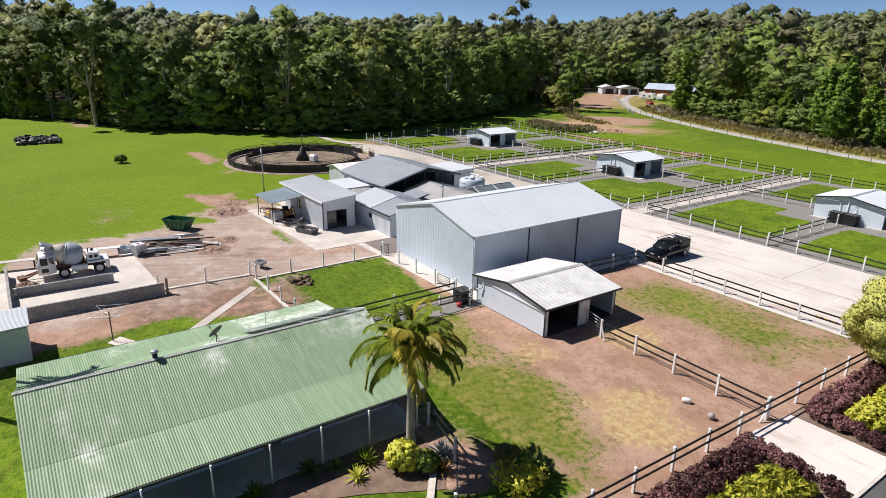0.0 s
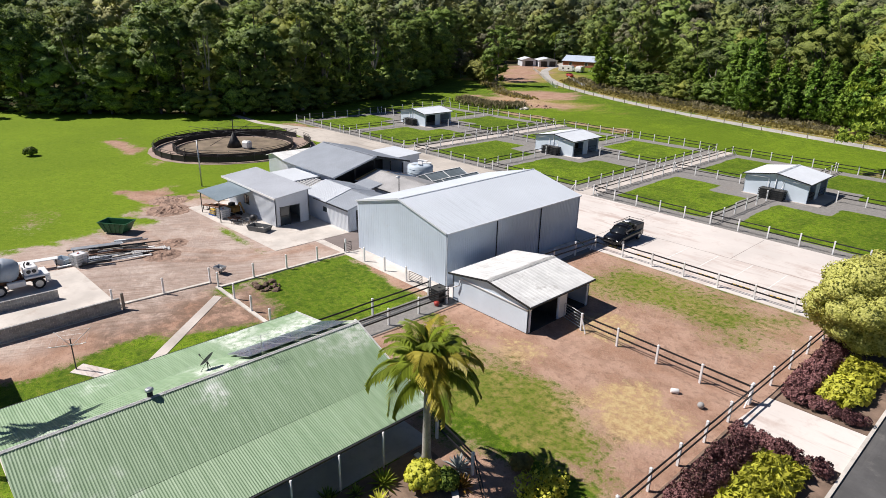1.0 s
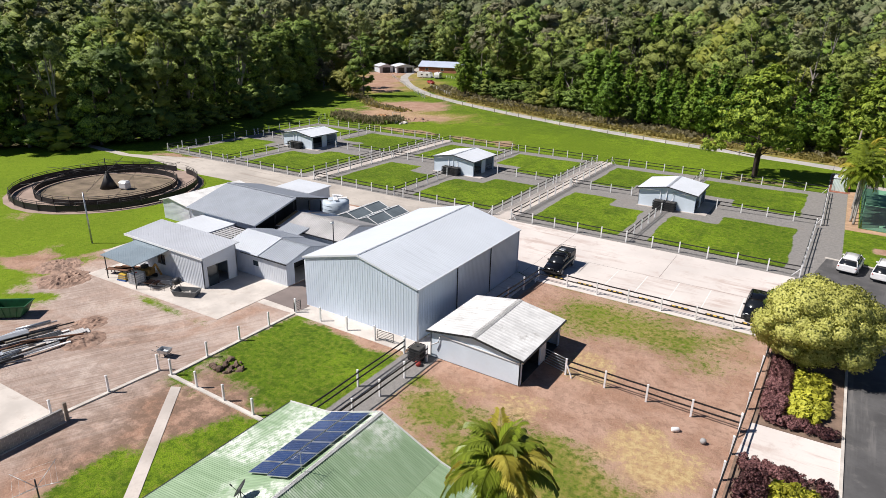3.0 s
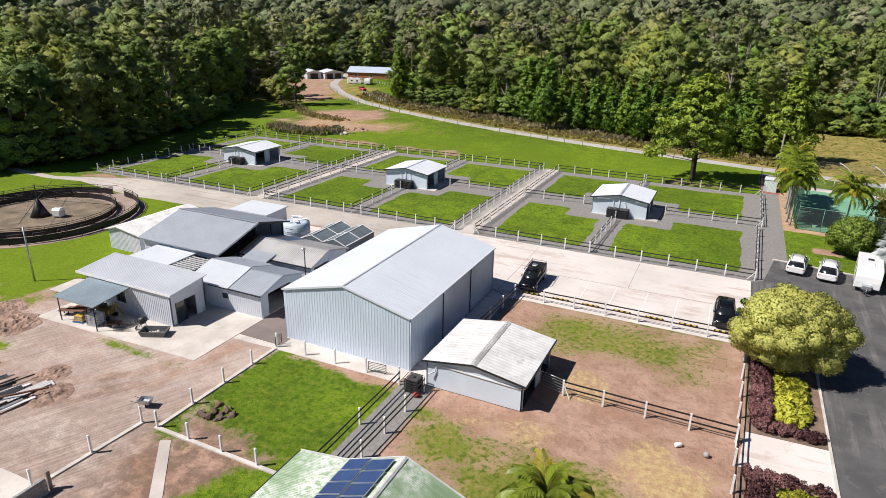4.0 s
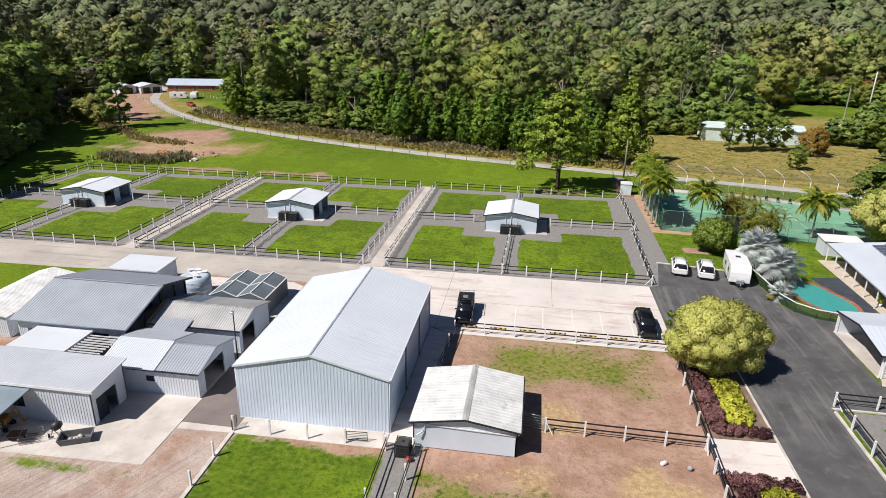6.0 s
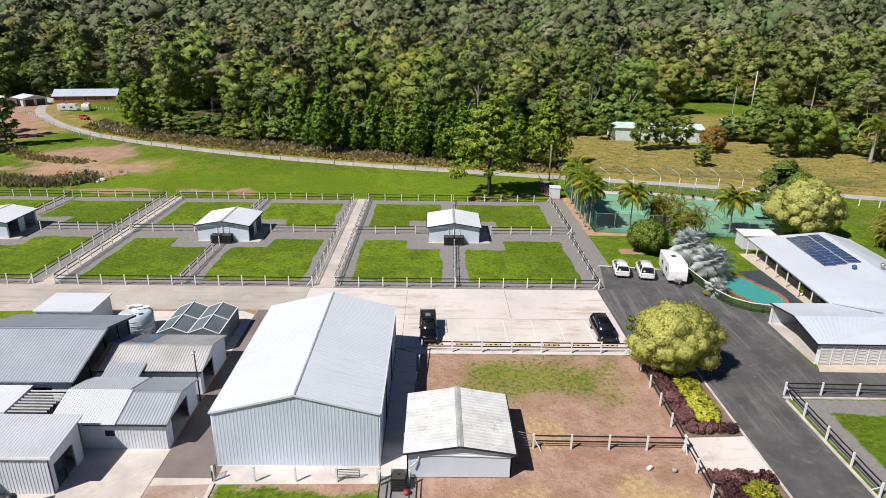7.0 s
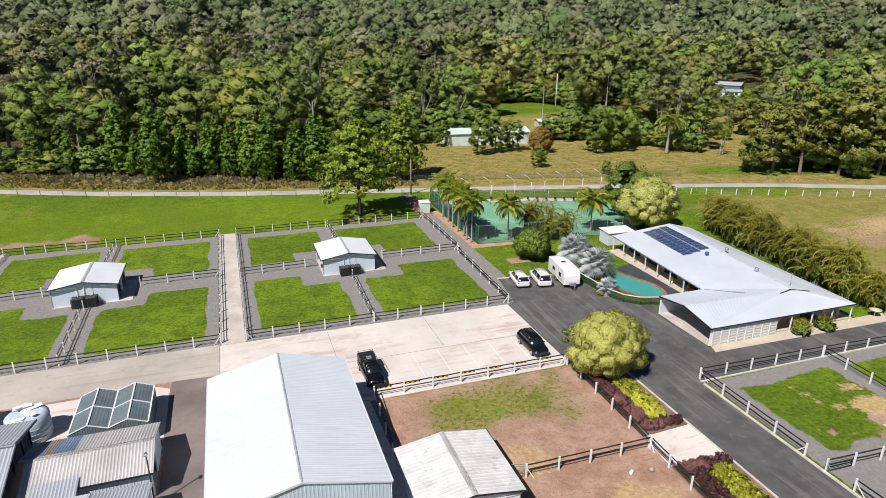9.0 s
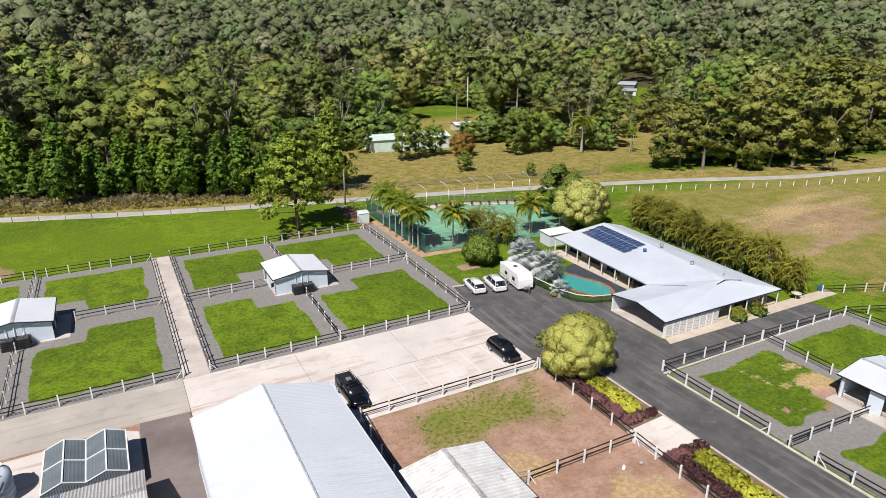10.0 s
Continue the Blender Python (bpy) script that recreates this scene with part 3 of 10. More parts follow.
    lawn = np.maximum(lawn, soft(rect_d(x, y, 14.4, 25.5, -66, -43.0) + 0.35 * big, 0.6))
    grav = np.maximum(grav, se * (1 - lawn))
    # straw and dried-out grass
    straw = np.zeros_like(x)
    straw = np.maximum(straw, 0.9 * soft(ell_d(x, y, -5.2, -38.8, 3.0, 3.4) + 0.7 * big, 1.2))
    straw = np.maximum(straw, 0.75 * soft(ell_d(x, y, -12.6, -30.6, 2.6, 2.8) + 0.4 * big, 0.9))
    straw = np.maximum(straw, 0.7 * soft(ell_d(x, y, -18.0, -38.6, 4.0, 1.4) + 0.6 * big, 0.9))
    straw = np.maximum(straw, 0.5 * soft(ell_d(x, y, -5.0, -21.5, 3.0, 2.0) + 0.6 * big, 1.2))
    # bare, sunburnt patches in the eastern paddock
    for px, py, pa, pb, pk in ((86, 10, 12, 4.5, 1.0), (79, -1, 6, 3, .85), (101, 16, 9, 4, .85), (92, -3, 5, 2, .5), (70, 6, 5, 3, .5), (108, 10, 7, 3, 1.0), (68, -9, 6, 3, .55), (118, 18, 8, 3, .7)):
        straw = np.maximum(straw, pk * soft(ell_d(x, y, px, py, pa, pb) + 1.6 * big, 3.5))
    for px, py, pa in ((20.0, -30.5, 1.0), (19.5, -29.0, .7), (20.0, -31.8, .8), (21.6, -31.2, .6), (20.8, -33.4, 1.0), (24.6, -34.0, 2.4), (25.2, -31.0, 1.4)):
        straw = np.maximum(straw, 1.2 * soft(ell_d(x, y, px, py, pa, pa * .6) + .3 * big, .6))
    straw = np.maximum(straw, 0.62 * soft(ell_d(x, y, -104, 70, 15, 9) + 2.4 * big, 3.5))
    straw = np.maximum(straw, 0.6 * soft(seg_d(x, y, [(-146, 95), (-134, 88), (-119, 76), (-100, 74)]) - 2.2 + 1.2 * big, 1.5))
    dry = np.zeros_like(x)
    rd = seg_d(x, y, NORTH_ROAD)
    north = y - np.interp(x, [p[0] for p in NORTH_ROAD], [p[1] for p in NORTH_ROAD])
    dry = np.maximum(dry, np.where(north > 0, soft(rd - 13 + big, 3), 0) * 0.85)
    dry = np.maximum(dry, soft(rect_d(x, y, 5, 200, 60, 175) + 3 * big, 6) * np.where(north > 0, 0.72, 0))
    dry = np.maximum(dry, 0.58 * soft(rect_d(x, y, 54, 190, -60, 40) + 3 * big, 7))
    dry = np.maximum(dry, 0.7 * soft(seg_d(x, y, [(-150, 112), (-172, 145), (-188, 170)]) - 17 + 3 * big, 5))
    dry = np.maximum(dry, 0.6 * soft(ell_d(x, y, -100, 70, 24, 12) + 2 * big, 4))
    dry = np.maximum(dry, 0.5 * soft(rect_d(x, y, -23, -1.6, -46.5, -17.2), 0.5))
    # woodland floor, whose dark colour doubles as shade between the trees
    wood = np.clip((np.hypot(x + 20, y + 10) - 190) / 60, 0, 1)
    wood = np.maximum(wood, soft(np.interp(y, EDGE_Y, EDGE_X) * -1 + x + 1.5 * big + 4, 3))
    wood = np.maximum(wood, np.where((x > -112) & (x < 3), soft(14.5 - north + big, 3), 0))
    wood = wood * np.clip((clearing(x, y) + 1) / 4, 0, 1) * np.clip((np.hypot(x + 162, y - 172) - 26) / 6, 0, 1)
    dirt = dirt * (1 - keep)
    dirt = np.maximum(dirt, 0.8 * soft(ell_d(x, y, -102, -37, 9, 1.6) + 0.9 * big, 1.5))
    dirt = np.maximum(dirt, 0.55 * soft(ell_d(x, y, -68, -57, 3.5, 1.6) + 0.8 * big, 1.5))
    dirt = np.maximum(dirt, 0.7 * soft(ell_d(x, y, -168, -50, 9, 3) + 1.2 * big, 2.5))
    # dusty, wheel-worn ground of the works yard
    pale = soft(rect_d(x, y, -64, -37, -75, -37) + big, 2.5) * 0.85
    for off in (0, 1.7, 4.4, 6.0):
        tr = seg_d(x, y, [(-40.5 - off * .2, -38), (-42 - off * .5, -45), (-47 - off * .6, -51 + off * .3), (-58, -54 + off * .8), (-70, -52 + off * .8)])
        pale = pale * (1 - 0.75 * soft(tr - 0.28 + 0.12 * sm, 0.25))
    # the long western pasture, yellower than the mown lawns
    lush = soft(rect_d(x, y, -420, -46, -160, -7) + 3 * big, 8)
    lush = np.maximum(lush, 0.55 * soft(rect_d(x, y, -130, 4, 44, 66) + 2 * big, 5))
    loam = soft(rect_d(x, y, -46.5, -24.5, -60, -46.8) + 0.8 * big, 1.2) * 0.9
    loam = np.maximum(loam, 0.7 * soft(ell_d(x, y, -57, -47, 4, 3) + big, 1.5))
    loam = np.maximum(loam, 0.6 * soft(ell_d(x, y, -50, -50.5, 2.5, 2) + big, 1.2))
    return dirt, grav, straw, dry, wood, pale, lush, loam


def clearing(x, y):
    """Below zero in the house yards and the grassy strip inside the eastern woods."""
    holes = [(np.hypot((x - cx) / rx, (y - cy) / ry) - 1) * min(rx, ry) for cx, cy, rx, ry in ((80, 146, 30, 40), (100, 188, 19, 24), (228, 208, 20, 16), (190, 110, 16, 11))]
    return np.minimum(np.minimum.reduce(holes), seg_d(x, y, [(95, 55), (122, 91), (200, 180)]) - 9)


# the line along which the western woods end
EDGE_Y = [-300, -120, -66, -54, -40, -22, -8, 3, 15, 28, 42, 54, 75, 100, 126, 160, 300]
EDGE_X = [-330, -230, -190, -180, -150, -136, -124, -120.5, -122, -127, -132, -138, -150, -168, -196, -215, -290]


def ground_mat():
    m, nt, bsdf, co = start_mat("paddock_ground")
    at = {k: nd(nt, "ShaderNodeAttribute", attribute_name=k).outputs["Fac"] for k in ("dirt", "gravel", "straw", "dry", "wood", "pale", "lush", "loam")}
    n0 = noise_n(nt, co, 0.05, 4.0)
    n1 = noise_n(nt, co, 0.35, 6.0, 0.65)
    n2 = noise_n(nt, co, 2.2, 8.0, 0.7)
    n3 = noise_n(nt, co, 14.0, 5.0, 0.7)
    g = mixc(nt, ramp(nt, n0, 0.42, 0.58), (0.122, 0.20, 0.010), (0.188, 0.29, 0.014))
    nm = noise_n(nt, co, 0.9, 5.0, 0.65)
    g = mixc(nt, mathn(nt, 'MULTIPLY', ramp(nt, n1, 0.44, 0.6), 0.7), g, (0.080, 0.135, 0.009))
    g = mixc(nt, mathn(nt, 'MULTIPLY', ramp(nt, n2, 0.5, 0.62), 0.6), g, (0.24, 0.25, 0.04))
    g = mixc(nt, mathn(nt, 'MULTIPLY', ramp(nt, nm, 0.48, 0.36), 0.5), g, (0.045, 0.088, 0.006))
    g = mixc(nt, mathn(nt, 'MULTIPLY', ramp(nt, nm, 0.6, 0.7), 0.25), g, (0.22, 0.19, 0.055))
    g = mixc(nt, mathn(nt, 'MULTIPLY', ramp(nt, n2, 0.49, 0.39), 0.65), g, (0.042, 0.088, 0.006))
    g = mixc(nt, mathn(nt, 'MULTIPLY', ramp(nt, n3, 0.45, 0.6), 0.65), g, (0.045, 0.085, 0.006))
    lu = mathn(nt, 'MULTIPLY_ADD', ramp(nt, n1, 0.25, 0.7), 0.35)
    lu.node.inputs[2].default_value = 0.3
    g = mixc(nt, mathn(nt, 'MULTIPLY', at["lush"], lu), g, (0.180, 0.265, 0.012))
    d = mixc(nt, ramp(nt, n1, 0.38, 0.62), (0.345, 0.203, 0.142), (0.455, 0.295, 0.222))
    d = mixc(nt, mathn(nt, 'MULTIPLY', ramp(nt, n2, 0.5, 0.62), 0.55), d, (0.235, 0.145, 0.105))
    n4 = noise_n(nt, co, 7.0, 6.0, 0.8)
    d = mixc(nt, mathn(nt, 'MULTIPLY', ramp(nt, n4, 0.57, 0.68), 0.4), d, (0.15, 0.092, 0.066))
    d = mixc(nt, mathn(nt, 'MULTIPLY', ramp(nt, n3, 0.5, 0.62), 0.45), d, (0.50, 0.37, 0.27))
    pw = mathn(nt, 'MULTIPLY', at["pale"], mathn(nt, 'MULTIPLY_ADD', ramp(nt, n1, 0.42, 0.58), 0.75))
    pw.node.inputs[1].links[0].from_node.inputs[2].default_value = 0.25
    d = mixc(nt, pw, d, (0.56, 0.47, 0.415))
    nb = noise_n(nt, co, 0.16, 6.0, 0.68)
    d = mixc(nt, mathn(nt, 'MULTIPLY', mathn(nt, 'MULTIPLY', at["pale"], ramp(nt, nb, 0.53, 0.45)), 0.75), d, (0.255, 0.18, 0.15))
    lm = mathn(nt, 'MULTIPLY', at["loam"], ramp(nt, nm, 0.35, 0.6))
    d = mixc(nt, lm, d, (0.185, 0.125, 0.092))
    rv = nd(nt, "ShaderNodeMapping", {"Vector": co, "Rotation": (0, 0, radians(-63))}).outputs[0]
    rv = nd(nt, "ShaderNodeMapping", {"Vector": rv, "Scale": (0.13, 1.9, 1.0)}).outputs[0]
    rt = noise_n(nt, rv, 1.0, 7.0, 0.7)
    d = mixc(nt, mathn(nt, 'MULTIPLY', mathn(nt, 'MULTIPLY', at["pale"], ramp(nt, rt, 0.52, 0.66)), 0.5), d, (0.24, 0.172, 0.142))
    d = mixc(nt, mathn(nt, 'MULTIPLY', ramp(nt, nm, 0.53, 0.6), 0.3), d, (0.25, 0.16, 0.115))
    rf = noise_n(nt, nd(nt, "ShaderNodeMapping", {"Vector": rv, "Scale": (0.6, 3.2, 1.0)}).outputs[0], 1.0, 5.0, 0.7)
    smooth = mixc(nt, ramp(nt, rf, 0.42, 0.6), (0.54, 0.45, 0.40), (0.36, 0.278, 0.235))
    d = mixc(nt, mathn(nt, 'MULTIPLY', at["pale"], 0.68), d, smooth)
    k = mixc(nt, ramp(nt, n2, 0.3, 0.7), (0.225, 0.215, 0.205), (0.305, 0.29, 0.275))
    k = mixc(nt, mathn(nt, 'MULTIPLY', ramp(nt, n3, 0.4, 0.8), 0.5), k, (0.13, 0.13, 0.13))
    k = mixc(nt, mathn(nt, 'MULTIPLY', ramp(nt, n1, 0.55, 0.75), 0.35), k, (0.28, 0.23, 0.19))
    s = mixc(nt, ramp(nt, n2, 0.35, 0.65), (0.43, 0.285, 0.125), (0.55, 0.425, 0.225))
    y = mixc(nt, ramp(nt, n1, 0.35, 0.65), (0.20, 0.19, 0.045), (0.37, 0.28, 0.10))
    y = mixc(nt, mathn(nt, 'MULTIPLY', ramp(nt, n3, 0.45, 0.75), 0.5), y, (0.135, 0.14, 0.035))
    # woodland soil, with shade between the crowns put into its dark colour
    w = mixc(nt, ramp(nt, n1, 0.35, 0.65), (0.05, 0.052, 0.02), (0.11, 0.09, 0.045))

    def edge(mask, strength, lo=0.4, hi=0.6):
        v = mathn(nt, 'MULTIPLY_ADD', mathn(nt, 'SUBTRACT', n2, 0.5), strength)
        nt.links.new(mask, v.node.inputs[2])
        v2 = mathn(nt, 'MULTIPLY_ADD', mathn(nt, 'SUBTRACT', n3, 0.5), strength * 0.6)
        nt.links.new(v, v2.node.inputs[2])
        return ramp(nt, v2, lo, hi)
    c = mixc(nt, edge(at["dry"], 0.9, 0.3, 0.7), g, y)
    c = mixc(nt, edge(at["dirt"], 1.3, 0.28, 0.72), c, d)
    c = mixc(nt, mathn(nt, 'MULTIPLY', edge(at["straw"], 2.0, 0.4, 1.0), 0.95), c, s)
    c = mixc(nt, edge(at["gravel"], 0.3), c, k)
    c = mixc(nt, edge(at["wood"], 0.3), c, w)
    nt.links.new(c, bsdf.inputs["Base Color"])
    bsdf.inputs["Roughness"].default_value = 0.95
    bsdf.inputs["Specular IOR Level"].default_value = 0.15
    h = mathn(nt, 'MULTIPLY_ADD', n3, 0.5)
    nt.links.new(n2, h.node.inputs[2])
    h2 = mathn(nt, 'MULTIPLY_ADD', mathn(nt, 'MULTIPLY', at["dirt"], nm), 2.2)
    nt.links.new(h, h2.node.inputs[2])
    h = h2
    bp = nd(nt, "ShaderNodeBump", {"Strength": 0.7, "Distance": 0.12, "Height": h})
    nt.links.new(bp.outputs[0], bsdf.inputs["Normal"])
    return m


def build_ground():
    def lines(lo, hi, step, far_lo, far_hi):
        mid = np.arange(lo, hi + 1e-6, step)
        out_hi = hi + np.cumsum(step * 1.22 ** np.arange(1, 48))
        out_lo = lo - np.cumsum(step * 1.22 ** np.arange(1, 48))
        out_hi = out_hi[out_hi < far_hi]
        out_lo = out_lo[out_lo > far_lo]
        return np.concatenate([out_lo[::-1], mid, out_hi])
    xs = lines(-126, 50, 0.5, -4200, 4200)
    ys = lines(-72, 48, 0.5, -4200, 4200)
    X, Y = np.meshgrid(xs, ys)
    Z = terrain(X, Y)
    near = np.clip(1 - (np.hypot(X + 20, Y + 10) - 150) / 100, 0, 1)
    Z = Z + near * 0.012 * np.sin(X * 1.9) * np.cos(Y * 1.7) - 0.012
    nx, ny = len(xs), len(ys)
    v = np.stack([X, Y, Z], -1).reshape(-1, 3)
    i = np.arange(nx * ny).reshape(ny, nx)
    q = np.stack([i[:-1, :-1], i[:-1, 1:], i[1:, 1:], i[1:, :-1]], -1).reshape(-1, 4)
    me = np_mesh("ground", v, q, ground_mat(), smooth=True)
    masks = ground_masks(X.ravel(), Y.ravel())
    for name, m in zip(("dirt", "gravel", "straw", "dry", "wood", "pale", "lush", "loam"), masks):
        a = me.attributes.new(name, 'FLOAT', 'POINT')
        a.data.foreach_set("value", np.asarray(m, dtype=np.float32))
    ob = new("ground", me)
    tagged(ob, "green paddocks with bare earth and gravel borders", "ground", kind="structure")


build_ground()


def flat(name, pts, z, mat, label, category, bottom=-0.08):
    bm = bmnew()
    slab_poly(bm, pts, bottom, z)
    return single(name, bm, mat, label, category, kind="structure")


def ribbon(name, pts, w, z, mat, label, category):
    """A road of width w along a line; z follows the land."""
    pts = [Vector((*p, 0)) for p in pts]
    fine = []
    for a, b in zip(pts, pts[1:]):
        k = max(1, int((b - a).length / 4))
        fine += [a.lerp(b, i / k) for i in range(k)]
    fine.append(pts[-1])
    for _ in range(6):
        fine = [fine[0]] + [(fine[i - 1] + fine[i] * 2 + fine[i + 1]) / 4 for i in range(1, len(fine) - 1)] + [fine[-1]]
    bm = bmnew()
    rows = []
    for i, p in enumerate(fine):
        d = (fine[min(i + 1, len(fine) - 1)] - fine[max(i - 1, 0)]).normalized()
        s = Vector((-d.y, d.x, 0))
        ww = w / 2 * (1 + 0.08 * math.sin(i * 1.7))
        h = float(terrain(np.array([p.x]), np.array([p.y]))[0]) + z
        rows.append([bm.verts.new(p + s * k * ww + Vector((0, 0, h - (0.09 if abs(k) == 1 else 0)))) for k in (-1, -0.9, 0.9, 1)])
    for a, b in zip(rows, rows[1:]):
        for k in range(3):
            bm.faces.new((a[k + 1], a[k], b[k], b[k + 1]))
    return single(name, bm, mat, label, category, kind="structure")


ribbon("road_north", NORTH_ROAD, 3.6, 0.05, M_road_gravel, "pale crushed-rock road curving past the paddocks", "road")
# the grey drive between the paddocks and the sheds
flat("drive_west", [(-130, -5.6), (-112, -6.4), (-105, -3.6), (-98, -0.6), (-88, -0.25), (-37.6, -0.25), (-37.6, -7.4), (-42.5, -7.2), (-56, -7.4), (-66, -7.8), (-74, -8.4), (-84, -8.6), (-90, -9.0), (-98, -7.8), (-105, -6.6), (-112, -8.0), (-130, -7.2)], 0.012, M_drive, "grey gravel drive beside the white fence", "road")
flat("yard_asphalt", [(-42.4, -7.2), (-37.7, -7.4), (-37.7, -36.3), (-42.35, -36.3)], 0.016, M_asphalt_old, "worn brownish asphalt lane between the sheds", "road")
flat("car_park", [(-37.55, -16.2), (-37.55, -0.55), (-0.35, -0.55), (-0.3, -16.6), (-1.2, -17.35), (-23.2, -17.35), (-25.3, -16.2)], 0.03, M_conc, "pale concrete car park with white bay lines", "car park")
flat("shed_apron", [(-25.5, -16.3), (-23.3, -17.4), (-22.9, -36.0), (-25.5, -36.0)], 0.022, M_conc, "concrete strip along the big shed", "pavement")
flat("lane_east", [(-37.3, -0.5), (-34.6, -0.5), (-34.6, 43.2), (-37.3, 43.2)], 0.04, M_conc_lane, "concrete lane between the paddocks", "path")
flat("lane_west", [(-73.2, -0.5), (-70.7, -0.5), (-70.7, 43.2), (-73.2, 43.2)], 0.04, M_conc_lane, "concrete lane between the paddocks", "path")
flat("work_slab", [(-61.6, -42.4), (-42.4, -41.6), (-42.4, -33.0), (-61.6, -33.0)], 0.025, M_conc_work, "concrete slab before the workshop", "pavement")
flat("workshop_pad", [(-66.6, -37.9), (-61.7, -37.7), (-61.7, -34.0), (-66.8, -34.6)], 0.02, M_conc_work, "old concrete pad beside the workshop", "pavement")
flat("tank_pad", [(-66, -8.2), (-44.2, -7.6), (-42.5, -8.6), (-42.5, -17.5), (-66, -17.5)], 0.02, M_conc, "concrete pad round the tank and wire sheds", "pavement")
flat("asphalt_drive", [(4.75, -260), (4.75, -19.0), (3.6, -17.0), (-0.3, -16.6), (-0.3, -0.6), (0.9, 0.1), (2.2, 8.2), (13.2, 6.6), (13.7, 2.2), (14.2, -3.2), (16.6, -6.2), (19.6, -7.3), (17.6, -9.2), (17.2, -19.6), (45.2, -20.0), (45.0, -25.2), (12.0, -24.9), (11.0, -26.0), (11.0, -260)], 0.01, M_asphalt, "dark asphalt drive to the house", "road")
flat("house_path", [(17.2, -20.4), (45.3, -20.9), (51.5, -21.0), (51.5, -19.2), (45.3, -18.8), (17.9, -18.7)], 0.05, M_beige, "pale kerb and path along the house", "pavement")
flat("crossing", [(-0.95, -35.4), (4.7, -35.4), (4.7, -30.9), (-0.6, -31.15)], 0.03, M_conc, "concrete crossing to the horse yard gate", "pavement")
for nm, pts in (("kerb_west", [(4.62, -260), (4.8, -260), (4.8, -18.8), (4.62, -18.8)]), ("kerb_east", [(10.95, -260), (11.2, -260), (11.2, -25.4), (10.95, -25.6)]), ("kerb_house", [(11.2, -25.2), (45, -25.5), (45, -25.3), (11.0, -25.0)]), ("kerb_north", [(2.0, 8.2), (13.3, 6.6), (13.35, 6.8), (2.0, 8.45)])):
    flat(nm, pts, 0.11, M_kerb, "pale concrete kerb along the drive", "kerb")
flat("truck_slab", [(-51.5, -74), (-37.9, -74), (-38.1, -67.2), (-38.4, -56.7), (-41.7, -56.7), (-50.1, -57.1), (-51.2, -66)], 0.02, M_conc_work, "dusty concrete slab beside the block bay", "pavement")
flat("garden_path", [(-27.9, -58.5), (-28.45, -59.1), (-36.45, -50.35), (-35.8, -50.0)], 0.02, M_conc_lane, "narrow concrete footpath across bare earth", "path")
flat("hoist_slab", [(-31.3, -62.0), (-28.2, -60.1), (-28.5, -59.1), (-31.9, -61.1)], 0.03, M_conc, "small concrete slab under the clothes hoist", "pavement")
# painted lines and wheel stops
for i, x in enumerate((-16.6, -13.55, -10.3, -7.2, -4.05)):
    bm = bmnew()
    box(bm, x - 0.05, x + 0.05, -15.0, -9.35, 0.02, 0.034)
    single("bay_line", bm, M_line, "white painted parking bay line", "line", "parking bays", "structure")
for i in range(7):
    x = -21.4 + i * 3.13
    stop = thing("wheel_stop", "black rubber wheel stop with yellow blocks", "wheel stop", "parking bays", at=(x, -15.45, 0.03))
    bm = bmnew()
    box(bm, -0.85, 0.85, -0.09, 0.09, 0, 0.11, 0.03)
    part("body", bm, M_rubber, stop)
    for k in range(3):
        bm = bmnew()
        box(bm, -0.72 + k * 0.55, -0.40 + k * 0.55, -0.095, 0.095, 0.02, 0.115, 0.02)
        part("reflector", bm, M_yellow, stop, "yellow block")
flat("shed_strip", [(-42.3, -36.35), (-42.3, -37.2), (-37.8, -37.0), (-25.6, -36.85), (-25.6, -34.9), (-37.6, -34.9), (-37.7, -36.35)], 0.024, M_conc_work, "pale concrete strip along the end of the big shed", "pavement")
# joints sawn into the car park
for x0, x1, y0, y1 in ((-24.6, -0.8, -9.2, -9.16), (-25.0, -24.96, -16.0, -0.9), (-12.5, -12.46, -9.1, -0.9)):
    bm = bmnew()
    box(bm, x0, x1, y0, y1, 0.02, 0.034)
    single("slab_joint", bm, M_asphalt_old, "dark sawn joint in the concrete", "joint", "slab joints", "structure")

# ---------------------------------------------------------------- post and rail fences
def post_mesh():
    bm = bmnew()
    box(bm, -0.065, 0.065, -0.065, 0.065, -0.05, 1.33)
    vs = box(bm, -0.075, 0.075, -0.075, 0.075, 1.33, 1.36)
    apex = bm.verts.new((0, 0, 1.41))
    top_ = vs[4:]
    for i in range(4):
        bm.faces.new((top_[i], top_[(i + 1) % 4], apex))
    me = bpy.data.meshes.new("post")
    bm.to_mesh(me)
    bm.free()
    me.materials.append(M_white)
    return me


POST = post_mesh()


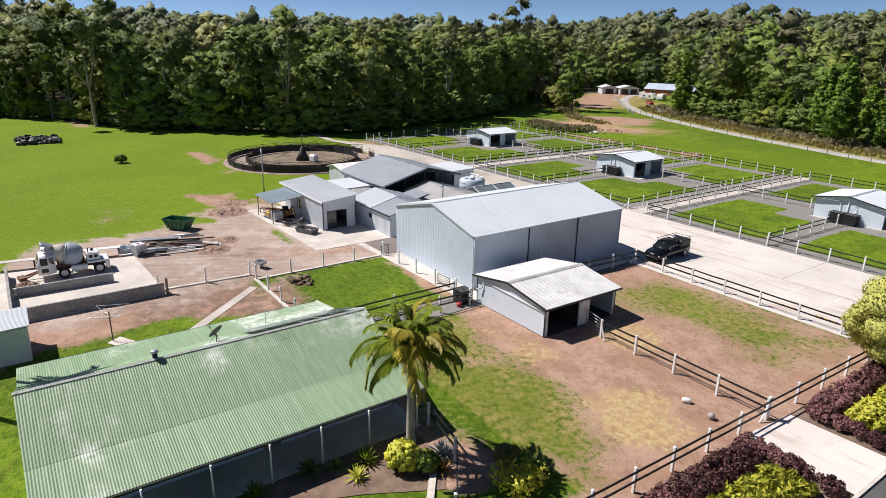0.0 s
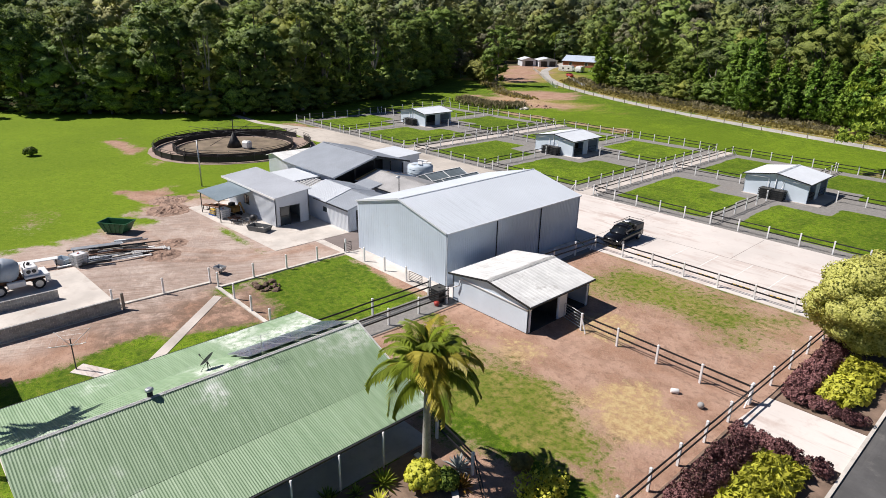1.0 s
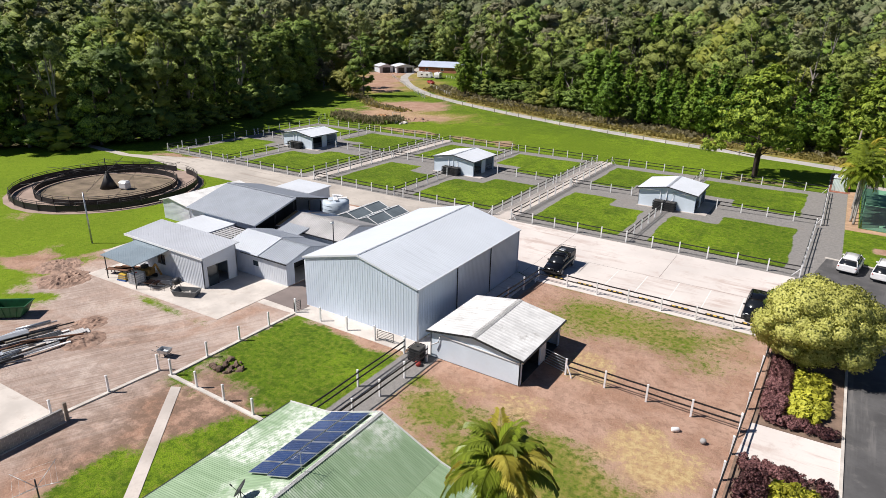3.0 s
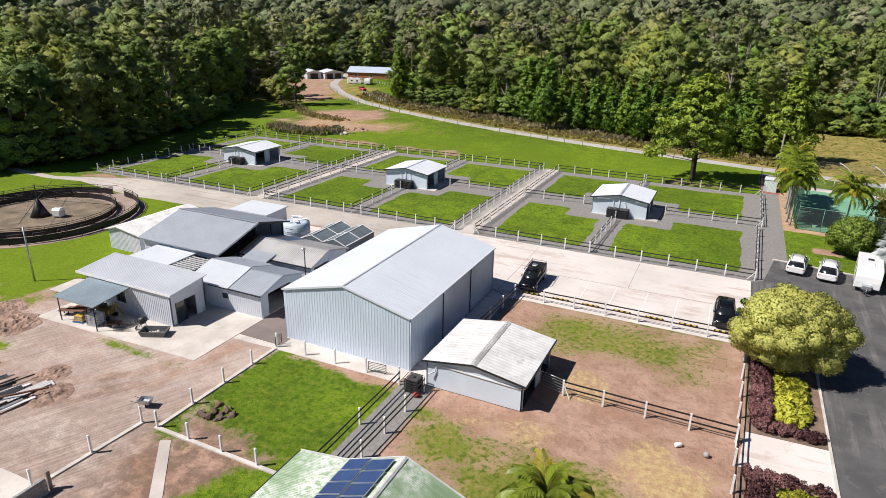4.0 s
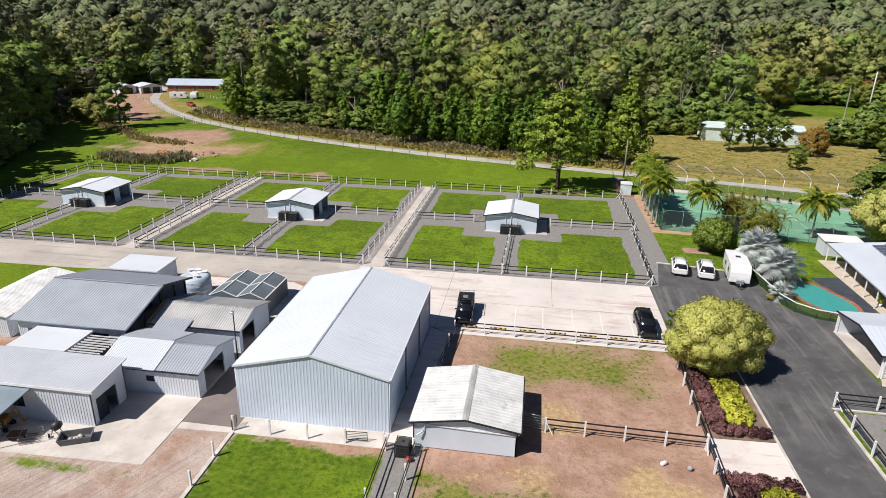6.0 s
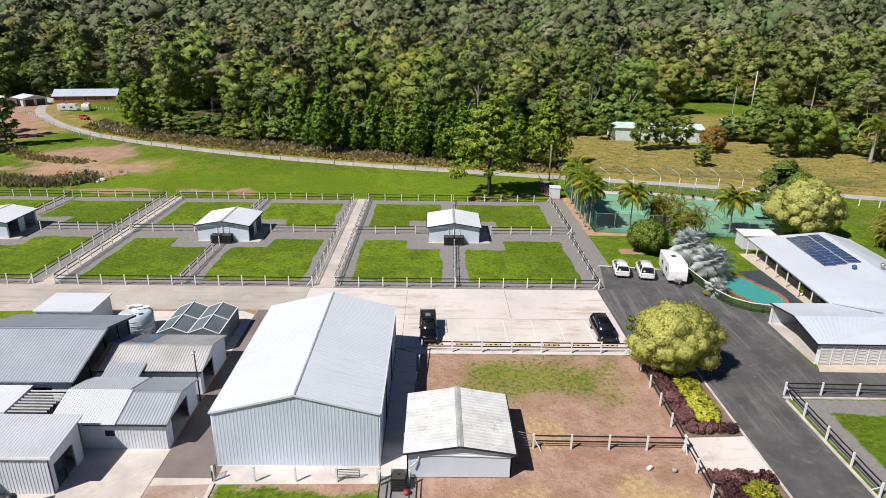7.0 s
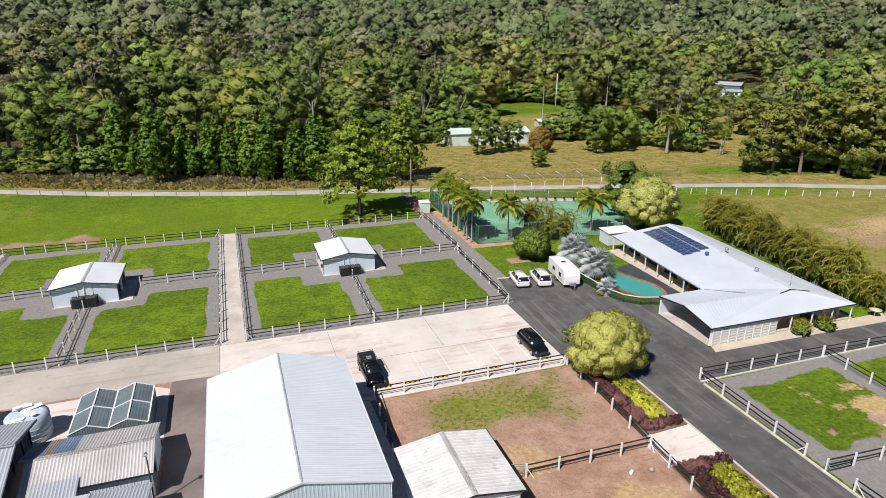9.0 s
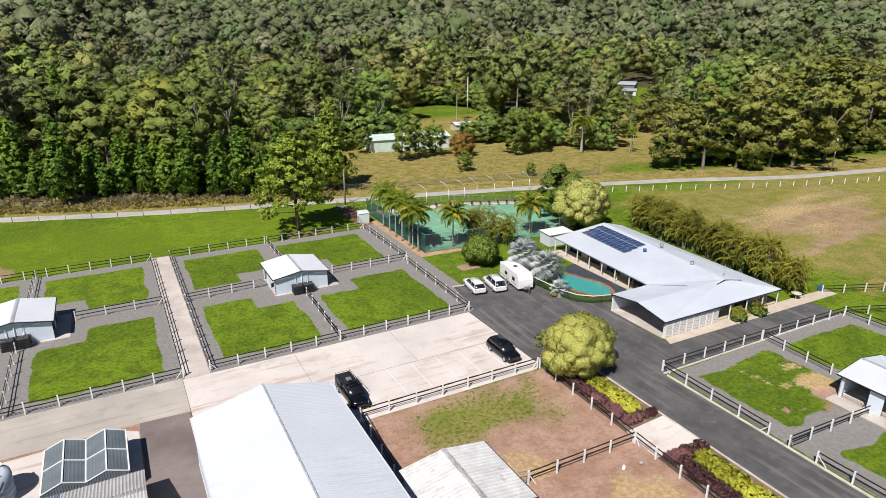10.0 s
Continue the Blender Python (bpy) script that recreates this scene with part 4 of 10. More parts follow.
def fence(pts, spacing=3.13, rails=(1.18, 0.68), label="white posts with two black rails", braces=(), gap=()):
    fe = thing("fence", label, "fence", "horse fences")
    for (ax, ay), (bx, by) in zip(pts, pts[1:]):
        a, b = Vector((ax, ay, 0)), Vector((bx, by, 0))
        k = max(1, round((b - a).length / spacing))
        d = (b - a).normalized()
        ang = math.degrees(math.atan2(d.y, d.x))
        for i in range(k + 1):
            if i == 0 and (ax, ay) != pts[0]:
                continue
            p = a.lerp(b, i / k)
            share("post", POST, fe, (p.x, p.y, 0), ang + random.uniform(-2, 2), (1, 1, random.uniform(0.98, 1.03)))
        side = Vector((-d.y, d.x, 0)) * 0.085
        for h in rails:
            line = [a + side + Vector((0, 0, h))]
            for i in range(k):
                m = a.lerp(b, (i + 0.5) / k) + side + Vector((0, 0, h + random.uniform(-0.03, 0.0)))
                line += [m, a.lerp(b, (i + 1) / k) + side + Vector((0, 0, h + random.uniform(-0.006, 0.006)))]
            bm = bmnew()
            strip(bm, line, 0.045, 0.115)
            part("rail", bm, M_black, fe, "black rail")
    for x, y, dx, dy in braces:
        bm = bmnew()
        beam(bm, (x, y, 1.0), (x + dx, y + dy, 0.02), 0.07)
        part("brace", bm, M_white, fe, "white diagonal stay")
    return fe


def gate(a, b, h=1.25, label="black steel tube gate with mesh", mat=None, bars=4):
    """A tube gate closed from a to b."""
    mat = mat or M_dark
    g = thing("gate", label, "gate", "yard gates")
    ax, ay, bx, by = *a, *b
    bm = bmnew()
    for z in (0.15, h):
        tube(bm, [(ax, ay, z), (bx, by, z)], 0.03, 6)
    for x, y in (a, b):
        tube(bm, [(x, y, 0.15), (x, y, h)], 0.03, 6)
    part("gate_frame", bm, mat, g)
    for i in range(bars):
        z = 0.15 + (h - 0.15) * (i + 1) / (bars + 1)
        bm = bmnew()
        tube(bm, [(ax, ay, z), (bx, by, z)], 0.018, 5)
        part("bar", bm, mat, g)
    return g


for x0, x1, xd, xm in BLOCKS:
    east = 0.9 if x1 == 0 else x1
    fence([(x0, 0), (x1, 0)], braces=[(x0, 0, 0.75, 0), (x1, 0, -0.75, 0)])
    fence([(x0, 42.1), (east, 42.1)], braces=[(x0, 42.1, 0.75, 0), (east, 42.1, -0.75, 0)])
    fence([(xd, 0.3), (xm, 15.4)], spacing=3.05)
    fence([(xm + 0.4, 30.0), (xm + 0.5, 41.9)], spacing=3.0)
    fence([(x0, 21.6), (xm - 6.2, 22.0)], spacing=3.1, braces=[(x0, 21.6, 0.7, 0)])
    fence([(xm + 6.2, 22.1), (east, 22.3)], spacing=3.2, braces=[(east, 22.3, -0.7, 0)])
    gate((xm - 6.2, 22.0), (xm - 4.3, 22.0))
fence([(0, 0), (0.35, 20.6)], spacing=3.2)
fence([(0.9, 22.3), (0.9, 42.1)], spacing=3.3)
for x in (-34.5, -37.4, -70.6, -73.4):
    fence([(x, 0.0), (x, 42.1)], spacing=3.05)
fence([(-109.3, 0.0), (-109.3, 42.1)], spacing=3.13, braces=[(-109.3, 0, 0.7, 0)])
fence([(-109.3, 42.1), (-113.5, 47.5), (-113.5, 49)], spacing=3.1)
# car park and horse yard
fence([(-22.75, -17.0), (-0.9, -17.1)], spacing=3.12, braces=[(-22.75, -17, 0, -0.8), (-0.9, -17.1, -0.7, 0)])
fence([(-22.75, -17.0), (-23.3, -26.4)], spacing=3.1)
fence([(-0.8, -17.4), (-1.15, -32.6), (-1.4, -44.0), (-1.6, -52.5)], spacing=2.9, braces=[(-1.15, -32.6, 0, -0.8)])
fence([(-13.4, -32.6), (-1.15, -32.8)], spacing=3.08, braces=[(-13.4, -32.6, 0.6, -0.3)])
fence([(-23.2, -37.0), (-23.4, -48.6)], spacing=3.1)
fence([(-25.4, -37.0), (-25.4, -48.4)], spacing=6.2)
fence([(-11.2, -49.0), (-7.9, -49.6), (-4.6, -52.0), (-1.6, -54.5)], spacing=3.0)
# plain white posts on a low kerb along the works yard
for run in ([(-37.75, -36.7), (-37.75, -49.4), (-28.9, -49.4), (-25.6, -49.4)], [(-39.15, -49.5), (-39.6, -57.0)], [(-37.75, -36.7), (-25.6, -36.65)]):
    fence(run, spacing=3.05, rails=(), label="row of plain white fence posts")
flat("kerb_yard", [(-37.9, -36.9), (-37.6, -36.9), (-37.6, -49.3), (-25.6, -49.3), (-25.6, -49.6), (-37.9, -49.6)], 0.09, M_kerb, "pale concrete edging under white posts", "kerb")
flat("kerb_yard_west", [(-39.3, -49.4), (-39.0, -49.4), (-39.4, -57), (-39.7, -57)], 0.09, M_kerb, "pale concrete edging under white posts", "kerb")
flat("kerb_lane", [(-10.9, -50.6), (-7.6, -50.9), (-4.2, -53.6), (-4.4, -53.9), (-7.7, -51.25), (-10.9, -50.9)], 0.12, M_kerb, "white concrete edging beside the rail fence", "kerb")
# south-east paddocks
fence([(11.4, -24.5), (28.4, -25.0), (45.0, -25.8)], spacing=3.3, braces=[(11.4, -24.5, 0.3, -0.9), (45, -25.8, -0.7, -0.2)])
fence([(11.35, -24.6), (11.25, -38.0)], spacing=3.3, braces=[(11.25, -38.0, -0.1, 0.8)])
fence([(11.2, -42.8), (12.0, -68)], spacing=3.3, braces=[(11.2, -42.8, 0.2, -0.8)])
fence([(11.15, -40.2), (23.2, -40.9)], spacing=3.1, braces=[(11.15, -40.2, 0.6, 0)])
fence([(28.4, -25.1), (27.8, -34.2)], spacing=3.1)
fence([(45.0, -25.8), (45.0, -45)], spacing=3.1)
gate((11.15, -40.25), (13.9, -40.4))
fence([(49.6, -19.8), (56, -22.5), (64, -26)], spacing=3.3)
fence([(45.0, -25.8), (58, -31)], spacing=3.2)


def plain_fence(pts, spacing, h, w, mat, wires, label):
    """Posts with thin wires, following the land."""
    fe = thing("fence", label, "fence", "boundary fences")
    bm = bmnew()
    box(bm, -w / 2, w / 2, -w / 2, w / 2, -0.1, h)
    me = bpy.data.meshes.new("post")
    bm.to_mesh(me)
    bm.free()
    me.materials.append(mat)
    for (ax, ay), (bx, by) in zip(pts, pts[1:]):
        k = max(1, round(math.hypot(bx - ax, by - ay) / spacing))
        for i in range(k):
            x, y = ax + (bx - ax) * i / k, ay + (by - ay) * i / k
            share("post", me, fe, (x, y, 0), random.uniform(0, 90))
    for z in wires:
        bm = bmnew()
        tube(bm, [(x, y, z) for x, y in pts], 0.012, 4, False)
        part("wire", bm, M_galv, fe)


def offset_road(d, lo, hi):
    out = []
    for a, b in zip(NORTH_ROAD, NORTH_ROAD[1:]):
        if lo <= a[0] <= hi:
            v = Vector((b[0] - a[0], b[1] - a[1])).normalized()
            out.append((a[0] + v.y * d, a[1] - v.x * d))
    return out


plain_fence(offset_road(2.8, -130, 4), 5.2, 1.25, 0.12, M_timber, (0.4, 0.8, 1.15), "dark timber posts with wire beside the gravel road")
plain_fence([(62, 42.6), (78, 36.5), (92, 30.6), (110, 24.5), (128, 19), (160, 12)], 3.6, 1.3, 0.16, M_white, (0.5, 0.9, 1.25), "white posts along the gravel road")

# ---------------------------------------------------------------- buildings
def wall(parent, p0, p1, z0, tops, mat, holes=(), th=0.1, pitch=0.22, amp=0.022, label="", rib=True):
    """A wall from p0 to p1 (outside to its right hand), head given as [(s, z)...], with openings (s0, s1, z0, z1), s in metres."""
    p0, p1 = Vector((*p0, 0)), Vector((*p1, 0))
    L = (p1 - p0).length
    d = (p1 - p0) / L
    cuts = sorted({0.0, L, *[s for s, _ in tops], *[h[0] for h in holes], *[h[1] for h in holes]})
    ts, tz = [t[0] for t in tops], [t[1] for t in tops]
    hz = lambda s: float(np.interp(s, ts, tz))
    bm = bmnew()

    def piece(s0, s1, a0, a1, b0, b1):
        A, B = p0 + d * s0, p0 + d * s1
        panel(bm, (A.x, A.y, a0), (B.x, B.y, b0), (B.x, B.y, b1), (A.x, A.y, a1), pitch, amp, th, not rib)
    for s0, s1 in zip(cuts, cuts[1:]):
        if s1 - s0 < 1e-4:
            continue
        m = (s0 + s1) / 2
        low = [(z0, z0)]
        segs = []
        base = z0
        for h in sorted([h for h in holes if h[0] - 1e-6 <= m <= h[1] + 1e-6], key=lambda h: h[2]):
            if h[2] > base + 1e-3:
                segs.append((base, h[2], base, h[2]))
            base = h[3]
        if base < min(hz(s0), hz(s1)) - 1e-3:
            segs.append((base, hz(s0), base, hz(s1)))
        for a0, a1, b0, b1 in segs:
            piece(s0, s1, a0, a1, b0, b1)
    if holes:
        bmesh.ops.remove_doubles(bm, verts=bm.verts, dist=1e-4)
    return part("wall", bm, mat, parent, label)


def bars(parent, name, mat, items, label=""):
    """Each item (x0,x1,y0,y1,z0,z1) becomes a part of its own."""
    for it in items:
        bm = bmnew()
        box(bm, *it, 0.0)
        part(name, bm, mat, parent, label)


def roof(parent, corners, mat, pitch=0.2, amp=0.024, label="", th=0.06):
    bm = bmnew()
    old = mat in (M_roof_grey, M_roof_old)
    panel(bm, *corners, pitch * 1.25 if old else pitch, 0.06 if old else amp, th, wave=old)
    return part("roof_sheet", bm, mat, parent, label)


def ridge_cap(parent, a, b, w, slope, mat):
    a, b = Vector(a), Vector(b)
    d = (b - a).normalized()
    s = Vector((-d.y, d.x, 0)) * w
    bm = bmnew()
    for k in (-1, 1):
        q = [a + Vector((0, 0, 0.05)), b + Vector((0, 0, 0.05)), b + s * k + Vector((0, 0, 0.05 - w * slope)), a + s * k + Vector((0, 0, 0.05 - w * slope))]
        bm.faces.new([bm.verts.new(p) for p in (q if k < 0 else q[::-1])])
    bmesh.ops.solidify(bm, geom=bm.faces[:], thickness=0.015)
    part("ridge_cap", bm, mat, parent)


def gutter(parent, a, b, mat, r=0.07):
    bm = bmnew()
    beam(bm, a, b, r * 1.6, r * 1.5)
    part("gutter", bm, mat, parent)


def downpipe(parent, x, y, z1, mat, z0=0.0):
    bm = bmnew()
    tube(bm, [(x, y, z0), (x, y, z1)], 0.05, 8)
    part("downpipe", bm, mat, parent)


# the big machinery shed
def big_shed():
    x0, x1, y0, y1, e, r, xr = -38.05, -25.6, -34.9, -16.35, 4.82, 6.33, -31.8
    b = thing("machinery_shed", "large pale blue-grey steel shed with white roof", "shed")
    W, D = x1 - x0, y1 - y0
    wall(b, (x0, y0), (x1, y0), 0, [(0, e), (xr - x0, r), (W, e)], M_wall_blue, pitch=0.27, amp=0.014, label="ribbed pale steel gable wall")
    wall(b, (x1, y0), (x1, y1), 0, [(0, e), (D, e)], M_wall_blue, pitch=0.25, amp=0.02)
    wall(b, (x1, y1), (x0, y1), 0, [(0, e), (x1 - xr, r), (W, e)], M_wall_blue, pitch=0.25)
    wall(b, (x0, y1), (x0, y0), 0, [(0, e), (D, e)], M_wall_blue, pitch=0.25)
    o = 0.12
    roof(b, ((x0 - o, y1 + o, e - .02), (x0 - o, y0 - o, e - .02), (xr, y0 - o, r + .03), (xr, y1 + o, r + .03)), M_roof_shed, 0.25, 0.008)
    roof(b, ((x1 + o, y0 - o, e - .02), (x1 + o, y1 + o, e - .02), (xr, y1 + o, r + .03), (xr, y0 - o, r + .03)), M_roof_shed, 0.25, 0.008)
    ridge_cap(b, (xr, y0 - o, r + .03), (xr, y1 + o, r + .03), 0.09, 0.24, M_roof_white)
    for x in (x0 - 0.16, x1 + 0.16):
        gutter(b, (x, y0 - .1, e - .06), (x, y1 + .1, e - .06), M_roof_white)
    for k in (1, 2):
        downpipe(b, x1 + 0.07, y0 + D * k / 3, e - 0.1, M_dark)
    for x, y in ((x1 + 0.06, y0 + 0.06), (x1 + 0.06, y1 - 0.06), (x0 - 0.05, y0 + 0.06)):
        downpipe(b, x, y, e - 0.1, M_wall_white)
    # barge flashings along the gable
    bm = bmnew()
    beam(bm, (x0 - o, y0 - o - .02, e), (xr, y0 - o - .02, r + .05), 0.05, 0.16)
    beam(bm, (xr, y0 - o - .02, r + .05), (x1 + o, y0 - o - .02, e), 0.05, 0.16)
    part("barge_flashing", bm, M_roof_white, b)
    bars(b, "floor_slab", M_conc, [(x0 - 0.05, x1 + 0.05, y0 - 0.05, y1 + 0.05, -0.1, 0.035)])


big_shed()


def ibc(parent_at, label="black slatted plastic water crate on a pallet", mat=None, core=None, rz=0.0):
    """A cube tank in a cage."""
    mat, core = mat or M_dark, core or M_shade
    t = thing("water_crate", label, "tank", at=(*parent_at, 0), rz=rz)
    bm = bmnew()
    box(bm, -0.5, 0.5, -0.5, 0.5, 0.14, 1.12, 0.05)
    part("tank", bm, core, t)
    bm = bmnew()
    for y in (-0.48, 0, 0.48):
        box(bm, -0.55, 0.55, y - 0.06, y + 0.06, 0.0, 0.12)
    part("pallet", bm, mat, t)
    for z in (0.2, 0.42, 0.64, 0.86, 1.1):
        bm = bmnew()
        for a, b_ in (((-.55, -.55), (.55, -.55)), ((.55, -.55), (.55, .55)), ((.55, .55), (-.55, .55)), ((-.55, .55), (-.55, -.55))):
            beam(bm, (*a, z), (*b_, z), 0.03, 0.06)
        part("hoop", bm, mat, t)
    for x, y in ((-.55, -.55), (.55, -.55), (.55, .55), (-.55, .55), (0, -.55), (0, .55), (.55, 0), (-.55, 0)):
        bm = bmnew()
        beam(bm, (x, y, 0.1), (x, y, 1.14), 0.04)
        part("upright", bm, mat, t)
    bm = bmnew()
    tube(bm, [(0, 0, 1.1), (0, 0, 1.18)], 0.1, 10)
    part("cap", bm, M_red if core is not M_shade else mat, t)
    return t


def shelter():
    """A two-bay horse shelter round its own middle, closed to the south, open to the east and west."""
    b = thing("horse_shelter", "white-roofed steel horse shelter with pale blue walls", "shelter", "paddock shelters")
    hx, y0, y1, e, r = 3.98, -3.7, 3.7, 2.62, 3.3
    gable = [(0, e), (hx, r), (2 * hx, e)]
    wall(b, (-hx, y0), (hx, y0), 0, gable, M_wall_stable, rib=False)
    wall(b, (hx, y1), (-hx, y1), 0, gable, M_wall_stable, rib=False)
    D = y1 - y0
    for sx, a, c in ((hx, y0, y1), (-hx, y1, y0)):
        wall(b, (sx, a), (sx, c), 0, [(0, e), (D, e)], M_wall_stable, holes=[(0.35, 2.9, 0, 2.3), (4.3, D - 0.35, 0, 2.3)], rib=False)
    # near-black divider: the shelter's inner shade put into its colour
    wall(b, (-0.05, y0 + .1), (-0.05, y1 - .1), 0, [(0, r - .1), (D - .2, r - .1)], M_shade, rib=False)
    bars(b, "floor_slab", M_conc_lane, [(-hx - .05, hx + 1.7, y0 - 0.3, y1 + 0.05, -0.1, 0.05)])
    ox, oy = 0.28, 0.42
    ez, rz_ = e - 0.02, r + 0.03
    for k in (-1, 1):
        a, c = (k * (hx + ox), k * (-y1 - oy), ez), (k * (hx + ox), k * (y1 + oy), ez)
        roof(b, (a, c, (0, k * (y1 + oy), rz_), (0, k * (-y1 - oy), rz_)), M_roof_white, 0.2, 0.016)
        gutter(b, (k * (hx + ox + .05), y0 - oy, ez - .05), (k * (hx + ox + .05), y1 + oy, ez - .05), M_dark)
    ridge_cap(b, (0, y0 - oy, rz_), (0, y1 + oy, rz_), 0.2, 0.16, M_roof_white)
    for k in (-1, 1):
        bm = bmnew()
        beam(bm, (k * (hx + ox), y0 - oy - .02, ez), (0, y0 - oy - .02, rz_), 0.04, 0.14)
        part("fascia", bm, M_dark, b, "dark barge board")
    # rain pipes that run across the gable into the crates
    for k, xe in ((-1, -0.9), (1, 0.9)):
        bm = bmnew()
        tube(bm, [(k * 3.9, y0 - .12, e - .15), (xe, y0 - .12, e - .02), (xe, y0 - .12, 1.5), (xe * 0.8, y0 - .45, 1.3)], 0.045, 6)
        part("rain_pipe", bm, M_white, b, "white plastic pipe")
    downpipe(b, 0, y0 - .08, r - .1, M_white)
    for k in range(2):
        bm = bmnew()
        ya = y0 + 0.35 + k * 3.95
        for z in (0.3, 0.75, 1.2):
            tube(bm, [(hx + .02, ya + .1, z), (hx + .02, ya + 2.3, z)], 0.025, 5)
        for yy in (ya + .1, ya + 2.3):
            tube(bm, [(hx + .02, yy, .2), (hx + .02, yy, 1.22)], 0.025, 5)
        part("stall_gate", bm, M_dark, b)
    return b


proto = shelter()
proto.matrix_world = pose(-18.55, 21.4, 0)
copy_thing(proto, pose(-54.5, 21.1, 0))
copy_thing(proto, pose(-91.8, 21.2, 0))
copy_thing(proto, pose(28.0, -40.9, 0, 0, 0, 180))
for cx, cy in ((-18.55, 17.05), (-54.5, 16.75), (-91.8, 16.85)):
    for dx in (-0.82, 0.78):
        crate = ibc((cx + dx, cy))
        crate.matrix_world = crate.matrix_world @ Matrix.Diagonal((1.3, 1.15, 1.15, 1))


def stable():
    x0, x1, y0, y1, e, r = -23.45, -15.6, -36.1, -28.6, 2.32, 2.96
    xr = -19.5
    b = thing("stable", "old pale blue stable with stained white roof", "stable")
    W, D = x1 - x0, y1 - y0
    wall(b, (x0, y0), (x1, y0), 0, [(0, e), (xr - x0, r), (W, e)], M_wall_stable, rib=False, label="pale blue fibre-cement wall")
    wall(b, (x1, y1), (x0, y1), 0, [(0, e), (x1 - xr, r), (W, e)], M_wall_stable, rib=False)
    wall(b, (x0, y1), (x0, y0), 0, [(0, e), (D, e)], M_wall_stable, rib=False)
    wall(b, (x1, y0), (x1, y1), 0, [(0, e), (D, e)], M_wall_stable, holes=[(0.3, 3.5, 0, 2.1), (4.5, D - 0.3, 0, 2.1)], rib=False)
    # near-black partitions give the shade behind the stable's openings
    wall(b, (-18.6, y0 + .1), (-18.6, y1 - .1), 0, [(0, r - .3), (D - .2, r - .3)], M_shade, rib=False)
    wall(b, (-18.6, -32.3), (x1, -32.3), 0, [(0, e), (-18.6 * -1 + x1, e)], M_shade, rib=False)
    o = 0.28
    roof(b, ((x0 - o, y1 + o, e - .02), (x0 - o, y0 - o, e - .02), (xr, y0 - o, r + .03), (xr, y1 + o, r + .03)), M_roof_chalk, 0.4, 0.018)
    roof(b, ((x1 + o, y0 - o, e - .02), (x1 + o, y1 + o, e - .02), (xr, y1 + o, r + .03), (xr, y0 - o, r + .03)), M_roof_chalk, 0.4, 0.018)
    ridge_cap(b, (xr, y0 - o, r + .03), (xr, y1 + o, r + .03), 0.24, 0.16, M_roof_chalk)
    for k, xx in ((0, x0 - o), (1, x1 + o)):
        bm = bmnew()
        beam(bm, (xx, y0 - o - .02, e - .02), (xr, y0 - o - .02, r + .02), 0.04, 0.15)
        part("barge_board", bm, M_dark, b, "dark barge board")
    gutter(b, (x1 + o + .04, y0 - o, e - .08), (x1 + o + .04, y1 + o, e - .08), M_dark)
    bm = bmnew()
    beam(bm, (x0 + 0.9, y0 - .06, 2.12), (x1, y0 - .06, 1.92), 0.05, 0.09)
    part("rain_pipe", bm, M_white, b, "white sloping rain pipe")
    bm = bmnew()
    tube(bm, [(x0 + .9, y0 - .08, 2.1), (x0 + .8, y0 - .1, 1.5), (x0 + .3, y0 - .3, 1.25)], 0.05, 6)
    part("rain_pipe", bm, M_white, b, "white rain pipe")
    bm = bmnew()
    tube(bm, [(x1 + .12, y0 + .1, 2.25), (x1 + .12, y0 + .1, 1.9)], 0.07, 6)
    part("downpipe", bm, M_white, b)
    bm = bmnew()
    box(bm, x1 - .02, x1 + .04, -32.45, -31.55, 0.1, 2.1)
    part("door", bm, M_white, b, "white stable door standing open")
    # the floor carries the same painted shade
    bars(b, "floor_slab", M_shade, [(x0, x1, y0, y1, -.1, .03)])


stable()
ibc((-24.0, -37.1), "black slatted plastic water crate beside the stable")
gate((-15.4, -32.0), (-13.5, -32.5), 1.3, "grey steel tube gate standing ajar", M_galv)


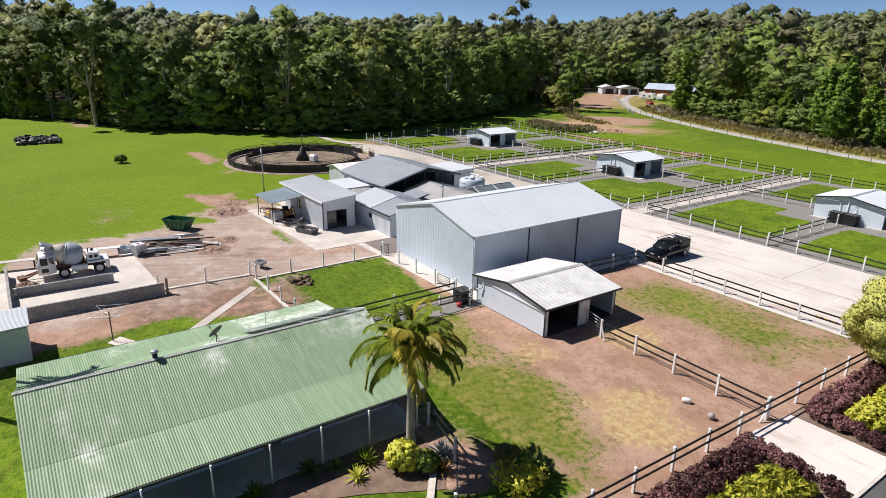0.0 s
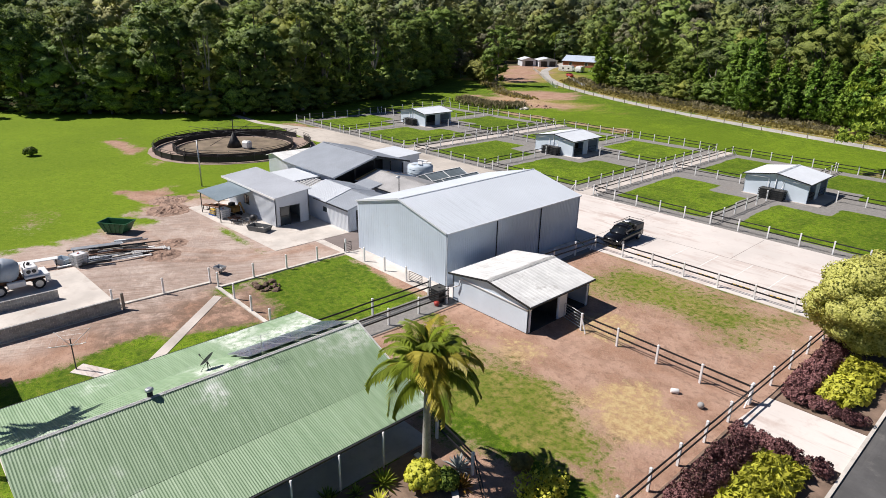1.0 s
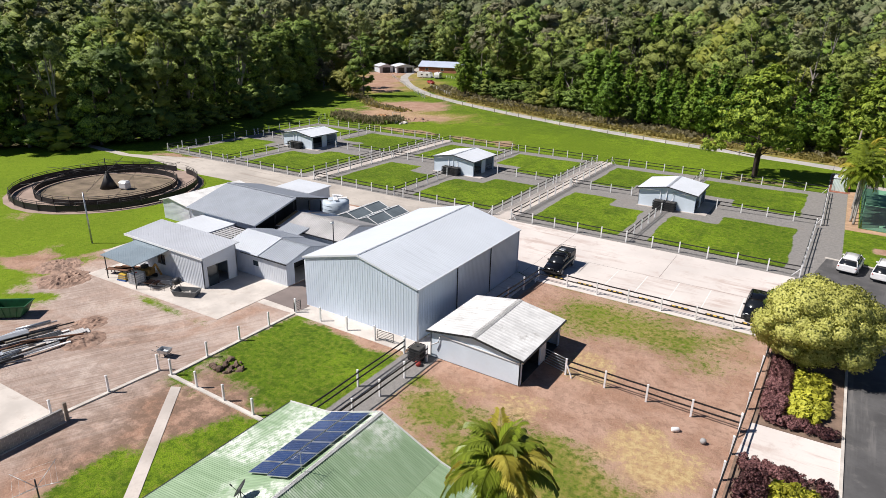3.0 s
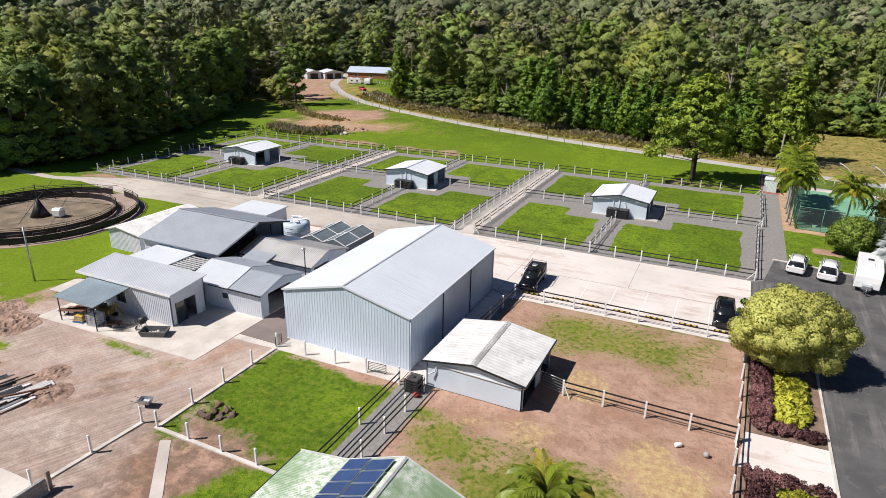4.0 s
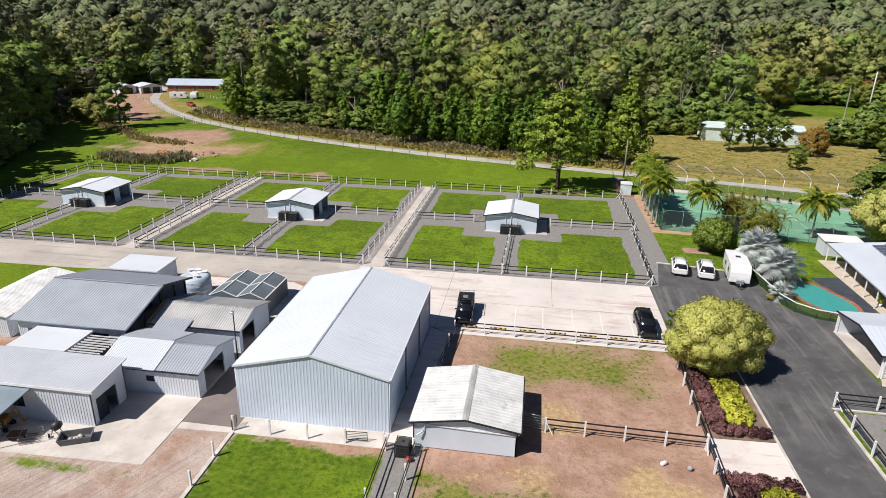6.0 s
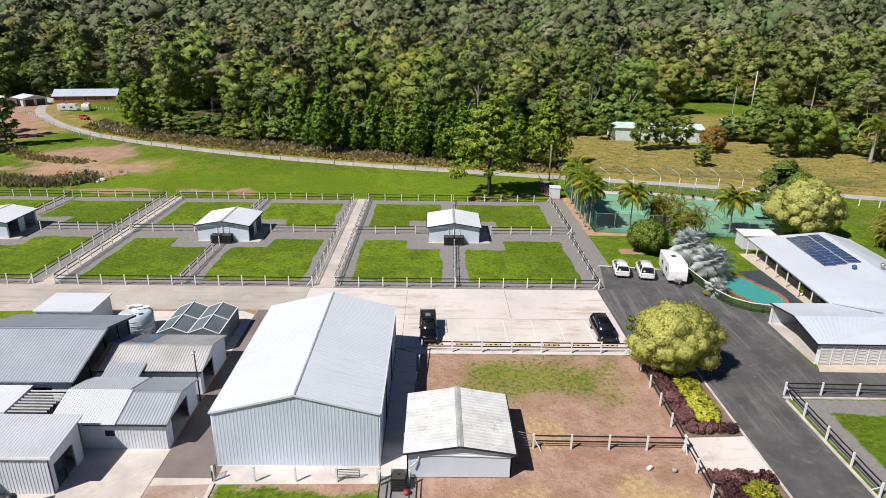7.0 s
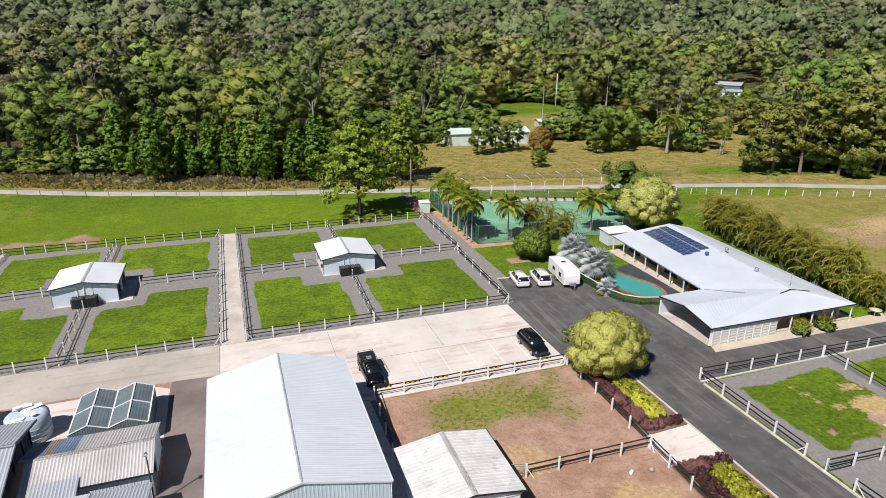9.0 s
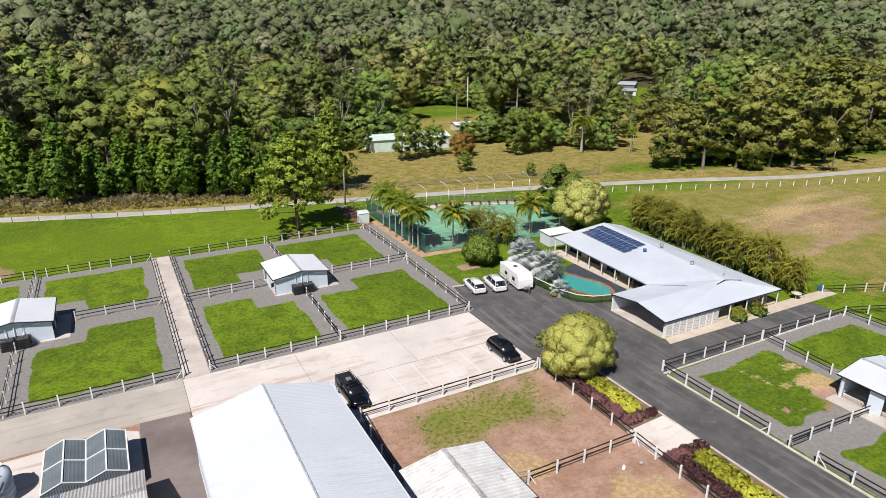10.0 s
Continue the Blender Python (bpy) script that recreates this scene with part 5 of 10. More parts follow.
def green_house():
    """The long cottage under a faded green corrugated roof with a veranda."""
    b = thing("cottage", "long cottage with faded green corrugated roof and veranda", "house")
    yn, ys = -49.2, -67.0
    xr, zr, xb, zb, xe, ze = -18.1, 4.42, -14.1, 2.82, -11.45, 2.2
    xk, zk, xw, zw = -22.05, 2.80, -25.4, 2.3
    for foot, head in (((xb, zb), (xr, zr)), ((xe, ze), (xb + .01, zb - .012))):
        bm = bmnew()
        panel(bm, (foot[0], ys, foot[1]), (foot[0], yn, foot[1]), (head[0], yn, head[1]), (head[0], ys, head[1]), 0.12, 0.026, wave=True)
        part("roof_sheet", bm, M_roof_green, b, "faded green corrugated steel")
    for foot, head in (((xk, zk), (xr, zr)), ((xw, zw), (xk - .01, zk - .012))):
        bm = bmnew()
        panel(bm, (foot[0], yn, foot[1]), (foot[0], ys, foot[1]), (head[0], ys, head[1]), (head[0], yn, head[1]), 0.12, 0.026, wave=True)
        part("roof_sheet", bm, M_roof_green, b, "faded green corrugated steel")
    bm = bmnew()
    for k in (-1, 1):
        for seg in range(1):
            a, c = Vector((xr, ys - .05, zr + .07)), Vector((xr, yn + .05, zr + .07))
            off = Vector((k * 0.12, 0, -0.05))
            bm.faces.new([bm.verts.new(p) for p in ((a, c, c + off, a + off) if k < 0 else (a + off, c + off, c, a))])
    bmesh.ops.solidify(bm, geom=bm.faces[:], thickness=0.02)
    part("ridge_cap", bm, M_white, b, "pale ridge capping")
    gutter(b, (xe + .05, ys, ze - .06), (xe + .05, yn, ze - .06), M_dark)
    gutter(b, (xw - .06, ys, zw - .06), (xw - .06, yn, zw - .06), M_dark)
    for xa, za, xc, zc in ((xe, ze, xb, zb), (xb, zb, xr, zr), (xw, zw, xk, zk), (xk, zk, xr, zr)):
        bm = bmnew()
        beam(bm, (xa, yn + .03, za + .02), (xc, yn + .03, zc + .02), 0.05, 0.16)
        part("barge_flashing", bm, M_roof_chalk, b)
    H = 2.6
    for p0, p1, tops, holes in (((-13.9, ys + .3), (-13.9, yn - .4), [(0, 2.7), (17.1, 2.7)], [(2, 3.4, .9, 2.0), (6, 7.6, .9, 2.0), (9.5, 10.4, 0, 2.05), (12.3, 13.9, .9, 2.0)]),
                                ((-13.9, yn - .4), (-25.1, yn - .4), [(0, 2.7), (4.2, 4.3), (8.15, 2.72), (11.2, 2.2)], ()),
                                ((-25.1, yn - .4), (-25.1, ys + .3), [(0, 2.2), (17.1, 2.2)], ()),
                                ((-25.1, ys + .3), (-13.9, ys + .3), [(0, 2.2), (3.05, 2.72), (7.0, 4.3), (11.2, 2.7)], ())):
        wall(b, p0, p1, 0, tops, M_wall_white, holes, rib=False)
    for s0, s1 in ((2, 3.4), (6, 7.6), (12.3, 13.9)):
        bm = bmnew()
        box(bm, -13.99, -13.93, ys + .3 + s0, ys + .3 + s1, .9, 2.0)
        w = part("window", bm, M_window, b)
        bars(w, "window_frame", M_white, [(-13.95, -13.87, ys + .28 + s0, ys + .34 + s0, .88, 2.02), (-13.95, -13.87, ys + .27 + s1, ys + .33 + s1, .88, 2.02), (-13.95, -13.87, ys + .3 + (s0 + s1) / 2 - .03, ys + .3 + (s0 + s1) / 2 + .03, .9, 2.0)])
    bm = bmnew()
    box(bm, -13.98, -13.92, ys + 9.8, ys + 10.7, 0.03, 2.05)
    part("door", bm, M_timber, b)
    for y in (-49.7, -52.6, -55.2, -57.75, -60.4, -63.2, -66.4):
        bm = bmnew()
        tube(bm, [(xe + .2, y, 0), (xe + .2, y, 2.16)], 0.05, 8)
        part("veranda_post", bm, M_white, b)
    bars(b, "floor_slab", M_conc_lane, [(-25.1, xe + .1, ys + .2, yn - .2, -.1, .06)], "grey veranda slab")
    # solar array on the west slope
    slope = (zr - zk) / (xr - xk)
    tilt = math.degrees(math.atan(slope))
    arr = thing("solar_array", "twelve dark blue solar panels on the green roof", "solar panels")
    for row, xc in enumerate((-19.35, -20.95)):
        for i in range(6):
            y = -50.05 - i * 1.06 + (0.0 if row == 0 else 0.15)
            z = zr + (xc - xr) * slope + 0.2
            solar_panel(arr, (xc, y, z), tilt, 1.62, 1.0)


def solar_panel(parent, at, tilt, w, h, axis='Y', rz=0.0, mat=None):
    """One framed panel, w along the slope and h along the row."""
    p = new("panel", None)
    bm = bmnew()
    box(bm, -w / 2, w / 2, -h / 2, h / 2, -0.02, 0.02)
    me = bpy.data.meshes.new("panel")
    bm.to_mesh(me)
    bm.free()
    me.materials.append(M_solar_alu)
    bpy.data.objects.remove(p)
    p = new("panel", me)
    p.parent = parent
    p.matrix_local = pose(*at, 0, 0, rz) @ pose(0, 0, 0, 0, -tilt, 0)
    bm = bmnew()
    box(bm, -w / 2 + .03, w / 2 - .03, -h / 2 + .03, h / 2 - .03, 0.0, 0.024)
    g = part("glass", bm, mat or M_solar, p, "dark blue cells")
    return p


green_house()


def gable_x(b, x0, x1, y0, y1, e, r, mat_wall, mat_roof, holes_e=(), holes_s=(), o=0.2, yr=None, pitch=0.2, holes_n=(), west=True):
    """A shed with its ridge along x."""
    yr = (y0 + y1) / 2 if yr is None else yr
    W, D = x1 - x0, y1 - y0
    wall(b, (x0, y0), (x1, y0), 0, [(0, e), (W, e)], mat_wall, holes_s, pitch=0.25)
    wall(b, (x1, y0), (x1, y1), 0, [(0, e), (yr - y0, r), (D, e)], mat_wall, holes_e, pitch=0.25)
    wall(b, (x1, y1), (x0, y1), 0, [(0, e), (W, e)], mat_wall, holes_n, pitch=0.25)
    if west:
        wall(b, (x0, y1), (x0, y0), 0, [(0, e), (y1 - yr, r), (D, e)], mat_wall, pitch=0.25)
    sl = (r - e) / (yr - y0)
    roof(b, ((x0 - o, y0 - o, e - o * sl + .03), (x1 + o, y0 - o, e - o * sl + .03), (x1 + o, yr, r + .03), (x0 - o, yr, r + .03)), mat_roof, pitch)
    sl2 = (r - e) / (y1 - yr)
    roof(b, ((x1 + o, y1 + o, e - o * sl2 + .03), (x0 - o, y1 + o, e - o * sl2 + .03), (x0 - o, yr, r + .03), (x1 + o, yr, r + .03)), mat_roof, pitch)
    ridge_cap(b, (x0 - o, yr, r + .03), (x1 + o, yr, r + .03), 0.2, sl, mat_roof)
    gutter(b, (x0 - o, y0 - o - .05, e - .06), (x1 + o, y0 - o - .05, e - .06), M_dark)
    for k, ya in ((0, y0 - o), (1, y1 + o)):
        bm = bmnew()
        beam(bm, (x1 + o + .02, ya, e - .03), (x1 + o + .02, yr, r + .03), 0.04, 0.16)
        part("barge_flashing", bm, mat_roof, b)
    bars(b, "floor_slab", M_conc_lane, [(x0, x1, y0, y1, -.1, .035)])


def workshop():
    b = thing("workshop", "white steel workshop with a skillion roof and lean-to", "workshop")
    x0, x1, y0, y1 = -59.9, -48.65, -38.08, -34.0
    zf, zb = 3.3, 3.68
    D = y1 - y0
    wall(b, (x0, y0), (x1, y0), 0, [(0, zf), (x1 - x0, zf)], M_wall_white, holes=[(4.0, 5.3, 1.2, 2.2)], pitch=0.25, amp=0.03)
    wall(b, (x1, y0), (x1, y1), 0, [(0, zf), (D, zb)], M_wall_white, holes=[(0.55, 2.95, 0.05, 2.15)], rib=False)
    wall(b, (x1, y1), (x0, y1), 0, [(0, zb), (x1 - x0, zb)], M_wall_white)
    wall(b, (x0, y1), (x0, y0), 0, [(0, zb), (D, zf)], M_wall_white)
    roof(b, ((-61.0, -38.25, zf), (-48.25, -38.25, zf), (-48.25, -33.8, zb + .08), (-61.0, -33.8, zb + .08)), M_roof_zinc, 0.24, 0.028)
    bm = bmnew()
    beam(bm, (-61.0, -38.28, zf - .06), (-48.25, -38.28, zf - .06), 0.05, 0.22)
    part("fascia", bm, M_white, b)
    bm = bmnew()
    box(bm, x1 - .08, x1 - .04, y0 + .55, y0 + 1.7, 0.05, 2.15)
    g = part("sliding_door", bm, M_window, b, "glazed sliding door")
    bars(g, "door_frame", M_dark, [(x1 - .1, x1 + .02, y0 + .53, y0 + .6, .05, 2.17), (x1 - .1, x1 + .02, y0 + 1.66, y0 + 1.73, .05, 2.17), (x1 - .1, x1 + .02, y0 + .55, y0 + 1.7, 1.05, 1.11)])
    # dark sheet behind the openings, added as the workshop's inner shade
    bars(b, "back_shade_wall", M_shade, [(x0 + .2, x1 - 1.2, y0 + 1.5, y0 + 1.6, 0, 3)])
    bm = bmnew()
    box(bm, x0 + 4.0, x0 + 5.3, y0 + .03, y0 + .07, 1.2, 2.2)
    w = part("window", bm, M_window, b)
    bars(w, "window_frame", M_dark, [(x0 + 3.96, x0 + 5.34, y0 - .04, y0 + .05, 1.15, 1.22), (x0 + 3.96, x0 + 5.34, y0 - .04, y0 + .05, 2.18, 2.25), (x0 + 4.6, x0 + 4.68, y0 - .02, y0 + .05, 1.2, 2.2)])
    bars(b, "floor_slab", M_conc_lane, [(x0, x1, y0, y1, -.1, .035)])
    # lean-to
    roof(b, ((-59.1, -42.1, 2.55), (-53.65, -42.1, 2.55), (-53.65, -38.1, 3.0), (-59.1, -38.1, 3.0)), M_leanto, 0.22, 0.02, "blue-grey steel lean-to roof")
    for x in (-58.8, -53.95):
        bm = bmnew()
        tube(bm, [(x, -41.85, 0), (x, -41.85, 2.56)], 0.05, 8)
        part("lean_to_post", bm, M_dark, b)
    bm = bmnew()
    beam(bm, (-59.1, -41.9, 2.47), (-53.65, -41.9, 2.47), 0.06, 0.12)
    part("lean_to_beam", bm, M_dark, b)


workshop()

w2 = thing("garden_shed", "small white gable shed with grey corrugated roof", "shed")
gable_x(w2, -48.7, -42.55, -33.0, -26.7, 2.45, 3.3, M_wall_white, M_roof_grey, holes_e=[(1.0, 4.4, 0, 2.2)], holes_s=[(1.3, 2.1, 1.2, 1.75)])
# dark sheet inside, shade behind the open end put into its colour
bars(w2, "inner_shade_wall", M_shade, [(-45.6, -45.5, -32.9, -26.8, 0, 2.4)])
bars(w2, "window", M_window, [(-47.38, -46.62, -33.0, -32.96, 1.2, 1.75)])
roof(w2, ((-51.6, -33.32, 2.5), (-46.3, -33.32, 2.5), (-46.3, -29.86, 3.45), (-51.6, -29.86, 3.45)), M_roof_white, 0.2, 0.03, "white part of the roof")
roof(w2, ((-46.6, -26.4, 2.5), (-51.6, -26.4, 2.5), (-51.6, -29.84, 3.45), (-46.6, -29.84, 3.45)), M_roof_white, 0.2, 0.03)
wall(w2, (-51.5, -33.0), (-48.7, -33.0), 0, [(0, 2.4), (2.8, 2.4)], M_wall_white)

M_bluesheet = surface("faded_blue_sheet", (0.16, 0.23, 0.34), 0.5, 0.0, 0.2, 0.6, 5.0, (0.3, 0.3, 0.3), 0.3)
M_ruststrip = surface("rusty_yellow_sheet", (0.34, 0.22, 0.09), 0.7, 0.0, 0.3, 0.8, 6.0, (0.2, 0.12, 0.07), 0.5)
w5 = thing("feed_shed", "weathered gable shed with patched rusty roof", "shed")
gable_x(w5, -52.0, -42.6, -25.2, -18.6, 2.5, 3.4, M_wall_white, M_roof_old, holes_e=[(0.5, 3.2, 0, 2.2)], yr=-22.1)
# another dark sheet that stands for the shaded inside
bars(w5, "inner_shade_wall", M_shade, [(-46.6, -46.5, -25.1, -18.7, 0, 2.4)])
roof(w5, ((-50.9, -26.6, 2.45), (-47.6, -26.6, 2.45), (-47.6, -24.6, 2.86), (-50.9, -24.6, 2.86)), M_roof_grey, 0.2, 0.02, "shiny grey sheet laid over the old roof")

zn = lambda y: 3.5 - (y + 22.1) * (.93 / 3.5)
for xa_, xc_, mt, lb in ((-52.1, -50.5, M_bluesheet, "faded blue roof sheet"), (-50.5, -50.1, M_ruststrip, "rusty yellow roof sheet"), (-50.1, -48.4, M_bluesheet, "faded blue roof sheet")):
    roof(w5, ((xc_, -18.4, zn(-18.4)), (xa_, -18.4, zn(-18.4)), (xa_, -21.7, zn(-21.7)), (xc_, -21.7, zn(-21.7))), mt, 0.2, 0.03, lb, 0.03)
roof(w5, ((-52.15, -25.3, 2.56), (-51.7, -25.3, 2.56), (-51.7, -22.2, 3.47), (-52.15, -22.2, 3.47)), M_ruststrip, 0.2, 0.03, "rusty yellow roof sheet", 0.03)

w3 = thing("tall_barn", "open-sided barn under a broad grey gable roof", "barn")
xa, xb_ = -64.2, -52.1
for (yy, ze_, name) in ((-28.5, 3.25, "s"), (-16.6, 3.7, "n")):
    pts = ((xa, yy, ze_), (xb_, yy, ze_), (xb_, -22.0, 5.0), (xa, -22.0, 5.0)) if name == "s" else ((xb_, yy, ze_), (xa, yy, ze_), (xa, -22.0, 5.0), (xb_, -22.0, 5.0))
    roof(w3, pts, M_roof_grey, 0.22, 0.03, "grey corrugated roof")
ridge_cap(w3, (xa, -22, 5.02), (xb_, -22, 5.02), 0.22, 0.25, M_roof_grey)
wall(w3, (-63.8, -28.0), (-52.6, -28.0), 0, [(0, 3.2), (11.2, 3.2)], M_wall_white, holes=[(1.0, 3.0, 0, 2.3), (7.0, 9.5, 0, 2.4)])
wall(w3, (-63.8, -17.2), (-63.8, -28.0), 0, [(0, 3.7), (4.8, 4.9), (10.8, 3.2)], M_wall_white)
wall(w3, (-52.6, -17.2), (-63.8, -17.2), 0, [(0, 3.6), (11.2, 3.6)], M_wall_white)
for y in (-27.8, -25, -22, -19.4, -17.4):
    bm = bmnew()
    beam(bm, (-52.6, y, 0), (-52.6, y, 3.3 + (5.5 - abs(y + 22)) * 0.25), 0.14)
    part("barn_post", bm, M_dark, w3)
# dark sheet across the barn, painted as the shade under its roof
bars(w3, "inner_shade_wall", M_shade, [(-57.1, -57.0, -27.9, -17.3, 0, 3.2)])
bars(w3, "floor_slab", M_conc_lane, [(-64, -52, -28.2, -17, -.1, .035)])
for k, yy in ((0, -28.5), (1, -16.6)):
    bm = bmnew()
    beam(bm, (xb_ + .02, yy, (3.25, 3.7)[k] - .02), (xb_ + .02, -22, 5.0), 0.05, 0.2)
    part("barge_flashing", bm, M_dark if k else M_roof_grey, w3)

w6 = thing("long_shed", "white skillion shed beside the barn", "shed")
wall(w6, (-71.9, -26.4), (-66.6, -26.4), 0, [(0, 2.5), (1.7, 3.0), (5.3, 2.4)], M_wall_white)
wall(w6, (-66.6, -26.4), (-66.6, -15.6), 0, [(0, 2.4), (10.8, 2.4)], M_wall_white)
wall(w6, (-66.6, -15.6), (-71.9, -15.6), 0, [(0, 2.4), (3.6, 3.0), (5.3, 2.5)], M_wall_white)
wall(w6, (-71.9, -15.6), (-71.9, -26.4), 0, [(0, 2.5), (10.8, 2.5)], M_wall_white)
roof(w6, ((-66.3, -26.7, 2.4), (-66.3, -15.3, 2.4), (-70.2, -15.3, 3.05), (-70.2, -26.7, 3.05)), M_roof_chalk, 0.22, 0.02)
roof(w6, ((-72.2, -15.3, 2.45), (-72.2, -26.7, 2.45), (-70.2, -26.7, 3.05), (-70.2, -15.3, 3.05)), M_roof_chalk, 0.22, 0.02)

w7 = thing("flat_annexe", "flat white-roofed annexe behind the workshop", "annexe")
wall(w7, (-61.1, -31.9), (-55.8, -31.9), 0, [(0, 2.6), (5.3, 2.6)], M_wall_white)
wall(w7, (-55.8, -31.9), (-55.8, -28.2), 0, [(0, 2.6), (3.7, 2.6)], M_wall_white, holes=[(.6, 1.5, 0, 2.1)])
wall(w7, (-55.8, -28.2), (-61.1, -28.2), 0, [(0, 2.6), (5.3, 2.6)], M_wall_white)
wall(w7, (-61.1, -28.2), (-61.1, -31.9), 0, [(0, 2.6), (3.7, 2.6)], M_wall_white)
roof(w7, ((-61.4, -32.1, 2.72), (-55.6, -32.1, 2.72), (-55.6, -28.0, 2.78), (-61.4, -28.0, 2.78)), M_roof_white, 0.4, 0.01, th=0.14)
pg = thing("pergola", "white slatted pergola over a dark passage", "pergola")
for i in range(8):
    bm = bmnew()
    y = -31.8 + i * 0.42
    beam(bm, (-55.5, y, 2.6), (-52.4, y, 2.6), 0.06, 0.12)
    part("slat", bm, M_white, pg)
for x in (-55.3, -52.6):
    for y in (-31.8, -28.9):
        bm = bmnew()
        beam(bm, (x, y, 0), (x, y, 2.55), 0.09)
        part("post", bm, M_dark, pg)
for y in (-31.8, -28.9):
    bm = bmnew()
    beam(bm, (-55.5, y, 2.5), (-52.4, y, 2.5), 0.07, 0.12)
    part("beam", bm, M_dark, pg)
bm = bmnew()
slab_poly(bm, [(-66, -33), (-42.6, -33), (-42.6, -17.4), (-66, -17.4)], -0.08, 0.018)
single("inner_yard", bm, M_asphalt_old, "dark paved yard between the sheds", "pavement", kind="structure")

w8 = thing("store_box", "plain white flat-roofed store", "shed")
for p0, p1, L in (((-64.4, -13.5), (-58.5, -13.5), 5.9), ((-58.5, -13.5), (-58.5, -9.4), 4.1), ((-58.5, -9.4), (-64.4, -9.4), 5.9), ((-64.4, -9.4), (-64.4, -13.5), 4.1)):
    wall(w8, p0, p1, 0, [(0, 2.65), (L, 2.65)], M_wall_white)
roof(w8, ((-64.6, -13.7, 2.7), (-58.3, -13.7, 2.7), (-58.3, -9.2, 2.85), (-64.6, -9.2, 2.85)), M_roof_white, 0.4, 0.012, th=0.12)


def twin_gable():
    """Low aviary-like shed: two gables of dark sheets in white frames."""
    b = thing("mesh_shed", "low twin-gable shed of dark panels in white frames", "shed")
    x0, x1, y0, y1, e, r = -49.9, -43.5, -17.4, -11.1, 2.1, 2.75
    xs_ = (x0, x0 + 1.6, x0 + 3.2, x0 + 4.8, x1)
    zs_ = (e, r, e + .05, r, e)
    for i in range(4):
        for k in range(2):
            ya, yb = y0 + (y1 - y0) * k / 2, y0 + (y1 - y0) * (k + 1) / 2
            bm = bmnew()
            panel(bm, (xs_[i], ya, zs_[i]), (xs_[i + 1], ya, zs_[i + 1]), (xs_[i + 1], yb, zs_[i + 1]), (xs_[i], yb, zs_[i]), 0.3, 0.01, 0.04)
            part("roof_panel", bm, M_roofdark, b, "dark grey sheet")
    for i in range(5):
        bm = bmnew()
        beam(bm, (xs_[i], y0, zs_[i] + .03), (xs_[i], y1, zs_[i] + .03), 0.12, 0.06)
        part("frame_bar", bm, M_white, b)
    for y in (y0, (y0 + y1) / 2, y1):
        bm = bmnew()
        for i in range(4):
            beam(bm, (xs_[i], y, zs_[i] + .03), (xs_[i + 1], y, zs_[i + 1] + .03), 0.1, 0.06)
        part("frame_bar", bm, M_white, b)
    for p0, p1, tops in (((x0, y0), (x1, y0), list(zip([0, 1.6, 3.2, 4.8, 6.4], zs_))), ((x1, y0), (x1, y1), [(0, e), (6.3, e)]), ((x1, y1), (x0, y1), list(zip([0, 1.6, 3.2, 4.8, 6.4], zs_))), ((x0, y1), (x0, y0), [(0, e), (6.3, e)])):
        wall(b, p0, p1, 0, tops, M_roofdark, pitch=0.2, amp=0.02)


M_roofdark = surface("dark_grey_sheet", (0.17, 0.205, 0.225), 0.45, 0.1, 0.2, 0.5, 5.0)
twin_gable()


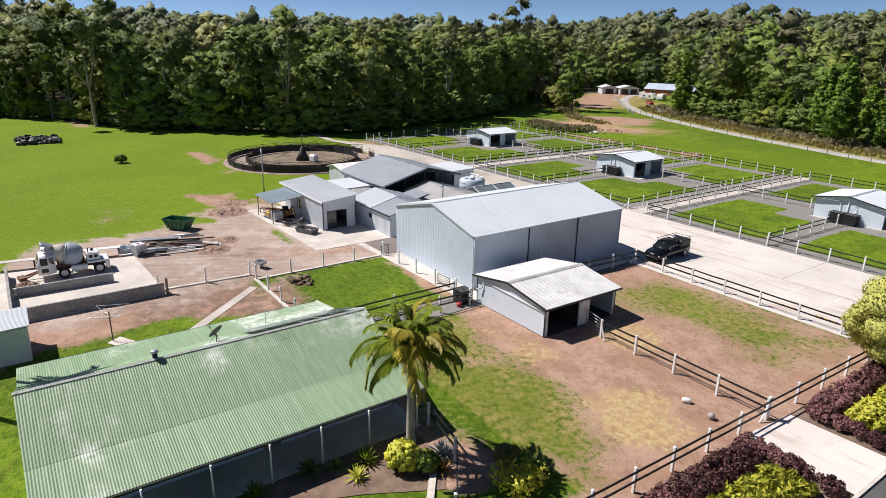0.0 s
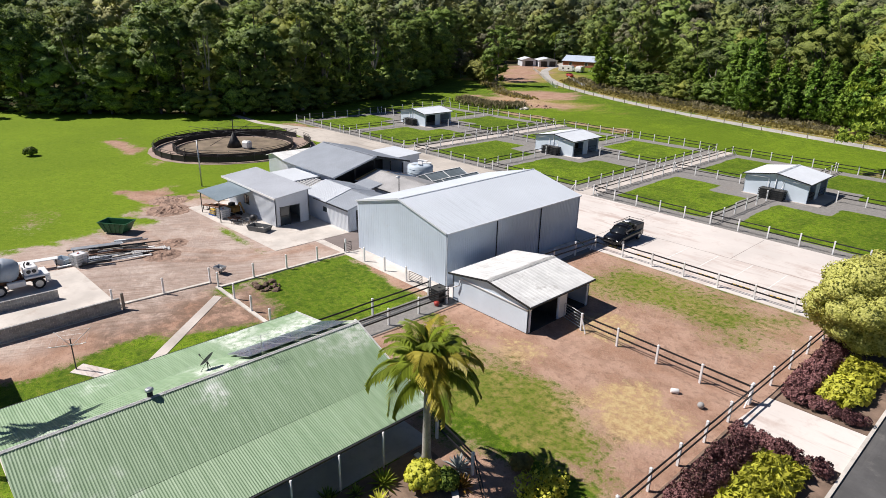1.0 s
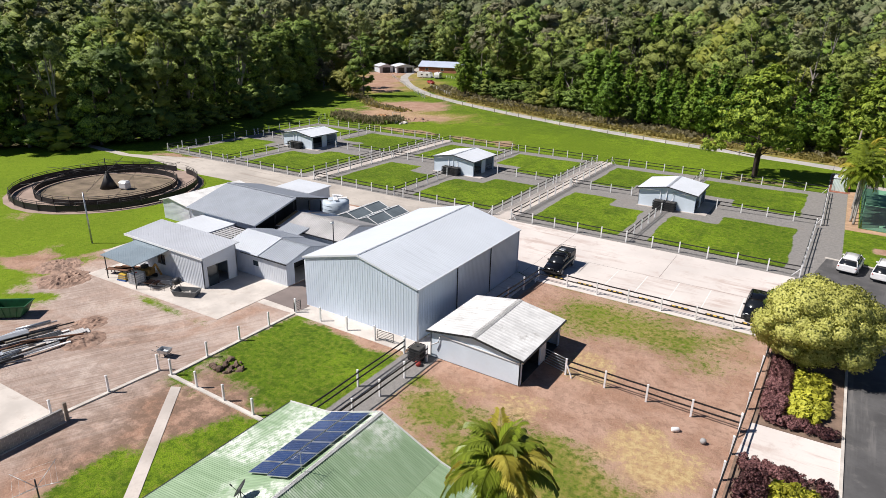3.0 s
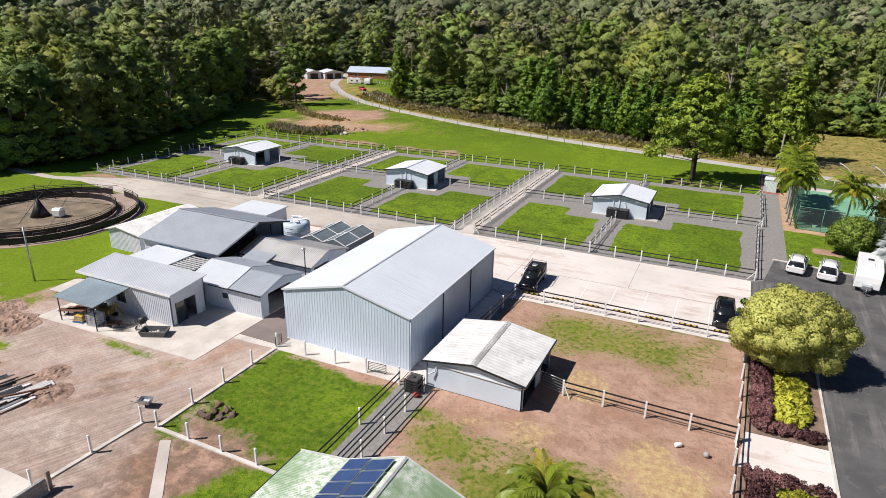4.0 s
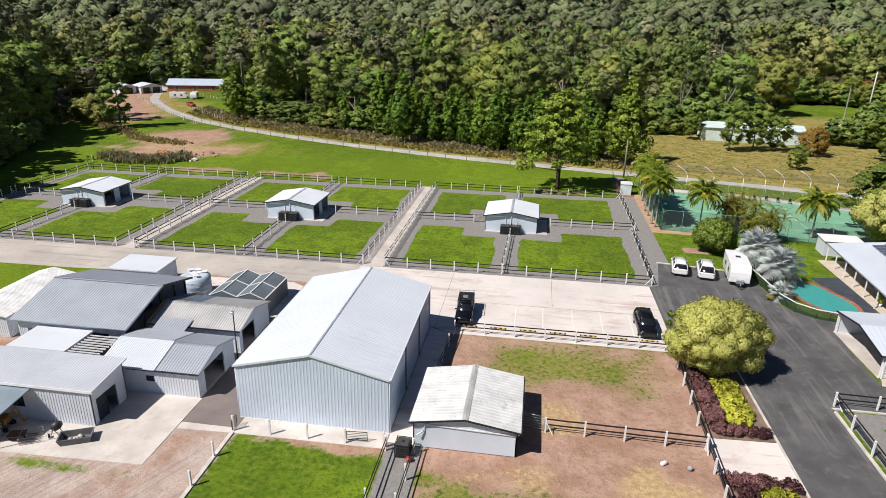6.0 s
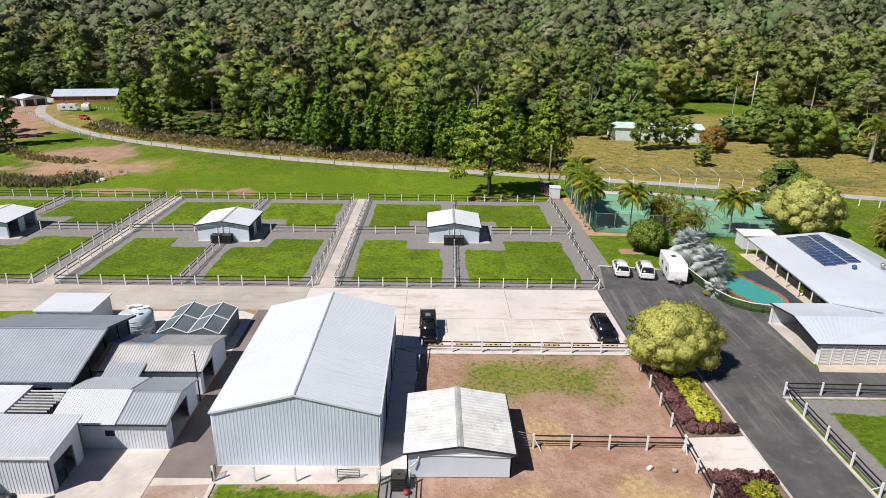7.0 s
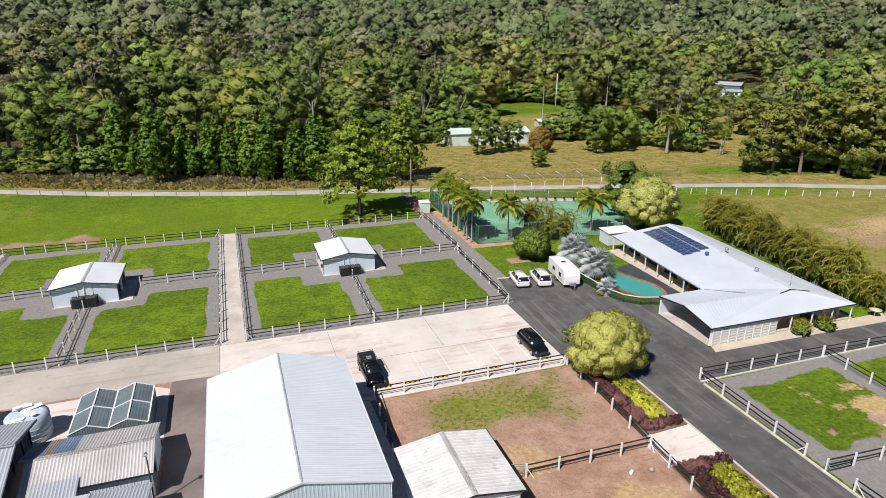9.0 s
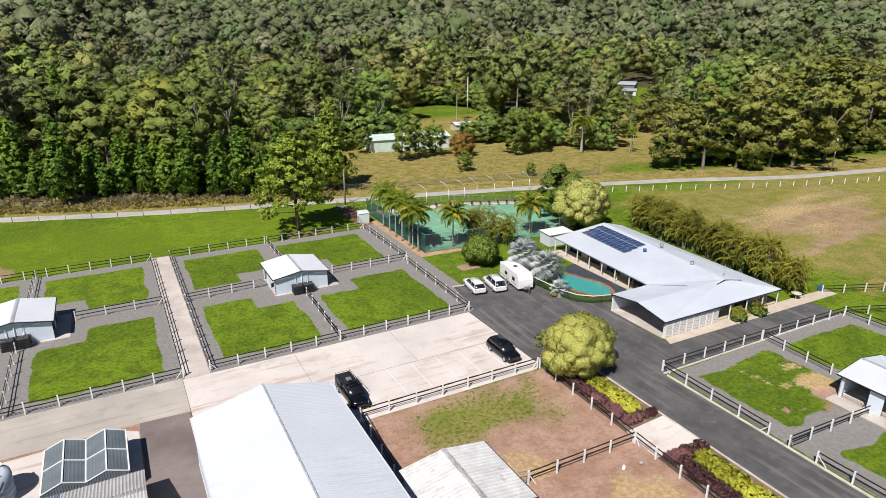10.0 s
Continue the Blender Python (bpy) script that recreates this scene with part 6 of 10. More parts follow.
def homestead():
    """The long white-roofed house with its veranda, carport wing and hip."""
    b = thing("homestead", "long low house with white roof, veranda and carport wing", "house")
    ez = 2.5
    NW, NE = (25.9, 14.3, ez), (41.6, 14.0, ez)
    W2 = (24.3, -9.3, ez)
    SE = (40.0, -19.4, ez)
    SW = (17.2, -19.2, ez)
    CW = (17.4, -9.4, ez)
    RN, RS = (37.3, 14.2, 3.6), (33.6, -14.8, 3.6)
    AP = (17.3, -14.2, 3.25)
    RJ = (28.2, -14.4, 3.27)
    roof(b, (NW, W2, RS, RN), M_roof_home, 0.3, 0.012)
    roof(b, (SE, NE, RN, RS), M_roof_home, 0.3, 0.012)
    roof(b, (SW, SE, RS, RJ), M_roof_home, 0.3, 0.012)
    roof(b, (SW, (23, -19.23, ez), RJ, AP), M_roof_home, 0.3, 0.012)
    roof(b, (W2, CW, AP, RJ), M_roof_home, 0.3, 0.012)
    roof(b, (W2, (24.3, -9.35, ez), RJ, RS), M_roof_home, 0.3, 0.012)
    for a, c, m in ((CW, AP, M_dark), (AP, SW, M_dark), (NW, NE, M_white)):
        bm = bmnew()
        beam(bm, Vector(a) + Vector((-.05, 0, -.05)), Vector(c) + Vector((-.05, 0, -.05)), 0.06, 0.18)
        part("fascia", bm, m, b)
    for a, c in ((SW, SE), (SE, NE), (NW, W2)):
        gutter(b, Vector(a) + Vector((0, 0, -.05)), Vector(c) + Vector((0, 0, -.05)), M_dark if a is SW else M_galv, 0.08)
    bm = bmnew()
    beam(bm, Vector(RJ) + Vector((0, -1.4, -.22)), Vector(RS) + Vector((-.3, -.3, .06)), 0.16, 0.05)
    beam(bm, Vector(RS) + Vector((-.3, -.3, .06)), (36.2, -15.6, 3.25), 0.14, 0.05)
    part("valley_flashing", bm, M_dark, b, "dark valley flashing")
    bm = bmnew()
    beam(bm, Vector(W2) + Vector((.2, -.2, .06)), Vector(RJ) + Vector((-.6, 1.0, -.02)), 0.12, 0.04)
    part("valley_flashing", bm, M_galv, b)
    # walls of the main wing, set back behind the veranda
    for p0, p1, tops, holes in (((28.6, 13.6), (27.2, -9.0), [(0, 2.5), (22.6, 2.5)], [(1, 4, 0.05, 2.1), (6, 9, 0.05, 2.1), (11, 14, 0.05, 2.1), (16, 19.5, 0.05, 2.1)]),
                                ((39.2, -18.0), (41.0, 13.6), [(0, 2.5), (31.6, 2.5)], ()),
                                ((41.0, 13.6), (28.6, 13.6), [(0, 2.5), (4, 3.4), (12.4, 2.7)], ()),
                                ((27.6, -17.0), (39.2, -17.0), [(0, 2.55), (11.6, 2.55)], [(1.5, 3.5, 0.9, 2.1), (6, 8.5, 0.05, 2.1)]),
                                ((27.2, -9.0), (27.6, -18.6), [(0, 2.7), (9.6, 2.6)], ())):
        wall(b, p0, p1, 0, tops, M_beige_wall, holes, rib=False)
    for s in (1, 6, 11, 16):
        ya, yb = 13.6 - s, 13.6 - s - 3
        xa_ = 28.55 - s * 1.4 / 22.6
        bm = bmnew()
        beam(bm, (xa_ - 0.02, ya, 1.08), (xa_ - 0.2, yb, 1.08), 0.03, 2.1)
        g = part("window", bm, M_window, b, "dark glazed veranda doors")
        for f in (0, 0.5, 1):
            bm = bmnew()
            beam(bm, (xa_ - 0.06 - .18 * f, ya + (yb - ya) * f, 0.05), (xa_ - 0.06 - .18 * f, ya + (yb - ya) * f, 2.1), 0.06)
            part("window_frame", bm, M_dark, g)
    for (xw0, xw1, z0, z1) in ((29.1, 31.1, .9, 2.1), (33.6, 36.1, .05, 2.1)):
        bm = bmnew()
        box(bm, xw0, xw1, -16.99, -16.95, z0, z1)
        part("window", bm, M_window, b)
    for i in range(8):
        f = i / 7
        bm = bmnew()
        box(bm, 25.95 - 1.5 * f, 26.07 - 1.5 * f, 13.8 - 22.4 * f, 13.92 - 22.4 * f, 0, 2.45)
        part("veranda_post", bm, M_white, b)
    for x in (29.6, 33.0, 36.4, 39.7):
        bm = bmnew()
        box(bm, x, x + .12, -19.2, -19.08, 0, 2.45)
        part("veranda_post", bm, M_white, b)
    bars(b, "veranda_floor", M_beige, [(25.0, 41.0, -18.6, 14.0, -.1, .06)], "pale veranda paving")
    # carport wing
    for y in (-9.6, -18.9):
        bm = bmnew()
        box(bm, 17.6, 17.8, y, y + .2, 0, 2.5)
        part("carport_post", bm, M_white, b)
    wall(b, (24.9, -9.5), (17.9, -9.5), 0, [(0, 2.5), (7, 2.5)], M_wall_white, rib=False)
    # dark sheet at the back, added for the shade under the carport
    bars(b, "carport_shade_wall", M_shade, [(25.6, 25.7, -18.8, -9.4, 0, 2.6)])
    bars(b, "carport_floor", M_conc_lane, [(17.5, 27.2, -18.9, -9.4, -.1, .05)])
    for i in range(8):
        xw = 17.75 + i * 1.24
        bm = bmnew()
        box(bm, xw, xw + 1.16, -19.02, -18.98, 0.08, 2.3)
        k = part("lattice_panel", bm, M_lattice, b, "white lattice screen")
        bm = bmnew()
        box(bm, xw - .05, xw + .03, -19.08, -18.96, 0, 2.4)
        part("lattice_post", bm, M_white, k)
        bm = bmnew()
        for j in range(6):
            beam(bm, (xw + .02, -19.04, .12 + j * .36), (xw + 1.14, -19.04, .34 + j * .36), 0.015, 0.05)
            beam(bm, (xw + 1.14, -19.04, .12 + j * .36), (xw + .02, -19.04, .34 + j * .36), 0.015, 0.05)
        part("lattice_slats", bm, M_kerb, k)
    # roof vents and the turbine ventilator
    for x, y, k in ((36.0, -0.8, 0), (34.2, -8.5, 0), (32.6, -0.5, 1)):
        zz = 2.5 + (x - 25.4) * 0.098
        bm = bmnew()
        tube(bm, [(x, y, zz - .05), (x, y, zz + .28)], 0.14, 10)
        tube(bm, [(x, y, zz + .28), (x, y, zz + .42), (x, y, zz + .62), (x, y, zz + .74)], [0.2, 0.3, 0.3, 0.12] if k else [0.26, 0.28, 0.28, 0.24], 12)
        part("turbine_vent" if k else "roof_vent", bm, M_blue if k else M_galv, b)
    bm = bmnew()
    tube(bm, [(34.4, -14.0, 3.5), (34.4, -14.0, 5.4)], 0.025, 6)
    for zz in (4.9, 5.2, 5.35):
        tube(bm, [(34.0, -14.2, zz), (34.8, -13.8, zz)], 0.012, 4)
    part("aerial", bm, M_galv, b)
    arr = thing("solar_array", "two rows of blue solar panels on the white roof", "solar panels")
    for row, (xc, n, ys_) in enumerate(((35.0, 11, 12.6), (33.2, 11, 12.4), (31.6, 11, 12.2))):
        for i in range(n):
            y = ys_ - i * 1.06 + (0 if row < 2 else 0)
            x = xc - (12.6 - y) * 0.09
            xe_ = 25.9 - (14.3 - y) * 0.068
            xr_ = 37.3 - (14.2 - y) * 0.1276
            z = ez + (x - xe_) / (xr_ - xe_) * 1.1 + 0.12
            solar_panel(arr, (x, y, z), math.degrees(math.atan(1.1 / (xr_ - xe_))), 1.6, 1.0, rz=-5.2)


M_beige_wall = surface("cream_render", (0.55, 0.48, 0.40), 0.8, 0.0, 0.1, 0.5, 5.0)
homestead()

# ---------------------------------------------------------------- plants
RNG = np.random.default_rng(7)


def leaf_cloud(rng, blobs, n, size, jitter=(0.8, 1.05), up=0.35, rag=0.24, long=1.0, own=0.5, scat=0.16):
    """Bent leaf clumps scattered over and inside a set of lumps (x, y, z, rx, ry, rz)."""
    B = np.asarray(blobs, dtype=float)
    wgt = (B[:, 3] * B[:, 4] + B[:, 4] * B[:, 5] + B[:, 3] * B[:, 5])
    k = rng.choice(len(B), n, p=wgt / wgt.sum())
    d = rng.normal(size=(n, 3))
    d[:, 2] += up * np.abs(d[:, 2])
    d /= np.linalg.norm(d, axis=1)[:, None]
    r = rng.uniform(*jitter, n)
    c = B[k, :3] + d * B[k, 3:] * r[:, None]
    nrm = d / B[k, 3:]
    nrm /= np.linalg.norm(nrm, axis=1)[:, None]
    mid = (B[:, :3] * wgt[:, None]).sum(0) / wgt.sum()
    out = c - mid
    out /= np.linalg.norm(out, axis=1)[:, None] + 1e-6
    lit = own * nrm + (1 - own) * out + scat * rng.normal(size=(n, 3))
    lit /= np.linalg.norm(lit, axis=1)[:, None]
    nrm += rag * rng.normal(size=(n, 3))
    nrm /= np.linalg.norm(nrm, axis=1)[:, None]
    t = np.cross(nrm, rng.normal(size=(n, 3)))
    t /= np.linalg.norm(t, axis=1)[:, None]
    b = np.cross(nrm, t)
    s = size * rng.uniform(0.55, 1.35, n)
    a1, a2 = rng.uniform(0.35, 0.65, (2, n))
    dip = -0.28 * s[:, None] * nrm
    v = np.stack([c + t * (s * a1 * long)[:, None] + dip * 0.6, c + b * (s * a2)[:, None], c - t * (s * 0.5 * long)[:, None] + dip, c - b * (s * 0.5 * a1 / 0.5)[:, None] + dip * 0.3], 1).reshape(-1, 3)
    q = np.arange(n * 4).reshape(n, 4)
    return v, q, np.repeat(lit, 4, 0)


def limb_arrays(paths, seg=5):
    """Tapered limbs: each path is a list of (x, y, z, r)."""
    V, Q = [], []
    base = 0
    for path in paths:
        P = np.asarray(path, dtype=float)
        for i in range(len(P)):
            d = P[min(i + 1, len(P) - 1), :3] - P[max(i - 1, 0), :3]
            d /= np.linalg.norm(d) + 1e-9
            s = np.cross(d, (0.31, 0.87, 0.1) if abs(d[2]) > 0.6 else (0, 0, 1.0))
            s /= np.linalg.norm(s)
            t = np.cross(d, s)
            for j in range(seg):
                a = 2 * math.pi * j / seg
                V.append(P[i, :3] + (s * math.cos(a) + t * math.sin(a)) * P[i, 3])
        for i in range(len(P) - 1):
            for j in range(seg):
                Q.append((base + i * seg + j, base + i * seg + (j + 1) % seg, base + (i + 1) * seg + (j + 1) % seg, base + (i + 1) * seg + j))
        base += len(P) * seg
    return np.array(V), np.array(Q)


def dome(rng, H, R, n, low, wide, flat_top, skirt=0.0, rough=.3):
    """Lumps over a rounded, uneven crown."""
    blobs = []
    hz = H * (1 - low) * 0.5
    zc = H * (1 + low) * 0.5
    bulge = rng.uniform(0, 6.28)
    for i in range(n):
        u = 1.0 - (1.0 + wide) * (i + 0.5) / n
        az = i * 2.39996 + rng.uniform(-.5, .5)
        k = math.sqrt(max(0.0, 1 - u * u)) ** flat_top
        if u < 0:
            k = max(k, skirt)
        rr = rng.uniform(1 - rough * 1.6, 1.0) * (.82 + .18 * math.cos(az - bulge))
        r = R * rng.uniform(.24, .42)
        blobs.append((math.cos(az) * k * R * rr, math.sin(az) * k * R * rr, zc + u * hz * rng.uniform(1 - rough * 1.3, 1.02), r, r * rng.uniform(.85, 1.15), min(r * rng.uniform(.55, .85), hz * .6)))
    return blobs


def euc_plan(rng, H, R, low=0.36):
    """Lumps and limbs of an open gum tree: a pale stem that forks into a few boughs, each with a crown of its own."""
    lean = rng.normal(0, 0.03, 2) * H
    fork = np.array([lean[0] * .4, lean[1] * .4, H * rng.uniform(.26, .4)])
    limbs = [[(0, 0, -0.3, H * 0.017 + 0.06), (lean[0] * .2, lean[1] * .2, H * .18, H * 0.013 + 0.04), (*fork, H * .011 + .03)]]
    blobs = []
    m = int(rng.integers(3, 6))
    for j in range(m):
        az = j * 6.283 / m + rng.uniform(-.5, .5)
        out = R * rng.uniform(.32, .62) * (0 if j == 0 else 1)
        tip = np.array([lean[0] + math.cos(az) * out, lean[1] + math.sin(az) * out, H * (rng.uniform(.88, .96) if j == 0 else rng.uniform(.62, .9))])
        mid = fork * .45 + tip * .55 + np.array([math.cos(az) * out * .2, math.sin(az) * out * .2, -H * .02])
        limbs.append([(*fork, H * .008 + .03), (*mid, H * .006 + .02), (*tip, .03)])
        for i in range(int(rng.integers(5, 9))):
            a2, u = rng.uniform(0, 6.283), rng.uniform(-.95, .65)
            rr = R * rng.uniform(.14, .52) * math.sqrt(1 - .7 * max(u, 0) ** 2)
            r = R * rng.uniform(.15, .29)
            c = tip + np.array([math.cos(a2) * rr, math.sin(a2) * rr, u * H * .15])
            c[2] = max(c[2], H * low)
            blobs.append((*c, r, r * rng.uniform(.85, 1.15), r * rng.uniform(.5, .75)))
            if i % 3 == 0:
                limbs.append([(*mid, H * .0035 + .02), (*(mid * .4 + c * .6 + (0, 0, -.3)), .04), (*c, .02)])
    return blobs, limbs


def dome_plan(rng, H, R):
    """A broad, full gum with a rounded, billowing crown."""
    blobs = dome(rng, H, R, int(rng.integers(22, 28)), .2, .8, .8, .55, .13)
    limbs = [[(0, 0, -.3, H * .018 + .06), (.2, .1, H * .3, H * .014 + .04), (0, 0, H * .75, .06)]]
    for bl in blobs[::3]:
        c = np.array(bl[:3])
        s_ = np.array([.15, .08, max(H * .2, c[2] - H * .3)])
        limbs.append([(*s_, H * .006 + .03), (*(s_ * .4 + c * .6), H * .004 + .02), (*c, .02)])
    return blobs, limbs


def rain_plan(rng, H, R):
    """A dense tree, leafy almost to the ground."""
    limbs = [[(0, 0, -.3, .28), (0.2, 0.1, H * .4, .2), (0, 0, H * .8, .06)]]
    blobs = dome(rng, H, R, int(rng.integers(26, 34)), .03, .92, .7, .75, .26)
    return blobs, limbs


def pine_plan(rng, H, R, bare=0.1):
    """Whorls of boughs that shorten to an uneven top."""
    blobs, limbs = [], [[(0, 0, -.3, H * .012 + .08), (0, 0, H * .5, H * .008 + .04), (0, 0, H * .97, .03)]]
    n = int(H * .9) + 5
    for i in range(n):
        f = bare + (1 - bare) * (i + rng.uniform(-.25, .25)) / (n - .6)
        prof = max(0.0, 1 - f) ** 0.72 * (.95 if f > bare + .1 else .7) + .05
        for j in range(4 if f < .8 else 3):
            ang = i * 1.1 + j * 6.283 / (4 if f < .8 else 3) + rng.uniform(-.4, .4)
            L = R * prof * rng.uniform(.6, 1.08)
            zb = H * f * .96
            limbs.append([(0, 0, zb - .3, .05), (math.cos(ang) * L, math.sin(ang) * L, zb + L * .22, .015)])
            for g in ((.5, .95) if prof > .3 else (.8,)):
                r = R * (.13 + .12 * prof) * rng.uniform(.8, 1.2)
                blobs.append((math.cos(ang) * L * g, math.sin(ang) * L * g, zb + L * .22 * g, r, r, r * rng.uniform(.55, .8)))
    blobs.append((0, 0, H * .97, R * .1, R * .1, R * .16))
    return blobs, limbs


def gum_plan(rng, H, R):
    """An old gum with boughs that hang low."""
    blobs, limbs = euc_plan(rng, H, R, .16)
    return blobs + [(*(np.array(b[:3]) * (1.05, 1.05, .66)), *b[3:]) for b in blobs[::2]] + [(*(np.array(b[:3]) * (1.1, 1.1, .36)), *b[3:]) for b in blobs[1::2]], limbs


def spread_plan(rng, H, R):
    """A spreading pine: two bare stems under layered, open foliage."""
    blobs, limbs = [], []
    for k in (-1, 1):
        limbs.append([(k * .3, 0, -.3, .3), (k * .5, .1, H * .35, .24), (k * .9, 0, H * .85, .06)])
    for i in range(58):
        f = (i + .5) / 58
        z = H * (.23 + .74 * f)
        reach = R * (1 - .82 * f ** 1.9) * (.78 + .3 * math.sin(f * 17 + i % 3))
        az = i * 2.39996
        sp = reach * rng.uniform(.5, 1.08)
        r = R * rng.uniform(.15, .25)
        blobs.append((math.cos(az) * sp, math.sin(az) * sp, z + sp * .1, r * 1.2, r * 1.2, r * .6))
        limbs.append([(math.copysign(.5, math.cos(az)), 0, z - .8, .08), (math.cos(az) * sp, math.sin(az) * sp, z - .1 + sp * .1, .02)])
    return blobs, limbs


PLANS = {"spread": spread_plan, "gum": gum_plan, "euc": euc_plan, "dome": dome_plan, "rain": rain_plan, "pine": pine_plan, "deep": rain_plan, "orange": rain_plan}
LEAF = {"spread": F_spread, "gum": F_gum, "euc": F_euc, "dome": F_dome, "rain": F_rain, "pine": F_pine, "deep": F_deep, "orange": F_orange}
# sprays on each lump, how flat a spray is, how long a leaf clump is, how full the inside of a lump
HABIT = {"spread": (6, .55, 1.7, .3), "gum": (13, .6, 1.3, .8), "euc": (13, .6, 1.3, .76), "dome": (14, .65, 1.2, .88), "rain": (14, .7, 1.2, .88), "pine": (4, .7, 1.9, .45), "deep": (14, .7, 1.2, .86), "orange": (12, .7, 1.2, .72)}
OCTA_V = np.array([(1, 0, 0), (0, 1, 0), (-1, 0, 0), (0, -1, 0), (0, 0, 1), (0, 0, -1)], dtype=float)
OCTA_T = np.array([(0, 1, 4), (1, 2, 4), (2, 3, 4), (3, 0, 4), (1, 0, 5), (2, 1, 5), (3, 2, 5), (0, 3, 5)])


def crown_leaves(rng, lumps, n, size, habit):
    """Small leaf clumps gathered in sprays, the sprays round lumps; a dense core inside each lump."""
    per, flat_, long, core = habit
    B = np.asarray(lumps, dtype=float)
    wgt = (B[:, 3] * B[:, 4] + B[:, 4] * B[:, 5] + B[:, 3] * B[:, 5])
    mid = (B[:, :3] * wgt[:, None]).sum(0) / wgt.sum()
    S = len(B) * per
    k = np.repeat(np.arange(len(B)), per)
    d = rng.normal(size=(S, 3))
    d[:, 2] += .45 * np.abs(d[:, 2])
    d /= np.linalg.norm(d, axis=1)[:, None]
    c = B[k, :3] + d * B[k, 3:] * rng.uniform(.66, 1.06, (S, 1))
    sr = B[k, 3] * rng.uniform(.26, .46, S) * (7 / max(per, 7)) ** .5
    out = c - mid
    out /= np.linalg.norm(out, axis=1)[:, None] + 1e-6
    p = sr ** 2
    j = rng.choice(S, n, p=p / p.sum())
    e = rng.normal(size=(n, 3))
    e[:, 2] += .3 * np.abs(e[:, 2])
    e /= np.linalg.norm(e, axis=1)[:, None]
    pos = c[j] + e * np.stack([sr[j], sr[j], sr[j] * flat_], 1) * rng.uniform(.5, 1.1, (n, 1))
    lit = .26 * e + .35 * d[j] + .9 * out[j] + .2 * rng.normal(size=(n, 3)) + (0, 0, .3)
    lit /= np.linalg.norm(lit, axis=1)[:, None]
    nrm = lit + .3 * rng.normal(size=(n, 3))
    nrm /= np.linalg.norm(nrm, axis=1)[:, None]
    t = np.cross(nrm, rng.normal(size=(n, 3)))
    t /= np.linalg.norm(t, axis=1)[:, None]
    b = np.cross(nrm, t)
    sz = size * rng.uniform(.6, 1.4, n)
    a = (sz * long * .62)[:, None]
    w = (sz * rng.uniform(.36, .6, n))[:, None]
    tail = pos - t * a * .7 - nrm * (sz * .12)[:, None]
    v = np.stack([pos + t * a, tail + b * w, tail - b * w], 1).reshape(-1, 3)
    tris = np.arange(n * 3).reshape(n, 3)
    nn = np.repeat(lit, 3, 0)
    if core > 0:
        m = len(B)
        cv = (B[:, None, :3] + OCTA_V[None] * B[:, None, 3:] * core * rng.uniform(.72, 1.22, (m, 6, 1))).reshape(-1, 3)
        ct = (OCTA_T[None] + 6 * np.arange(m)[:, None, None]).reshape(-1, 3) + len(v)
        cn = cv - mid
        cn = np.tile(OCTA_V, (m, 1)) * .6 + .5 * cn / (np.linalg.norm(cn, axis=1)[:, None] + 1e-6) + (0, 0, .1)
        v, tris, nn = np.concatenate([v, cv]), np.concatenate([tris, ct]), np.concatenate([nn, cn / np.linalg.norm(cn, axis=1)[:, None]])
    return v, tris, nn


def make_protos(kind, count, H, R, leaves, size, limbs=6, thin=1):
    """thin: for trees farther off, only every so many lumps, made larger."""
    out = []
    per, flat_, long, core = HABIT[kind]
    for i in range(count):
        bl, li = PLANS[kind](RNG, H * RNG.uniform(.92, 1.08), R * RNG.uniform(.85, 1.15))
        bl = [(*b[:3], *(r * (1 + .24 * (thin - 1)) for r in b[3:])) for b in bl[::thin]]
        out.append((crown_leaves(RNG, bl, leaves, size, (per, flat_, long, min(core * (1 + .04 * (thin - 1)), 1.0))), limb_arrays(li[:limbs], 4)))
    return out


# ---- the woods: leaf clumps in four sizes, all in a few big meshes
def road_y(x):
    return np.interp(x, [p[0] for p in NORTH_ROAD], [p[1] for p in NORTH_ROAD])


def wooded(x, y):
    d = np.hypot(x + 15, y + 70)
    west = x < np.interp(y, EDGE_Y, EDGE_X) - 1.5
    lane = np.minimum(seg_d(x, y, [(-126, 114), (-147, 133), (-172, 164)]) - 25, np.hypot(x + 168, y - 182) - 25)
    north = y - road_y(x)
    mid = (x > -125) & (x <= 4) & (north > 27)
    ne = (x > 4) & (x < 66) & (y > 124 + 0.12 * x)
    e = (x >= 66) & (y > np.interp(x, [66, 90, 100, 112, 160, 260], [118, 106, 84, 54, 46, 30]))
    far = (d > 330) & (y > -30)
    nw = (x <= -120) & (y >= 165) & (lane > 0) & (x > np.interp(y, EDGE_Y, EDGE_X) - 1.5)
    return (west | ((mid | ne | e | nw | far))) & (lane > 0) & (clearing(x, y) > 0)


def scatter(step, dmin, dmax):
    xs = np.arange(-1100, 1100, step)
    ys = np.arange(-90, 1250, step)
    X, Y = np.meshgrid(xs, ys)
    X = X.ravel() + RNG.uniform(-.45, .45, X.size) * step
    Y = Y.ravel() + RNG.uniform(-.45, .45, Y.size) * step
    d = np.hypot(X + 15, Y + 70)
    a = np.degrees(np.arctan2(Y + 70, X + 15))
    keep = (d >= dmin) & (d < dmax) & (a > 14) & (a < 186) & wooded(X, Y)
    return X[keep], Y[keep]


